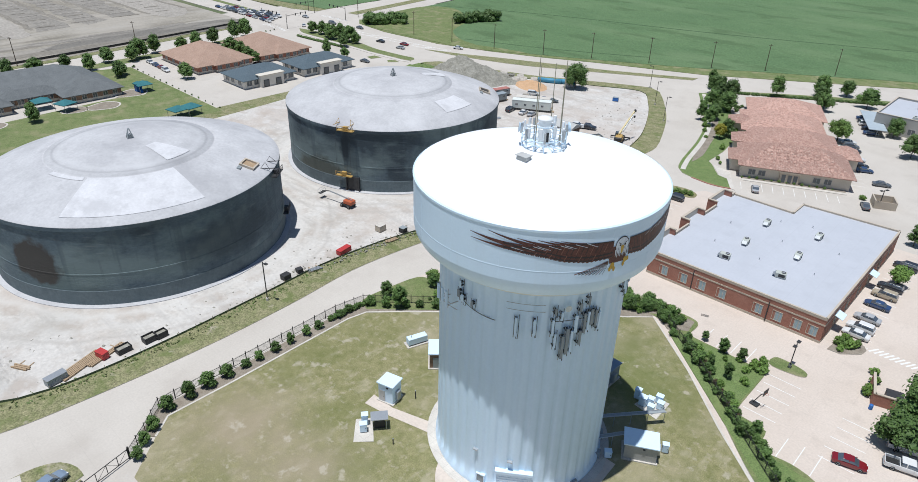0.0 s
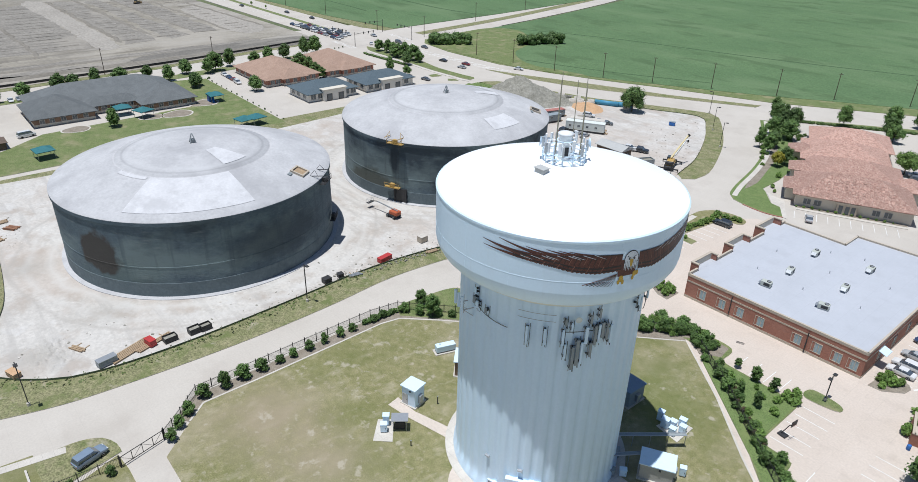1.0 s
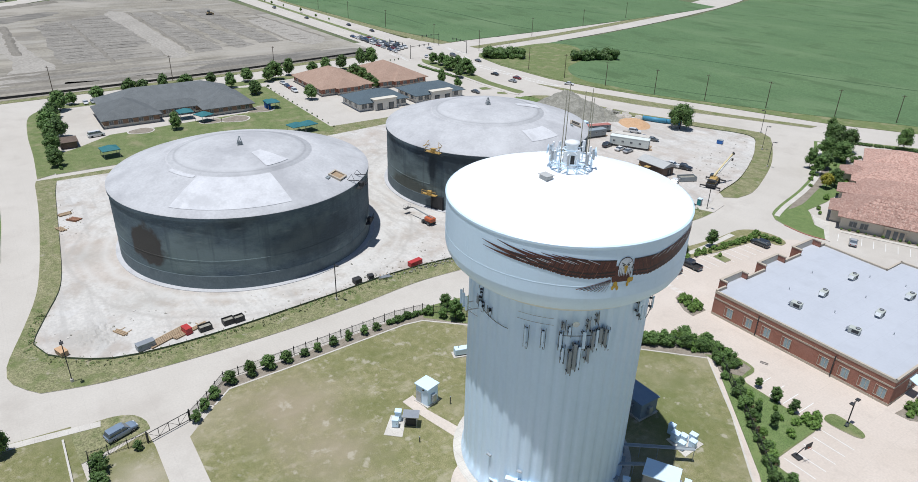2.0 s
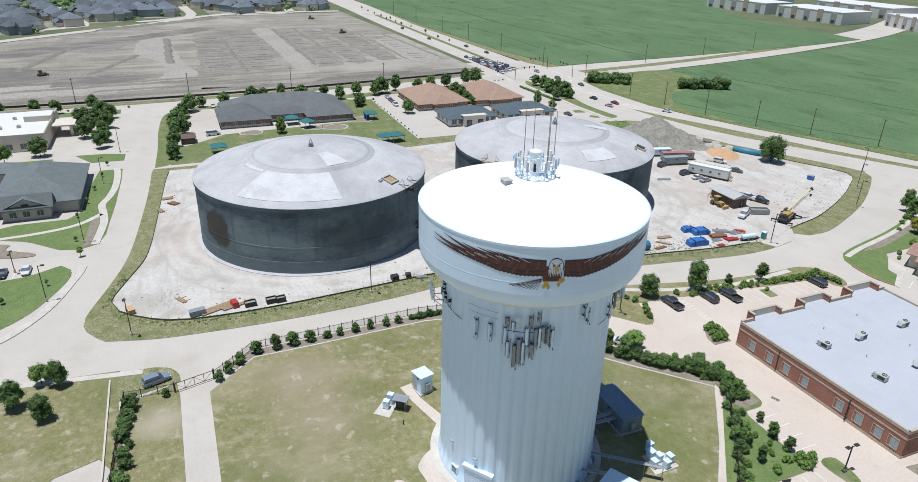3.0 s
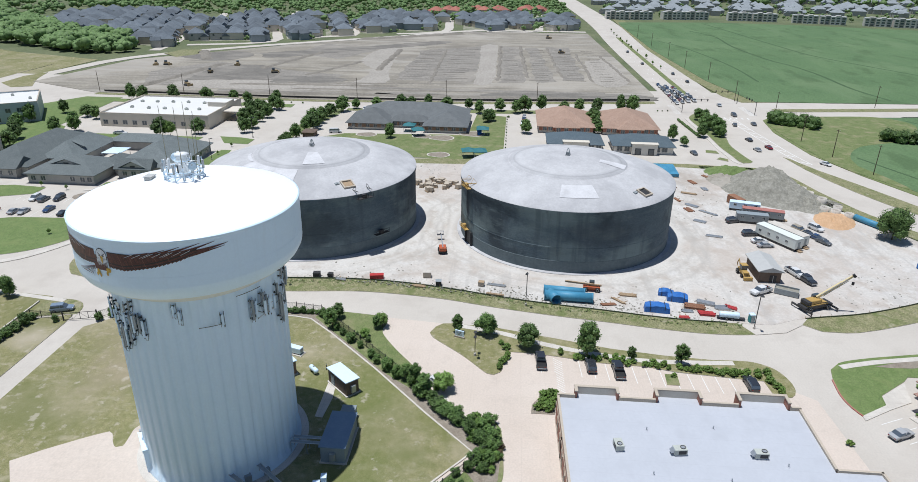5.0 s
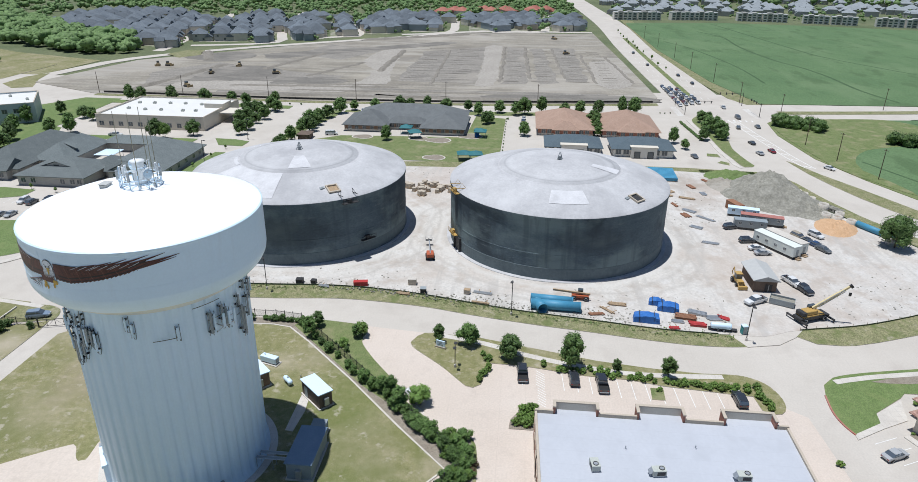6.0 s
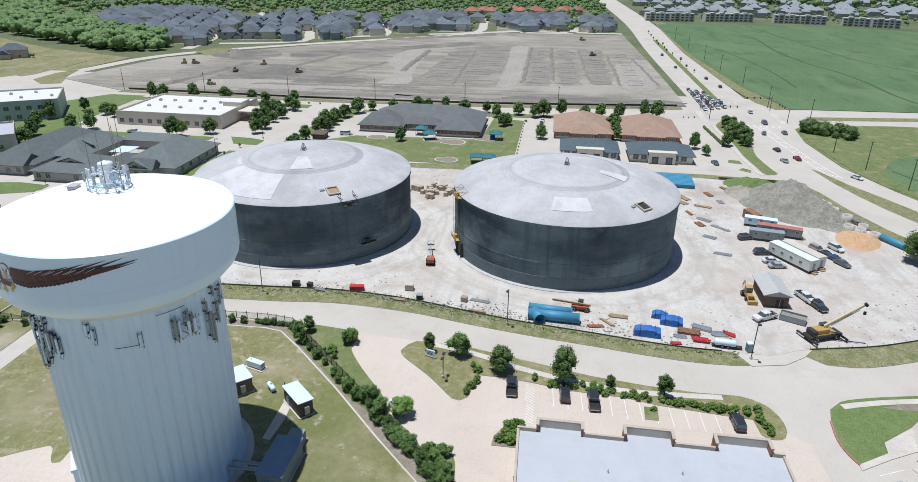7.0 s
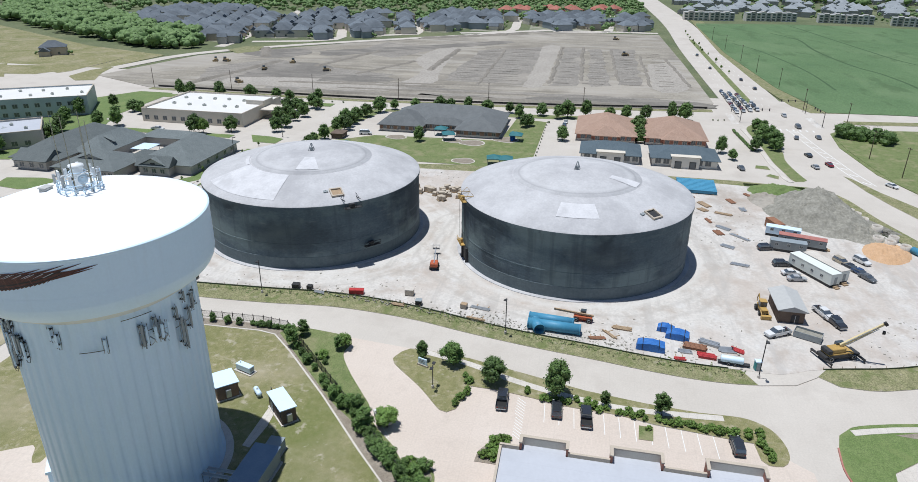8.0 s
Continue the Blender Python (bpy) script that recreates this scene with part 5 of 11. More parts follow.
for up, lo, sgn in ((LEFT_UP, LEFT_LOW, -1), (RIGHT_UP, RIGHT_LOW, 1)):
    n = 21
    for row, (f0, f1) in enumerate(((0.05, 0.42), (0.46, 0.92))):
        for k in range(n):
            a = up[0][0] + (up[-1][0] - up[0][0]) * (k + 0.6 + 0.4 * row) / (n + 1.5)
            top, low = wing_line(up, a), wing_line(lo, a)
            za, zb = low + (top - low) * f1, low + (top - low) * f0
            a2 = a + sgn * 1.3
            part("feather_line", strip_shape([(a, za), (a2, zb)], [(a + 0.28, za - 0.05), (a2 + 0.22, zb - 0.02)], RM + 0.008, 3), MURAL_DARK if (k + row) % 3 else MURAL_PALE, emblem)
for low in (LEFT_LOW, RIGHT_LOW):
    for row in (0.0, 0.42):
        part("edge_line", strip_shape([(a, z + 0.34 + row) for a, z in low], [(a, z + 0.2 + row * 0.94) for a, z in low], RM + 0.007), MURAL_DARK, emblem)
part("edge_line", strip_shape([(a, z + 0.05) for a, z in LEFT_UP], [(a, z - 0.06) for a, z in LEFT_UP], RM + 0.009), MURAL_DARK, emblem)
part("edge_line", strip_shape([(a, z + 0.05) for a, z in RIGHT_UP], [(a, z - 0.06) for a, z in RIGHT_UP], RM + 0.009), MURAL_DARK, emblem)


def wall_disc(a0, z0, ra, rz, r):
    pts = [(a0 + ra * math.cos(t), z0 + rz * math.sin(t)) for t in np.linspace(0, 2 * math.pi, 20, endpoint=False)]
    g = Geo()
    g.add([(r * math.cos(radians(a)), r * math.sin(radians(a)), z) for a, z in pts], [tuple(range(20))])
    return g


part("round_badge", wall_disc(-17.7, 40.15, 3.4, 1.08, RM + 0.012), MURAL_DARK, emblem)
part("round_badge", wall_disc(-17.7, 40.15, 3.1, 0.98, RM + 0.018), MURAL_WHITE, emblem, "pale oval badge")
part("yellow_mark", strip_shape([(-18.5, 40.12), (-17.6, 40.2), (-16.7, 40.12)], [(-17.95, 39.3), (-17.55, 39.16), (-17.2, 39.3)], RM + 0.028, 8), MURAL_YELLOW, emblem, "yellow painted mark")
for a, s in ((-18.75, -1), (-16.45, 1)):
    part("dark_mark", wall_disc(a, 40.22, 0.42, 0.12, RM + 0.026), MURAL_DARK, emblem)
    part("dark_mark", strip_shape([(a - s * 0.9, 40.3), (a + s * 1.0, 40.62)], [(a - s * 0.9, 40.24), (a + s * 1.0, 40.52)], RM + 0.027, 4), MURAL_DARK, emblem)
for k in range(9):
    a = -20.6 + 0.73 * k
    part("pale_stroke", strip_shape([(a - 0.35, 39.75), (a + 0.35, 39.75)], [(a - 0.05, 38.95 - 0.12 * (k % 2)), (a + 0.05, 38.95 - 0.12 * (k % 2))], RM + 0.02, 2), MURAL_WHITE, emblem)
    part("dark_mark", strip_shape([(a + 0.33, 39.95), (a + 0.45, 39.95)], [(a + 0.3, 39.1), (a + 0.4, 39.1)], RM + 0.023, 2), MURAL_DARK, emblem)
for k in range(9):
    a = -63 + 3.4 * k + 0.9 * (k % 3)
    part("pale_stroke", strip_shape([(a, wing_line(LEFT_UP, a) + 0.1), (a + 5, wing_line(LEFT_UP, a + 5) - 0.42)], [(a, wing_line(LEFT_UP, a) + 0.03), (a + 5, wing_line(LEFT_UP, a + 5) - 0.45)], RM + 0.013, 5), MURAL_WHITE, emblem)
    a = 25 - 3.0 * k - 0.8 * (k % 3)
    part("pale_stroke", strip_shape([(a, wing_line(RIGHT_UP, a) + 0.1), (a - 4.5, wing_line(RIGHT_UP, a - 4.5) - 0.42)], [(a, wing_line(RIGHT_UP, a) + 0.03), (a - 4.5, wing_line(RIGHT_UP, a - 4.5) - 0.45)], RM + 0.013, 5), MURAL_WHITE, emblem)
for a, z, ra, rz in ((-21.4, 37.9, 1.0, 0.4), (-22.4, 37.5, 0.6, 0.28), (-20.4, 37.45, 0.6, 0.3), (-15.2, 38.3, 1.0, 0.36), (-14.0, 38.35, 0.6, 0.3), (-15.9, 37.8, 0.6, 0.3)):
    part("yellow_mark", wall_disc(a, z, ra, rz, RM + 0.02), MURAL_YELLOW, emblem, "yellow painted mark")
for k in range(9):
    part("tail_stroke", strip_shape([(-23.5, 38.6 - k * 0.05), (-37.5 + k * 1.5, 37.45 - k * 0.05)], [(-23.5, 38.55 - k * 0.05), (-37.5 + k * 1.5, 37.35 - k * 0.05)], RM + 0.006, 6), MURAL_DARK if k % 3 else MURAL_PALE, emblem)


def panel_antenna(ang, z0, z1, w=0.3, dark=False):
    """A slim panel on stand-off brackets, edged by its mount poles and looped feed cables."""
    h = z1 - z0
    a = part("panel_antenna", Geo().box(-w / 2, -0.62, 0, w / 2, -0.44, h, 0, None, 0.03), STEEL_GREY if dark else SHADED_WHITE_STEEL, tower, "slim panel antenna on a wall bracket", on_wall(ang, z0, 12.0))
    part("mount_pole", Geo().cyl(-w / 2 - 0.09, -0.36, -0.3, h + 0.25, 0.05, None, 8), STEEL_GREY, a)
    for zz in (0.15, h - 0.3):
        part("bracket", Geo().box(-w / 2 - 0.12, -0.44, zz, 0.1, 0.1, zz + 0.1), DARK_METAL, a)
    part("feed_cable", Geo().tube([(w / 2 - 0.04, -0.52, 0.02), (w / 2, -0.5, -0.35), (w / 2 + 0.14, -0.3, -0.5), (w / 2 + 0.16, -0.14, 0.2), (w / 2 + 0.16, -0.1, h + 0.2)], 0.034, 5), RUBBER, a)


for ang, z0, z1, w, dk in ((-96, 29.6, 30.6, 0.42, 1), (-93, 29.2, 30.2, 0.35, 0), (-86, 29.3, 30.0, 0.3, 1), (-95, 31.0, 31.9, 0.25, 0), (-60, 27.0, 29.6, 0.26, 0), (-50.2, 27.4, 29.6, 0.26, 0), (-40.4, 27.4, 29.6, 0.28, 0), (-39.6, 30.2, 31.1, 0.25, 1), (-36, 29.5, 30.6, 0.25, 0), (-38.6, 25.6, 27.6, 0.26, 0), (-34.2, 23.9, 27.2, 0.34, 1), (-31.8, 24.5, 28.2, 0.42, 1), (-29.4, 24.7, 27.8, 0.3, 0),
                          (-27.6, 27.5, 29.9, 0.4, 0), (-25.8, 30.3, 31.5, 0.28, 1), (-24.4, 25.6, 27.6, 0.34, 1), (-22.4, 27.2, 29.9, 0.34, 1), (-20.2, 27.4, 30.0, 0.3, 0), (-18.2, 28.1, 30.2, 0.4, 1), (-21, 31.0, 32.2, 0.25, 1), (-15.2, 27.6, 30.0, 0.3, 1), (-12.6, 27.0, 29.6, 0.28, 0), (9, 30.6, 32.2, 0.28, 0), (12, 29.6, 31.4, 0.26, 0), (36.4, 28.3, 30.0, 0.3, 0),
                          (56.6, 27.4, 30.6, 0.34, 1), (59.2, 27.6, 30.2, 0.3, 0), (65.4, 28.6, 31.0, 0.34, 1), (68, 27.4, 30.4, 0.34, 1), (71, 27.1, 29.6, 0.3, 0), (80.6, 29.2, 30.9, 0.34, 1), (83.2, 25.0, 29.0, 0.4, 1), (85.8, 24.0, 28.4, 0.34, 1), (88.8, 31.0, 32.4, 0.3, 1), (92, 26.5, 29.6, 0.34, 1), (97, 28.8, 31.2, 0.34, 1), (101.6, 29.2, 31.4, 0.3, 0)):
    panel_antenna(ang, z0, z1, w, dk)
part("dish_antenna", Geo().turned([(0.04, 0.0), (0.3, 0.05), (0.4, 0.14), (0.36, 0.16), (0.1, 0.06)], 18), CREAM_STEEL, tower, "small round cream dish antenna", on_wall(-33, 31.0, 12.4) @ Matrix.Rotation(radians(90), 4, "X"))
for a0, a1, z in ((-66, -45, 31.4), (-66, -45, 30.5)):
    part("mount_rail", Geo().tube([(12.25 * math.cos(radians(a)), 12.25 * math.sin(radians(a)), z) for a in range(a0, a1 + 1, 3)], 0.03, 6), STEEL_GREY, tower)
for a0, a1, z in ((-40, -12, 29.2), (-36, -22, 27.3), (55, 72, 29.4), (47, 66, 31.9), (22, 37, 28.4), (79, 92, 27.8)):
    part("mount_rail", Geo().tube([(12.3 * math.cos(radians(a)), 12.3 * math.sin(radians(a)), z) for a in range(a0, a1 + 1, 3)], 0.045, 6), DARK_METAL, tower)
part("wall_cable", Geo().tube([(12.12 * math.cos(radians(a)), 12.12 * math.sin(radians(a)), 29.2 - 0.9 * math.sin(math.pi * (a + 94) / 44) ** 0.7 if -94 < a < -50 else 29.2) for a in range(-94, -71, 2)], 0.045, 5), DARK_METAL, tower, "dark drooping cable")
for ang in (-104, 66):
    m = on_wall(ang, 28.2, 12.0)
    g = Geo()
    for x in (-0.9, 0.9):
        g.box(x - 0.05, -1.4, 0.0, x + 0.05, 0.1, 0.1).tube([(x, -1.35, 0.05), (x, 0.0, -1.2)], 0.05, 5).cyl(x, -1.35, -0.4, 2.3, 0.045, None, 6)
    g.box(-1.1, -1.4, 0.0, 1.1, -1.3, 0.1).box(-1.1, -1.4, 1.1, 1.1, -1.33, 1.17)
    pl = part("antenna_frame", g, GALV, tower, "steel antenna frame standing off the wall", m)
    for x in (-0.9, 0.0, 0.9):
        part("panel_antenna", Geo().box(x - 0.17, -1.75, 0.1, x + 0.17, -1.5, 2.1, 0, None, 0.03), SHADED_WHITE_STEEL, pl)
# doors at the foot
d = part("roll_up_door", Geo().box(-2.2, -0.35, 0, 2.2, 0.25, 4.0).box(-2.5, -0.55, 4.0, 2.5, 0.2, 4.45), SHADED_WHITE_STEEL, tower, "white roll-up door with a lintel", on_wall(-54, 0.25, 12.0))
for k in range(9):
    part("door_slat", Geo().box(-2.1, -0.40, 0.1 + k * 0.42, 2.1, -0.36, 0.46 + k * 0.42), SHADED_WHITE_STEEL, d)
d = part("entry_door", Geo().box(-0.65, -0.28, 0, -0.5, 0.2, 2.25).box(0.5, -0.28, 0, 0.65, 0.2, 2.25).box(-0.5, -0.28, 2.1, 0.5, 0.2, 2.25), SHADED_WHITE_STEEL, tower, "small steel entry door", on_wall(-75.5, 0.25, 12.0))
part("leaf", Geo().box(-0.5, -0.2, 0, 0.5, -0.12, 2.1), STEEL_GREY, d)
for ang, z, h in ((20, 0.3, 1.0), (38, 0.3, 1.4), (52, 0.3, 1.0), (-12, 0.3, 0.8)):
    part("cable_port", Geo().box(-0.5, -0.5, 0, 0.5, 0.2, h, 0, None, 0.03), STEEL_GREY, tower, "", on_wall(ang, z, 12.1))
for ang, z in ((-80, 6.5), (-57, 6.2)):
    part("wall_lamp", Geo().box(-0.35, -0.35, 0, 0.35, 0.05, 0.2, 0, None, 0.03), GALV, tower, "", on_wall(ang, z, 12.0))

# roof platform, vent and masts
g = Geo()
g.turned([(0.75, 45.8), (0.75, 48.9), (0.92, 48.95), (0.92, 49.2), (0.1, 49.4)], 28, 0, None, True)
vent = part("roof_vent", g, SUNLIT_WHITE, tower, "white cylindrical roof vent")
part("vent_door", Geo().box(-0.24, -0.82, 46.4, 0.24, -0.65, 47.6), DARK_METAL, vent, "", Matrix.Rotation(radians(60), 4, "Z"))
for z, r in ((46.6, 2.6), (47.1, 2.6), (48.3, 1.0)):
    part("rail_ring", Geo().tube([(r * math.cos(a), r * math.sin(a), z) for a in np.linspace(0, 2 * math.pi, 33)], 0.06, 6), SHADED_WHITE_STEEL, tower)
for k in range(14):
    a = 2 * math.pi * k / 14
    part("rail_post", Geo().cyl(2.6 * math.cos(a), 2.6 * math.sin(a), 45.6, 47.2 + (k % 3) * 0.6, 0.07, None, 6), SHADED_WHITE_STEEL, tower)
    if k % 2 == 0:
        an = part("small_antenna", Geo().box(-0.16, -0.12, 0, 0.16, 0.12, 1.3, 0, None, 0.02), GALV, tower, "", Matrix.Translation((2.7 * math.cos(a), 2.7 * math.sin(a), 47.0)) @ Matrix.Rotation(a, 4, "Z"))
    part("floor_bracket", Geo().tube([(1.0 * math.cos(a), 1.0 * math.sin(a), 46.1), (2.6 * math.cos(a), 2.6 * math.sin(a), 45.98)], 0.06, 5), SHADED_WHITE_STEEL, tower)
for a in (0.9, 3.9):
    part("dish_antenna", Geo().turned([(0.05, 0.0), (0.35, 0.06), (0.6, 0.2), (0.62, 0.24), (0.3, 0.12)], 18), SHADED_WHITE_STEEL, tower, "white round dish antenna", Matrix.Translation((2.75 * math.cos(a), 2.75 * math.sin(a), 48)) @ Matrix.Rotation(a, 4, "Z") @ Matrix.Rotation(radians(85), 4, "Y"))
for k in range(9):
    a = 2 * math.pi * k / 9 + 0.3
    arm = part("antenna_arm", Geo().tube([(0.7 * math.cos(a), 0.7 * math.sin(a), 47.6 + 0.3 * (k % 3)), (2.3 * math.cos(a), 2.3 * math.sin(a), 47.5 + 0.3 * (k % 3))], 0.05, 5), SUNLIT_WHITE, tower)
    part("panel_antenna", Geo().box(-0.1, -0.18, -0.6, 0.1, 0.18, 0.7, 0, None, 0.02), SUNLIT_WHITE, arm, "", Matrix.Translation((2.3 * math.cos(a), 2.3 * math.sin(a), 47.6 + 0.3 * (k % 3))) @ Matrix.Rotation(a, 4, "Z"))
MAST = mat("olive_mast_coat", (0.30, 0.28, 0.20), (0.36, 0.34, 0.26), rough=0.6, s=1, fine=5, grain=0.1)
for dx, dy, h in ((0.3, -2.0, 55.8), (-1.7, 0.4, 56.0), (-0.7, 2.1, 55.0), (1.7, 0.8, 56.0), (0.6, 2.3, 54.4)):
    mp = part("whip_mast", Geo().cyl(0, 0, 45.6, h, 0.065, 0.035, 8), MAST, tower, "tall slender whip mast", Matrix.Translation((dx, dy, 0)))
    part("mast_base", Geo().box(-0.15, -0.15, 45.5, 0.15, 0.15, 46.4), GALV, mp)
g = Geo().box(-0.7, -0.5, 0, 0.7, 0.5, 0.5, 0, None, 0.04).box(-0.8, -0.6, 0.55, 0.8, 0.6, 0.62)
part("roof_box", g, FRAME, tower, "small pale roof cabinet", Matrix.Translation((0.8, -4.6, 45.5)))


# ---- tower compound: huts, cabinets, fence, gate ----
def shelter(label, wall_mat, roof_mat, w, d, h, m, door_side=-1, slope=0.12):
    s = thing("equipment_shelter", label, "shelter", m, "equipment shelters")
    part("wall", Geo().box(-w / 2, -d / 2, 0, w / 2, d / 2, h), wall_mat, s)
    part("plinth", Geo().box(-w / 2 - 0.25, -d / 2 - 0.25, -0.1, w / 2 + 0.25, d / 2 + 0.25, 0.14), WALK, s)
    o = 0.22
    v = [(-w / 2 - o, -d / 2 - o, h + slope), (w / 2 + o, -d / 2 - o, h + slope), (w / 2 + o, d / 2 + o, h + 0.03), (-w / 2 - o, d / 2 + o, h + 0.03)]
    v += [(x, y, z + 0.16) for x, y, z in v]
    part("roof", Geo().add(v, [(3, 2, 1, 0), (4, 5, 6, 7), (0, 1, 5, 4), (1, 2, 6, 5), (2, 3, 7, 6), (3, 0, 4, 7)]), roof_mat, s)
    dr = part("door", Geo().box(-0.55, -0.04, 0, 0.55, 0.04, 2.1), STEEL_GREY if wall_mat is not SHADED_WHITE_STEEL else GALV, s, "", Matrix.Translation((-w / 4, door_side * (d / 2 + 0.04), 0.14)))
    part("handle", Geo().box(0.35, -0.1, 1.0, 0.42, -0.04, 1.12), DARK_METAL, dr)
    part("wall_unit", Geo().box(0, 0, 0, 0.5, 0.9, 1.5, 0, None, 0.04), GALV, s, "wall-hung air conditioner", Matrix.Translation((w / 2, -0.45, 0.6)))
    part("wall_lamp", Geo().box(-0.15, -0.2, 0, 0.15, 0, 0.15), DARK_METAL, s, "", Matrix.Translation((0.4, -d / 2, h - 0.4)))
    return s


SHED_BROWN = mat("brown_panel_wall", (0.13, 0.095, 0.075), (0.18, 0.135, 0.105), s=0.5, fine=6, grain=0.12)
shelter("white boxy equipment shelter on the dry lawn", SHADED_WHITE_STEEL, SHADED_WHITE_STEEL, 2.6, 2.5, 3.4, at(-62.55, 52.15, 0.2, 15.6))
shelter("brown brick equipment shelter with white roof", BRICK_DARK, SHADED_WHITE_STEEL, 4.6, 3.8, 2.9, at(-63.0, 64.5, 0.2, 45))
shelter("brown shelter with white roof beside the lawn", SHED_BROWN, SHADED_WHITE_STEEL, 6.2, 2.6, 2.9, at(-59.6, 77.4, 0.2, 46), -1)
shelter("long pale blue-roofed shelter in the tower's shade", SIDING_GREY, BLUE_ROOF, 8.6, 3.9, 3.0, at(-43.8, 80.5, 0.2, 0), -1)
shelter("tan brick shelter with white roof by the tower", STUCCO_GREY, SHADED_WHITE_STEEL, 4.6, 3.2, 2.7, at(-28.3, 70.3, 0.2, 30), 1)


def cabinet(label, w, d, h, m, mat_=None):
    c = thing("equipment_cabinet", label, "cabinet", m, "outdoor cabinets")
    part("body", Geo().box(-w / 2, -d / 2, 0.12, w / 2, d / 2, h, 0, None, 0.04), mat_ or SHADED_WHITE_STEEL, c)
    part("base", Geo().box(-w / 2 + 0.05, -d / 2 + 0.05, 0, w / 2 - 0.05, d / 2 - 0.05, 0.12), GALV, c)
    dr = part("door", Geo().box(-w / 2 + 0.06, -d / 2 - 0.03, 0.2, w / 2 - 0.06, -d / 2, h - 0.1), mat_ or SHADED_WHITE_STEEL, c)
    part("handle", Geo().box(w / 4, -d / 2 - 0.08, h * 0.5, w / 4 + 0.06, -d / 2 - 0.03, h * 0.5 + 0.2), DARK_METAL, dr)
    part("lid", Geo().box(-w / 2 - 0.04, -d / 2 - 0.04, h, w / 2 + 0.04, d / 2 + 0.04, h + 0.06), mat_ or SHADED_WHITE_STEEL, c)
    return c


for x, y, rz, w, d, h in ((-60.9, 45.7, 52, 1.0, 0.9, 1.9), (-59.9, 44.6, 52, 1.0, 0.9, 1.5), (-31.5, 79.0, 10, 1.0, 0.9, 1.4), (-32.4, 80.6, 10, 1.0, 0.9, 1.3), (-30.8, 80.8, 10, 1.0, 0.9, 1.3), (-31.6, 82.0, 10, 1.1, 0.9, 1.4), (-33.2, 79.6, 10, 1.2, 1.0, 1.7), (-31.2, 66.4, 40, 1.0, 0.8, 1.2), (-25.8, 73.2, 30, 0.9, 0.8, 1.5), (-34.6, 80.4, 10, 1.0, 0.8, 1.9)):
    cabinet("white metal equipment cabinet on a pad", w, d, h, at(x, y, 0.22, rz))
dk = thing("equipment_cabinet", "dark low equipment housing in the tower shade", "cabinet", at(-50.4, 80.5, 0.2), "outdoor cabinets")
part("housing", Geo().box(-1.2, -1.2, 0.1, 1.2, 1.2, 2.0, 0, None, 0.05), SIDING_GREY, dk)
part("base", Geo().box(-1.3, -1.3, 0, 1.3, 1.3, 0.1), WALK, dk)
part("lid", Geo().box(-1.25, -1.25, 2.0, 1.25, 1.25, 2.08), SIDING_GREY, dk)
gen = thing("generator", "long white generator housing on a concrete pad", "generator", at(-69.9, 64.8, 0.2, 72, 0.86))
part("housing", Geo().box(-2.1, -0.75, 0.35, 2.1, 0.75, 1.75, 0, None, 0.06), SHADED_WHITE_STEEL, gen)
part("pad", Geo().box(-2.5, -1.1, -0.05, 2.5, 1.1, 0.12), WALK, gen)
part("skid", Geo().box(-2.0, -0.65, 0.12, 2.0, 0.65, 0.35), DARK_METAL, gen)
part("louvre", Geo().box(2.1, -0.5, 0.6, 2.13, 0.5, 1.5), STEEL_GREY, gen)
part("exhaust", Geo().cyl(-1.2, 0, 1.75, 2.2, 0.1, None, 10), GALV, gen)
fr = thing("canopy_frame", "small steel canopy frame over equipment", "canopy", at(-58.9, 46.9, 0.2, 52))
for x in (-1.0, 1.0):
    for y in (-0.7, 0.7):
        part("post", Geo().cyl(x, y, 0, 2.1, 0.05, None, 8), GALV, fr)
part("roof", Geo().box(-1.3, -0.95, 2.1, 1.3, 0.95, 2.2), GALV, fr)
part("rack", Geo().box(-0.8, -0.3, 0, 0.8, 0.3, 1.3), DARK_METAL, fr)
pt = thing("propane_tank", "white horizontal propane tank on saddles", "gas tank", at(-63.6, 70.6, 0.2, 45))
g = Geo()
g.turned([(0.05, -1.35), (0.3, -1.28), (0.45, -1.1), (0.48, -0.9), (0.48, 0.9), (0.45, 1.1), (0.3, 1.28), (0.05, 1.35)], 18, 0, Matrix.Translation((0, 0, 0.75)) @ Matrix.Rotation(math.pi / 2, 4, "Y"))
part("vessel", g, SHADED_WHITE_STEEL, pt)
for x in (-0.7, 0.7):
    part("saddle", Geo().box(x - 0.12, -0.4, 0, x + 0.12, 0.4, 0.4), WALK, pt)
part("valve_cover", Geo().cyl(0, 0, 1.2, 1.4, 0.18, None, 12), GALV, pt)


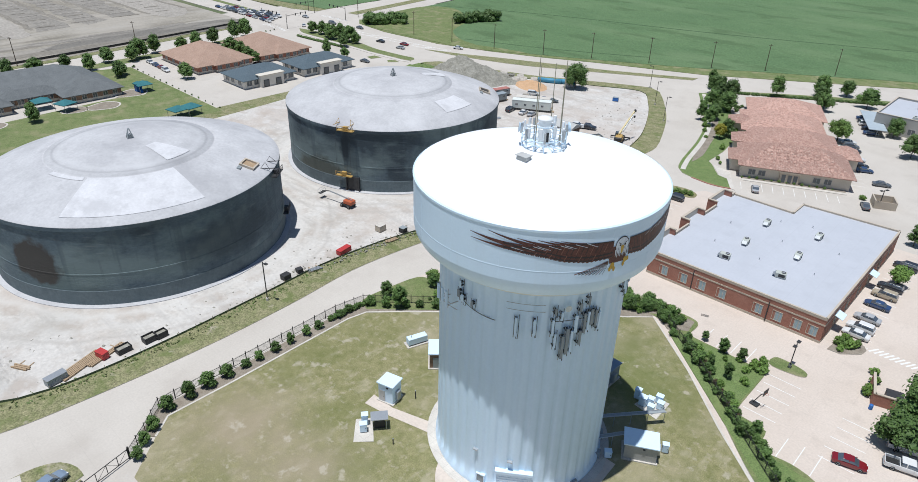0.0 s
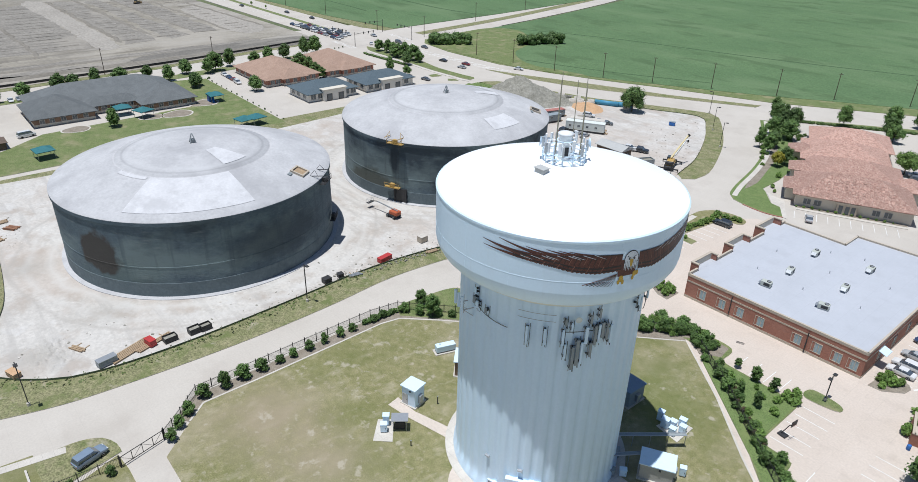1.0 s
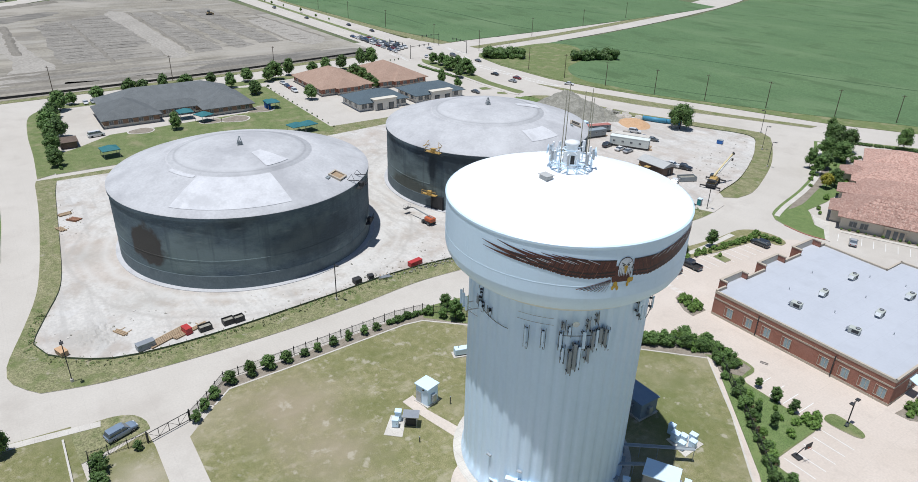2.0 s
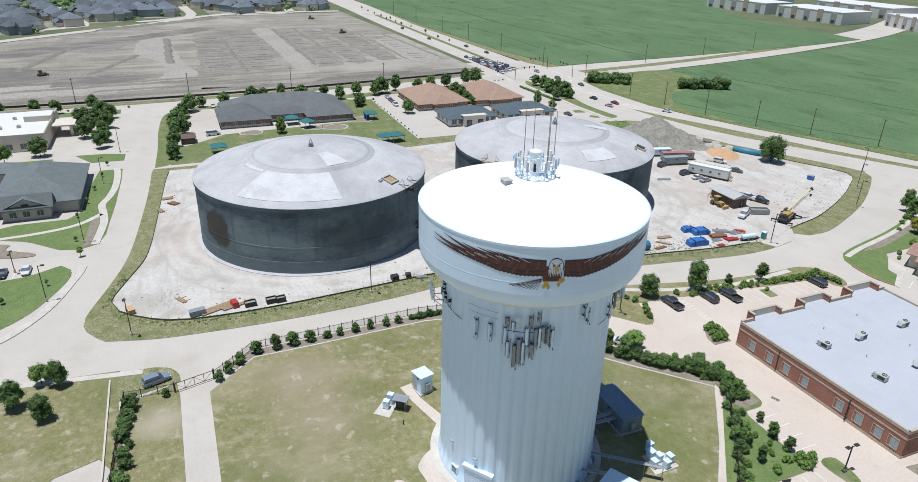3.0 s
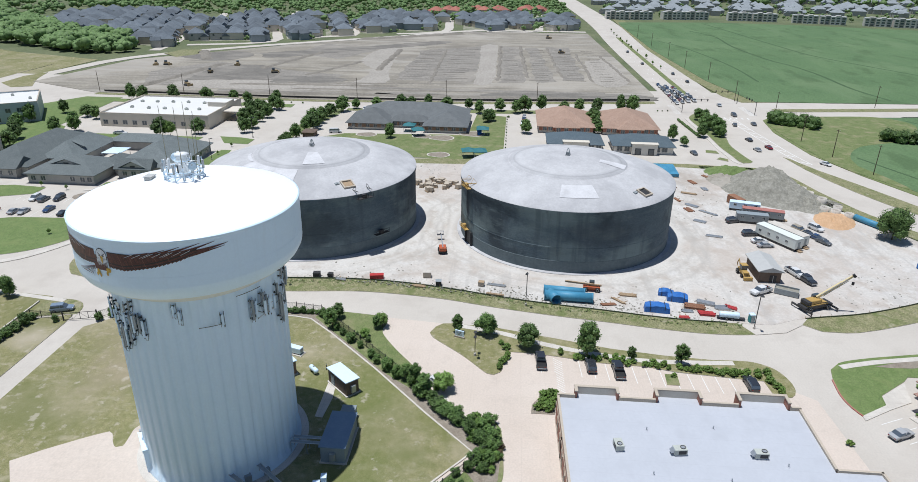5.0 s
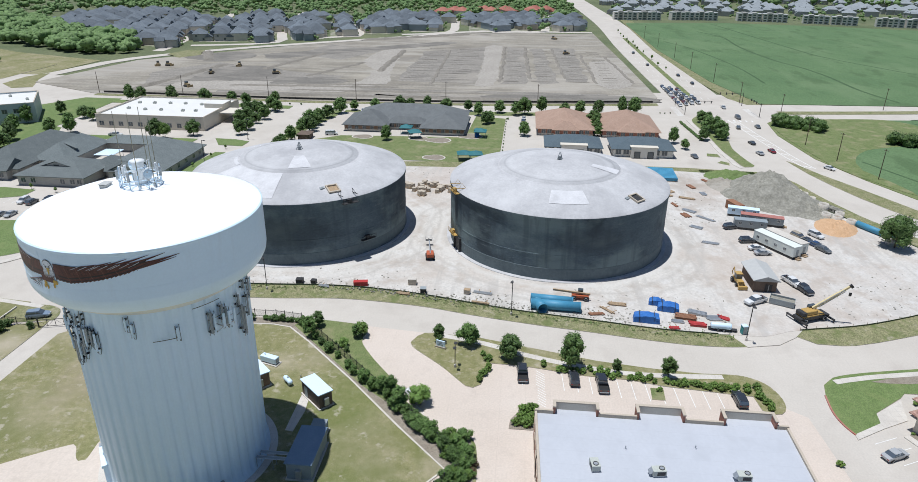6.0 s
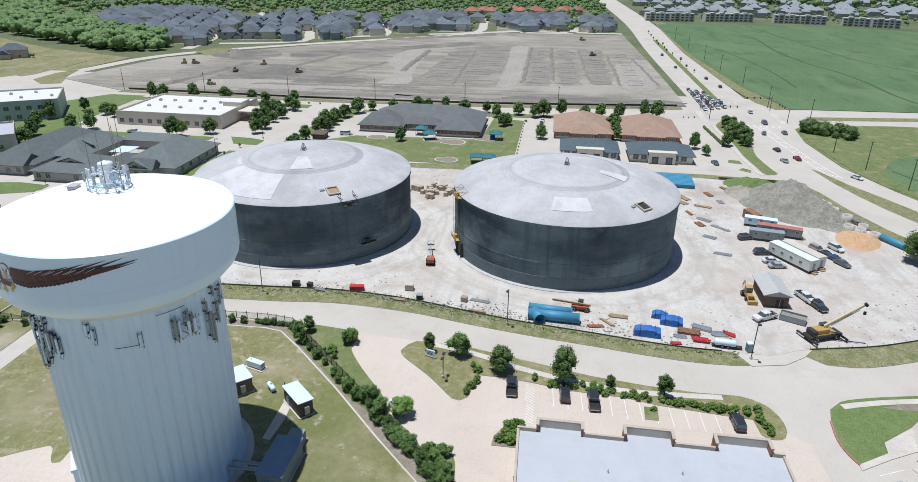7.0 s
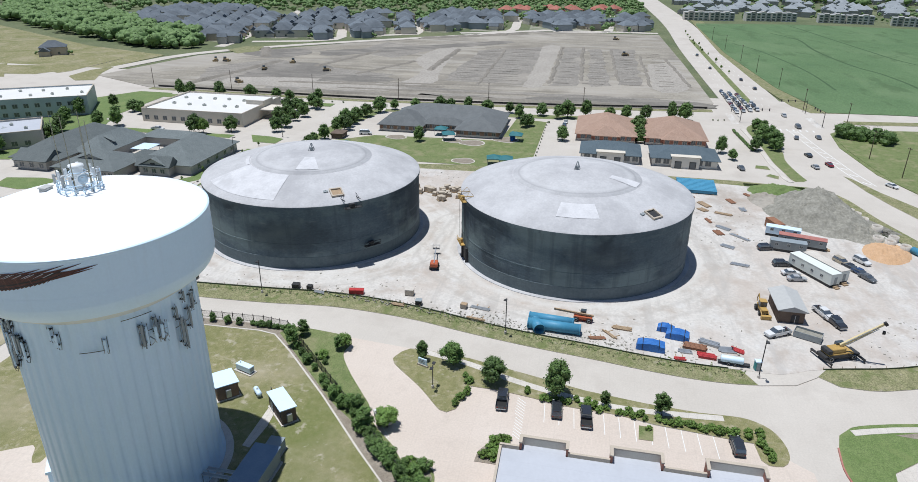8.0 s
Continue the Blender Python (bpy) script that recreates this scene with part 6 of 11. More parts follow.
def cable_bridge(pts):
    b = thing("cable_bridge", "galvanised cable bridge on posts to the tower", "cable bridge", at(*pts[0], 0.2), "cable bridges")
    p0, p1 = Vector(pts[0]), Vector(pts[1])
    d = (p1 - p0)
    n = max(2, int(d.length / 2.5))
    u = d.normalized()
    s = Vector((-u.y, u.x))
    g = Geo()
    for k in (-0.3, 0.3):
        g.tube([(s.x * k, s.y * k, 2.4), (d.x + s.x * k, d.y + s.y * k, 2.4)], 0.06, 6)
    part("railing", g, GALV, b)
    g = Geo()
    m = Matrix(((u.x, s.x, 0, 0), (u.y, s.y, 0, 0), (0, 0, 1, 0), (0, 0, 0, 1)))
    g.box(0, -0.28, 2.3, d.length, 0.28, 2.36, 0, m)
    part("cable_tray", g, STEEL_GREY, b)
    for k in range(n + 1):
        part("post", Geo().cyl(d.x * k / n, d.y * k / n, 0, 2.35, 0.06, None, 8), GALV, b)
    return b


cable_bridge([(-35.6, 70.0), (-28.9, 78.4)])
cable_bridge([(-42.4, 73.4), (-42.4, 78.4)])
cable_bridge([(-41.2, 73.2), (-41.2, 78.4)])
cable_bridge([(-33.2, 66.5), (-30.6, 70.4)])
for x, y, h in ((-59.6, 54.9, 1.5), (-54.8, 46.0, 1.0), (-64.6, 72.8, 1.2)):
    bo = thing("bollard_post", "slim dark post at the edge of the apron", "post", at(x, y, 0.2))
    part("pipe", Geo().cyl(0, 0, 0, h, 0.09, None, 10), DARK_METAL, bo)
    part("cap", Geo().turned([(0.1, h), (0.1, h + 0.08), (0.02, h + 0.12)], 10), GALV, bo)

# picket fence in bays
fence = thing("metal_fence", "black metal picket fence round the tower compound", "fence", at(0, 0))


rail_mesh = Geo().box(0, -0.02, 0, 2.4, 0.02, 0.06).mesh("fence_rail", DARK_METAL)
post_mesh = Geo().box(-0.05, -0.05, 0, 0.05, 0.05, 1.95).box(-0.07, -0.07, 1.95, 0.07, 0.07, 2.0).mesh("fence_post", DARK_METAL)
PICKETS = Geo()


def run_fence(pts, parent):
    for (xa, ya), (xb, yb) in zip(pts, pts[1:]):
        d = Vector((xb - xa, yb - ya))
        n = max(1, round(d.length / 2.4))
        ang = math.atan2(d.y, d.x)
        for k in range(n):
            m = Matrix.Translation((xa + d.x * k / n, ya + d.y * k / n, 0.12)) @ Matrix.Rotation(ang, 4, "Z")
            part("post", post_mesh, None, parent, "", m)
            for z in (0.2, 1.6):
                part("rail", rail_mesh, None, parent, "", m @ Matrix.Translation((0, 0, z)) @ Matrix.Scale(d.length / n / 2.4, 4, (1, 0, 0)))
            for j in range(14):
                x = d.length / n * (j + 0.5) / 14
                PICKETS.box(x - 0.014, -0.014, 0.1, x + 0.014, 0.014, 1.8, 0, m)
    part("post", post_mesh, None, parent, "", Matrix.Translation((*pts[-1], 0.12)))


run_fence([(-78.9, 17.8), (-82.2, 21.6), (-86.0, 25.4), (-86.3, 36), (-86.8, 48), (-87.2, 60), (-86.4, 66), (-66.6, 85.4), (-45.2, 105.6), (-32, 95.5), (-12, 78.5), (6, 63)], fence)
run_fence([(-77.4, 11.2), (-78.0, 3.2), (-60, 2.2), (-40, 0.9), (-25, 0.4)], fence)
tagged(part("picket_work", PICKETS, DARK_METAL, fence), kind="stuff")
gate = thing("slide_gate", "dark metal sliding gate across the driveway, closed", "gate", at(0, 0))
ga, gb = Vector((-77.2, 11.4, 0.15)), Vector((-78.9, 17.8, 0.15))
d = gb - ga
ang = math.atan2(d.y, d.x)
m = Matrix.Translation(ga) @ Matrix.Rotation(ang, 4, "Z")
for z in (0.15, 1.75):
    part("rail", Geo().box(0, -0.04, z, d.length, 0.04, z + 0.09), DARK_METAL, gate, "", m)
for k in range(5):
    x = d.length * k / 4
    part("upright", Geo().box(x - 0.04, -0.04, 0.2, x + 0.04, 0.04, 1.8), DARK_METAL, gate, "", m)
for k in range(4):
    x0, x1 = d.length * k / 4, d.length * (k + 1) / 4
    part("brace", Geo().tube([(x0, 0, 0.2), (x1, 0, 1.75)] if k % 2 else [(x0, 0, 1.75), (x1, 0, 0.2)], 0.03, 5), DARK_METAL, gate, "", m)
for x in (-0.15, d.length + 0.15):
    part("gate_post", Geo().box(x - 0.09, -0.09, 0, x + 0.09, 0.09, 2.2), DARK_METAL, gate, "", m)
setting("garden_wall", Geo().prism(band([(-84.6, 0.6), (-60, 0.7), (-40, 0.2), (-20, -0.4)], -0.14, 0.14), 0, 0.45), WALK, "low pale concrete edging wall", "wall")


# ---- lamp posts ----
def lamp_post(h, twin=False):
    p = thing("street_lamp", "dark square lamp post with flat head", "street lamp", None, "lamp posts")
    part("pole", Geo().box(-0.075, -0.075, 0.5, 0.075, 0.075, h), DARK_METAL, p)
    part("footing", Geo().cyl(0, 0, 0, 0.6, 0.28, 0.26, 14), WALK, p)
    arm = part("arm", Geo().box(-0.05, -0.05, h - 0.2, 0.8, 0.05, h - 0.1), DARK_METAL, p)
    hd = part("lamp_head", Geo().box(0.5, -0.3, h - 0.14, 1.3, 0.3, h + 0.04, 0, None, 0.03), DARK_METAL, p)
    part("lens", Geo().box(0.6, -0.22, h - 0.17, 1.2, 0.22, h - 0.14), LAMP_CLEAR, hd)
    if twin:
        part("arm", Geo().box(-0.8, -0.05, h - 0.2, 0.05, 0.05, h - 0.1), DARK_METAL, p)
        hd = part("lamp_head", Geo().box(-1.3, -0.3, h - 0.14, -0.5, 0.3, h + 0.04, 0, None, 0.03), DARK_METAL, p)
        part("lens", Geo().box(-1.2, -0.22, h - 0.17, -0.6, 0.22, h - 0.14), LAMP_CLEAR, hd)
    return p


spread(lamp_post(8.6), [at(x, y, 0.1, rz) for x, y, rz in ((-99.6, 3.8, 0), (-99.8, 53.2, 10), (-94.4, 111.7, -10), (-89.0, 161.4, 0), (-100.5, 208, 20), (-112, 222.5, 30), (-124.4, 240.6, 200), (-120.5, -13.5, 90), (-150.5, -8.5, 90), (-196, -6.5, 90), (-230, -3, 90))])
spread(lamp_post(5.0, True), [at(x, y, 0.1, rz) for x, y, rz in ((-20.1, 106.4, 90), (-72.5, 101.2, 0), (-28, 188, 60), (-138, -22, 0))])
hp = thing("basketball_hoop", "portable black basketball hoop on the car park", "basketball hoop", at(-20.4, 92.9, 0.02, -8))
part("base", Geo().box(-0.9, -0.55, 0, 0.5, 0.55, 0.28, 0, None, 0.08), DARK_METAL, hp)
part("pole", Geo().tube([(-0.5, 0, 0.2), (0.35, 0, 2.4), (0.9, 0, 3.0)], 0.07, 8), DARK_METAL, hp)
part("backboard", Geo().box(0.9, -0.75, 2.7, 0.96, 0.75, 3.8, 0, None, 0.02), DARK_METAL, hp)
part("rim", Geo().tube([(1.2 + 0.23 * math.cos(a), 0.23 * math.sin(a), 3.0) for a in np.linspace(0, 2 * math.pi, 15)], 0.02, 5), ORANGE, hp)
wb = thing("waste_barrel", "blue plastic waste barrel beside the enclosure", "barrel", at(-6.9, 105.2, 0.02))
part("drum", Geo().turned([(0.28, 0), (0.31, 0.1), (0.31, 0.8), (0.28, 0.9), (0.1, 0.92)], 16), TARP_BLUE, wb)
part("band", Geo().turned([(0.315, 0.42), (0.33, 0.45), (0.315, 0.48)], 16, 0, None, False, False), TARP_BLUE, wb)
dc = thing("drain_cover", "dark iron drain grate in the car park", "drain cover", at(-37.6, 110.3, 0.012, 20))
part("frame", Geo().box(-0.7, -0.35, 0, -0.62, 0.35, 0.02).box(0.62, -0.35, 0, 0.7, 0.35, 0.02).box(-0.62, -0.35, 0, 0.62, -0.28, 0.02).box(-0.62, 0.28, 0, 0.62, 0.35, 0.02), DARK_METAL, dc)
for q in range(7):
    part("bar", Geo().box(-0.56 + 0.17 * q, -0.28, 0, -0.46 + 0.17 * q, 0.28, 0.016), DARK_METAL, dc)
sb = thing("sign_panel", "small white monument sign on the lawn island", "sign", at(-79.0, 97.6, 0.14, 70))
part("panel", Geo().box(-1.0, -0.12, 0.35, 1.0, 0.12, 1.7, 0, None, 0.03), SHADED_WHITE_STEEL, sb)
part("base", Geo().box(-1.2, -0.25, 0, 1.2, 0.25, 0.35), LIMESTONE, sb)
for k in range(3):
    part("text_bar", Geo().box(-0.7, -0.135, 0.7 + 0.3 * k, 0.5, -0.122, 0.8 + 0.3 * k), DARK_METAL, sb)

# painted stall lines and hatching
LINE = {}


def line_mesh(length, w=0.13):
    if (length, w) not in LINE:
        LINE[length, w] = Geo().box(0, -w / 2, 0, length, w / 2, 0.006).mesh("stall_line", PAINT)
    return LINE[length, w]


stalls = tagged(new("stall_markings"), "white painted parking stall lines on concrete", "markings", kind="structure")


def stall(x, y, rz, length=5.4):
    part("stall_line", line_mesh(length), None, stalls, "", at(x, y, 0.013, rz))


for k in range(17):
    y = 109.0 + 2.6 * k
    if 113 < y < 156:
        xk = -74.0 + 0.105 * (y - 109)
        if not 116.2 < y < 119.5:
            stall(xk, y, 3)
for k in range(7):
    part("hatch_line", line_mesh(2.2), None, stalls, "", at(-73.2 + 0.75 * k, 117.0, 0.013, 50))
    part("hatch_line", line_mesh(1.9), None, stalls, "", at(-67.6 + 0.75 * k, 117.3, 0.013, 50))
for k in range(6):
    stall(-64.2 + 3.0 * k, 92.4 + 2.0 * k, 40, 4.4)
for x in (-34.4, -31.7, -29.05, -26.25):
    stall(x, 102.7, 90, 4.7)
for y in (102.0, 99.3, 96.5, 93.8, 91.1):
    stall(-21.7, y, 0, 5.2)
for k in range(16):
    stall(-17.2, 122.0 + 2.65 * k, 0, 5.2)
for y in (99.8, 97.1, 94.3, 91.6, 88.9):
    stall(-9.4, y, 1, 4.9)
for x in (-13.8, -11.35, -8.9):
    stall(x, 84.0, 90, 5.2)
for k in range(11):
    u = Vector((0.906, 0.42))
    stall(-60.5 + u.x * 2.7 * k, 172.4 + u.y * 2.7 * k, 115, 5.0)
for k in range(12):
    stall(-39 - 1.15 * k, 198 + 2.55 * k, 25, 5.0)
for k in range(11):
    stall(-151.5, -50 + 2.7 * k, 0, 4.8)
    stall(-139.5, -51 + 2.9 * k, 0, 4.8)
for k in range(14):
    stall(-292.5 - 0.2 * k, 26 + 2.7 * k, 0, 5)
# lane arrows and crossing bars at the main road crossing
for k in range(9):
    part("crossing_bar", line_mesh(3.2, 0.6), None, stalls, "", at(-296.5, 201 + 2.8 * k, 0.004, 0))
    part("crossing_bar", line_mesh(3.2, 0.6), None, stalls, "", at(-322 + 2.4 * k, 226.5, 0.004, 90))
    part("crossing_bar", line_mesh(3.2, 0.6), None, stalls, "", at(-322 + 2.4 * k, 189.5, 0.004, 90))
for k in range(9):
    part("crossing_bar", line_mesh(2.2, 0.35), None, stalls, "", at(-11.6 + 0.85 * k, 121.4, 0.004, 60))
LADDER = smooth_line([(-294, 214.4), (-270, 216.3), (-252, 218.1), (-234, 219.9), (-218, 222.6)], 3.6)
for a in LADDER[1::2]:
    part("hatch_bar", line_mesh(3.4, 0.55), None, stalls, "", at(a[0] - 1.2, a[1] - 1.2, 0.006, 45))
for off in (-1.75, 1.75):
    part("edge_line", Geo().prism(band(LADDER, off - 0.16, off + 0.16), -0.02, 0.007), PAINT, stalls)
for k in range(11):
    for y in (196.8, 200.4, 211.5, 215.1):
        part("lane_dash", line_mesh(5.0, 0.2), None, stalls, "", at(-345 - 18 * k, y - 0.065 * k, 0.02, 180))


# ---- buildings round the site ----
def hip_building(name, label, m, blocks, wall_mat, roof_mat, eave=3.2, windows=(), category="building", base_mat=None, over=1.0):
    """A low building from rectangular blocks (x0, y0, x1, y1, roof height, gable), each with its wall and roof."""
    b = thing(name, label, category, m)
    for x0, y0, x1, y1, h, gable in blocks:
        w = part("wall", Geo().box(x0, y0, 0, x1, y1, eave), wall_mat, b)
        if base_mat:
            part("base_course", Geo().box(x0 - 0.04, y0 - 0.04, 0, x1 + 0.04, y1 + 0.04, 0.9), base_mat, w)
        part("roof", Geo().hip(x0, y0, x1, y1, eave + 0.1, h, over, 0, None, gable), roof_mat, b)
        if gable:
            if x1 - x0 >= y1 - y0:
                ym = (y0 + y1) / 2
                for x in (x0, x1 - 0.2):
                    part("gable_wall", Geo().add([(x, y0, eave), (x, y1, eave), (x, ym, eave + h * 0.86), (x + 0.2, y0, eave), (x + 0.2, y1, eave), (x + 0.2, ym, eave + h * 0.86)], [(0, 2, 1), (3, 4, 5), (0, 1, 4, 3), (1, 2, 5, 4), (2, 0, 3, 5)]), wall_mat, b)
            else:
                xm = (x0 + x1) / 2
                for y in (y0, y1 - 0.2):
                    part("gable_wall", Geo().add([(x0, y, eave), (x1, y, eave), (xm, y, eave + h * 0.86), (x0, y + 0.2, eave), (x1, y + 0.2, eave), (xm, y + 0.2, eave + h * 0.86)], [(0, 1, 2), (3, 5, 4), (0, 3, 4, 1), (1, 4, 5, 2), (2, 5, 3, 0)]), wall_mat, b)
    for x, y, side, w, h in windows:
        pane_window(b, w, h, facing(x, y, 0.9, side), FRAME, GLASS, 1)
    return b


hip_building("school_building", "long low school with grey shingle hip roofs", at(0, 0, 0.1),
             [(-284, 36, -260, 86, 5.6, False), (-272, 33.5, -250.5, 52.5, 4.6, False), (-272, 68.5, -248.5, 87, 4.6, False), (-262, 52, -256, 69, 2.4, False)],
             BRICK_DARK, SHINGLE_DARK, 2.8,
             [(-250.45, y, "+x", 1.6, 1.5) for y in (36, 39, 42.5, 46, 49.5)] + [(-248.45, y, "+x", 1.6, 1.5) for y in (71, 74.5, 78, 81.5, 84.8)] + [(-255.95, y, "+x", 2.0, 1.8) for y in (54, 57, 60, 63, 66)], "school", STUCCO)
for y0, y1, k in ((119.5, 143.5, 0), (147.8, 171.8, 1)):
    hip_building("brown_roof_office", "office with broad brown shingle hip roof and brick walls", at(0, 0, 0.05), [(-286, y0, -255, y1, 5.4, False), (-262, y0 + 7, -253.5, y0 + 17, 3.0, False)], BRICK, SHINGLE_BROWN, 2.9,
                 [(-253.45, y0 + 7 + d, "+x", 1.8, 1.7) for d in (1.5, 5, 8.5)] + [(-254.95, y0 + d, "+x", 1.8, 1.7) for d in (2.5, 5, 19, 21.5)] + [(x, y0 - 0.05, "-y", 1.8, 1.7) for x in (-282, -276, -270, -264, -259)], "office building", STUCCO)
for y0, y1 in ((122.6, 144.0), (149.0, 172.4)):
    ym = (y0 + y1) / 2
    o = hip_building("blue_roof_office", "cream office with slate blue hip roof", at(0, 0, 0.05), [(-241, y0, -225.5, y1, 3.2, False)], PALE_STUCCO, SHINGLE_BLUE, 3.1,
                     [(-225.45, y0 + d, "+x", 2.2, 2.0) for d in (2.0, 5.0, 17.0, 20.0)] + [(x, y0 - 0.05, "-y", 2.2, 2.0) for x in (-238, -234, -229)], "office building")
    part("porch", Geo().box(-225.5, ym - 5, 0, -223.6, ym + 5, 4.3), PALE_STUCCO, o, "pale stone porch front")
    part("porch_roof", Geo().box(-226.5, ym - 5.4, 4.3, -223.2, ym + 5.4, 4.55), STUCCO, o)
    for y in (ym - 2.6, ym + 2.6):
        dw = part("door_opening", Geo().box(-223.62, y - 1.2, 0, -223.54, y + 1.2, 2.7), DARK_METAL, o)
        part("door_pane", Geo().box(-223.54, y - 1.0, 0.15, -223.5, y + 1.0, 2.5), GLASS, dw)

# clay tile medical building, turned to its street
CLAY = hip_building("clay_tile_building", "long building with staggered terracotta tile hip roofs", at(-62.2, 181.6, 0.1, 25),
                    [(0, 0, 28, 17, 4.6, False), (3, 15, 27, 34, 4.2, False), (1.5, 32, 25, 52, 4.0, False), (4, 50, 27, 68, 3.8, False), (-2.6, 4, 3, 11, 2.0, False), (-1.6, 20, 4, 26, 2.0, False), (-2.2, 38, 4, 44, 2.0, False), (26, 16, 32, 24, 2.2, False)],
                    STUCCO, CLAY_TILE, 3.5, [(x, -0.05, "-y", 1.9, 1.6) for x in (3.0, 5.6, 19.6, 22.4)] + [(27.95 + 0.1, y, "+x", 1.8, 1.6) for y in (4, 8, 12)], "clinic")
part("entrance", Geo().box(10.2, -0.7, 0, 15.2, 0, 2.9).box(9.8, -1.0, 2.9, 15.6, 0, 3.3), LIMESTONE, CLAY, "stone entrance bay")
for x in (11.2, 12.8, 14.2):
    part("door_pane", Geo().box(x - 0.5, -0.74, 0.1, x + 0.5, -0.7, 2.4), GLASS, CLAY)
# clay tiles of the front roof, piece by piece on the nearest slope
tile_mesh = Geo().add([(-0.42, -0.5, 0.02), (-0.2, -0.5, 0.13), (0.2, -0.5, 0.13), (0.42, -0.5, 0.02), (-0.42, 0.5, 0.05), (-0.2, 0.5, 0.16), (0.2, 0.5, 0.16), (0.42, 0.5, 0.05)], [(0, 1, 5, 4), (1, 2, 6, 5), (2, 3, 7, 6), (0, 3, 2, 1)]).mesh("roof_tile", CLAY_TILE)
roof_front = next(c for c in CLAY.children if c.name.startswith("roof"))
sl = math.atan2(4.6, 9.2)
rt = random.Random(3)
for r in range(8):
    for c in range(34):
        y = -0.55 + 1.0 * r
        x = -0.3 + 0.86 * c
        if 0.2 + y + 0.7 < x + 0.7 < 29.4 - 0.2 - y - 0.7 and rt.random() < 0.97:
            part("roof_tile", tile_mesh, None, roof_front, "", Matrix.Translation((x, y, 3.6 + (y + 0.7) * 0.5 + 0.03)) @ Matrix.Rotation(sl * 0.99 + rt.uniform(-0.03, 0.03), 4, "X") @ Matrix.Rotation(rt.uniform(-0.05, 0.05), 4, "Z"))

# grey shingle campus on the west side
CAMPUS = hip_building("grey_campus_building", "sprawling care home with grey hip and gable roofs round a courtyard", at(0, 0, 0.1),
                      [(-182, -57, -163.5, -33.5, 4.2, False), (-212, -80, -170, -61.5, 5.4, False), (-207, -63, -181, -51, 4.8, False), (-207, -32.5, -175, -11.5, 5.6, False), (-186, -38, -176, -30, 2.6, False), (-214, -52, -206, -30, 2.2, False),
                       (-176, -29.5, -171.5, -18, 3.2, True), (-176, -76, -167.5, -64, 3.2, True)],
                      STUCCO_GREY, SHINGLE_GREY, 3.4, [(-163.45, y, "+x", 1.8, 1.7) for y in (-55, -51.5, -41, -37.5, -35)] + [(-167.45, y, "+x", 1.8, 1.7) for y in (-74, -70, -66)] + [(-171.45, y, "+x", 1.8, 1.7) for y in (-27, -23.8, -20.5)] + [(x, -11.45, "+y", 1.8, 1.7) for x in (-180, -186, -192, -198, -203)], "care home")


def dormer(b, xf, yc, w, z0, h, depth):
    """A wide gable set on a roof slope that looks towards +x."""
    g = Geo().add([(xf + 0.4, yc - w / 2 - 0.5, z0 - 0.15), (xf + 0.4, yc, z0 + h + 0.1), (xf - depth, yc, z0 + h + 0.1), (xf - depth * 0.2, yc - w / 2 - 0.5, z0 - 0.15), (xf + 0.4, yc + w / 2 + 0.5, z0 - 0.15), (xf - depth * 0.2, yc + w / 2 + 0.5, z0 - 0.15)], [(0, 1, 2, 3), (1, 4, 5, 2)])
    r = part("dormer_roof", g, SHINGLE_GREY, b)
    part("dormer_front", Geo().add([(xf, yc - w / 2, z0 - 0.4), (xf, yc + w / 2, z0 - 0.4), (xf, yc, z0 + h - 0.15), (xf - 0.15, yc - w / 2, z0 - 0.4), (xf - 0.15, yc + w / 2, z0 - 0.4), (xf - 0.15, yc, z0 + h - 0.15)], [(0, 1, 2), (5, 4, 3), (0, 3, 4, 1), (1, 4, 5, 2), (2, 5, 3, 0)]), STUCCO_GREY, r)
    part("dormer_louvre", Geo().box(xf, yc - 0.9, z0 + 0.1, xf + 0.06, yc + 0.9, z0 + h * 0.4), DARK_METAL, r)


dormer(CAMPUS, -168.0, -45.3, 13, 5.3, 2.0, 5.5)
dormer(CAMPUS, -171.2, -23.7, 11, 3.7, 2.6, 6)
dormer(CAMPUS, -189, -56, 8, 6.0, 1.6, 4)
tent = thing("courtyard_canopy", "white fabric canopy in the care home courtyard", "canopy", at(-196, -44, 0.1))
part("canopy_top", Geo().hip(-4, -3.4, 4, 3.4, 2.6, 0.9, 0.2), SHADED_WHITE_STEEL, tent)
for x in (-3.8, 3.8):
    for y in (-3.2, 3.2):
        part("post", Geo().cyl(x, y, 0, 2.6, 0.08, None, 8), GALV, tent)


OFFICE_D = 46
PANEL_BLUE = mat("pale_blue_panels", (0.42, 0.48, 0.52), (0.36, 0.42, 0.46), rough=0.5, s=0.3, fine=4, grain=0.06)


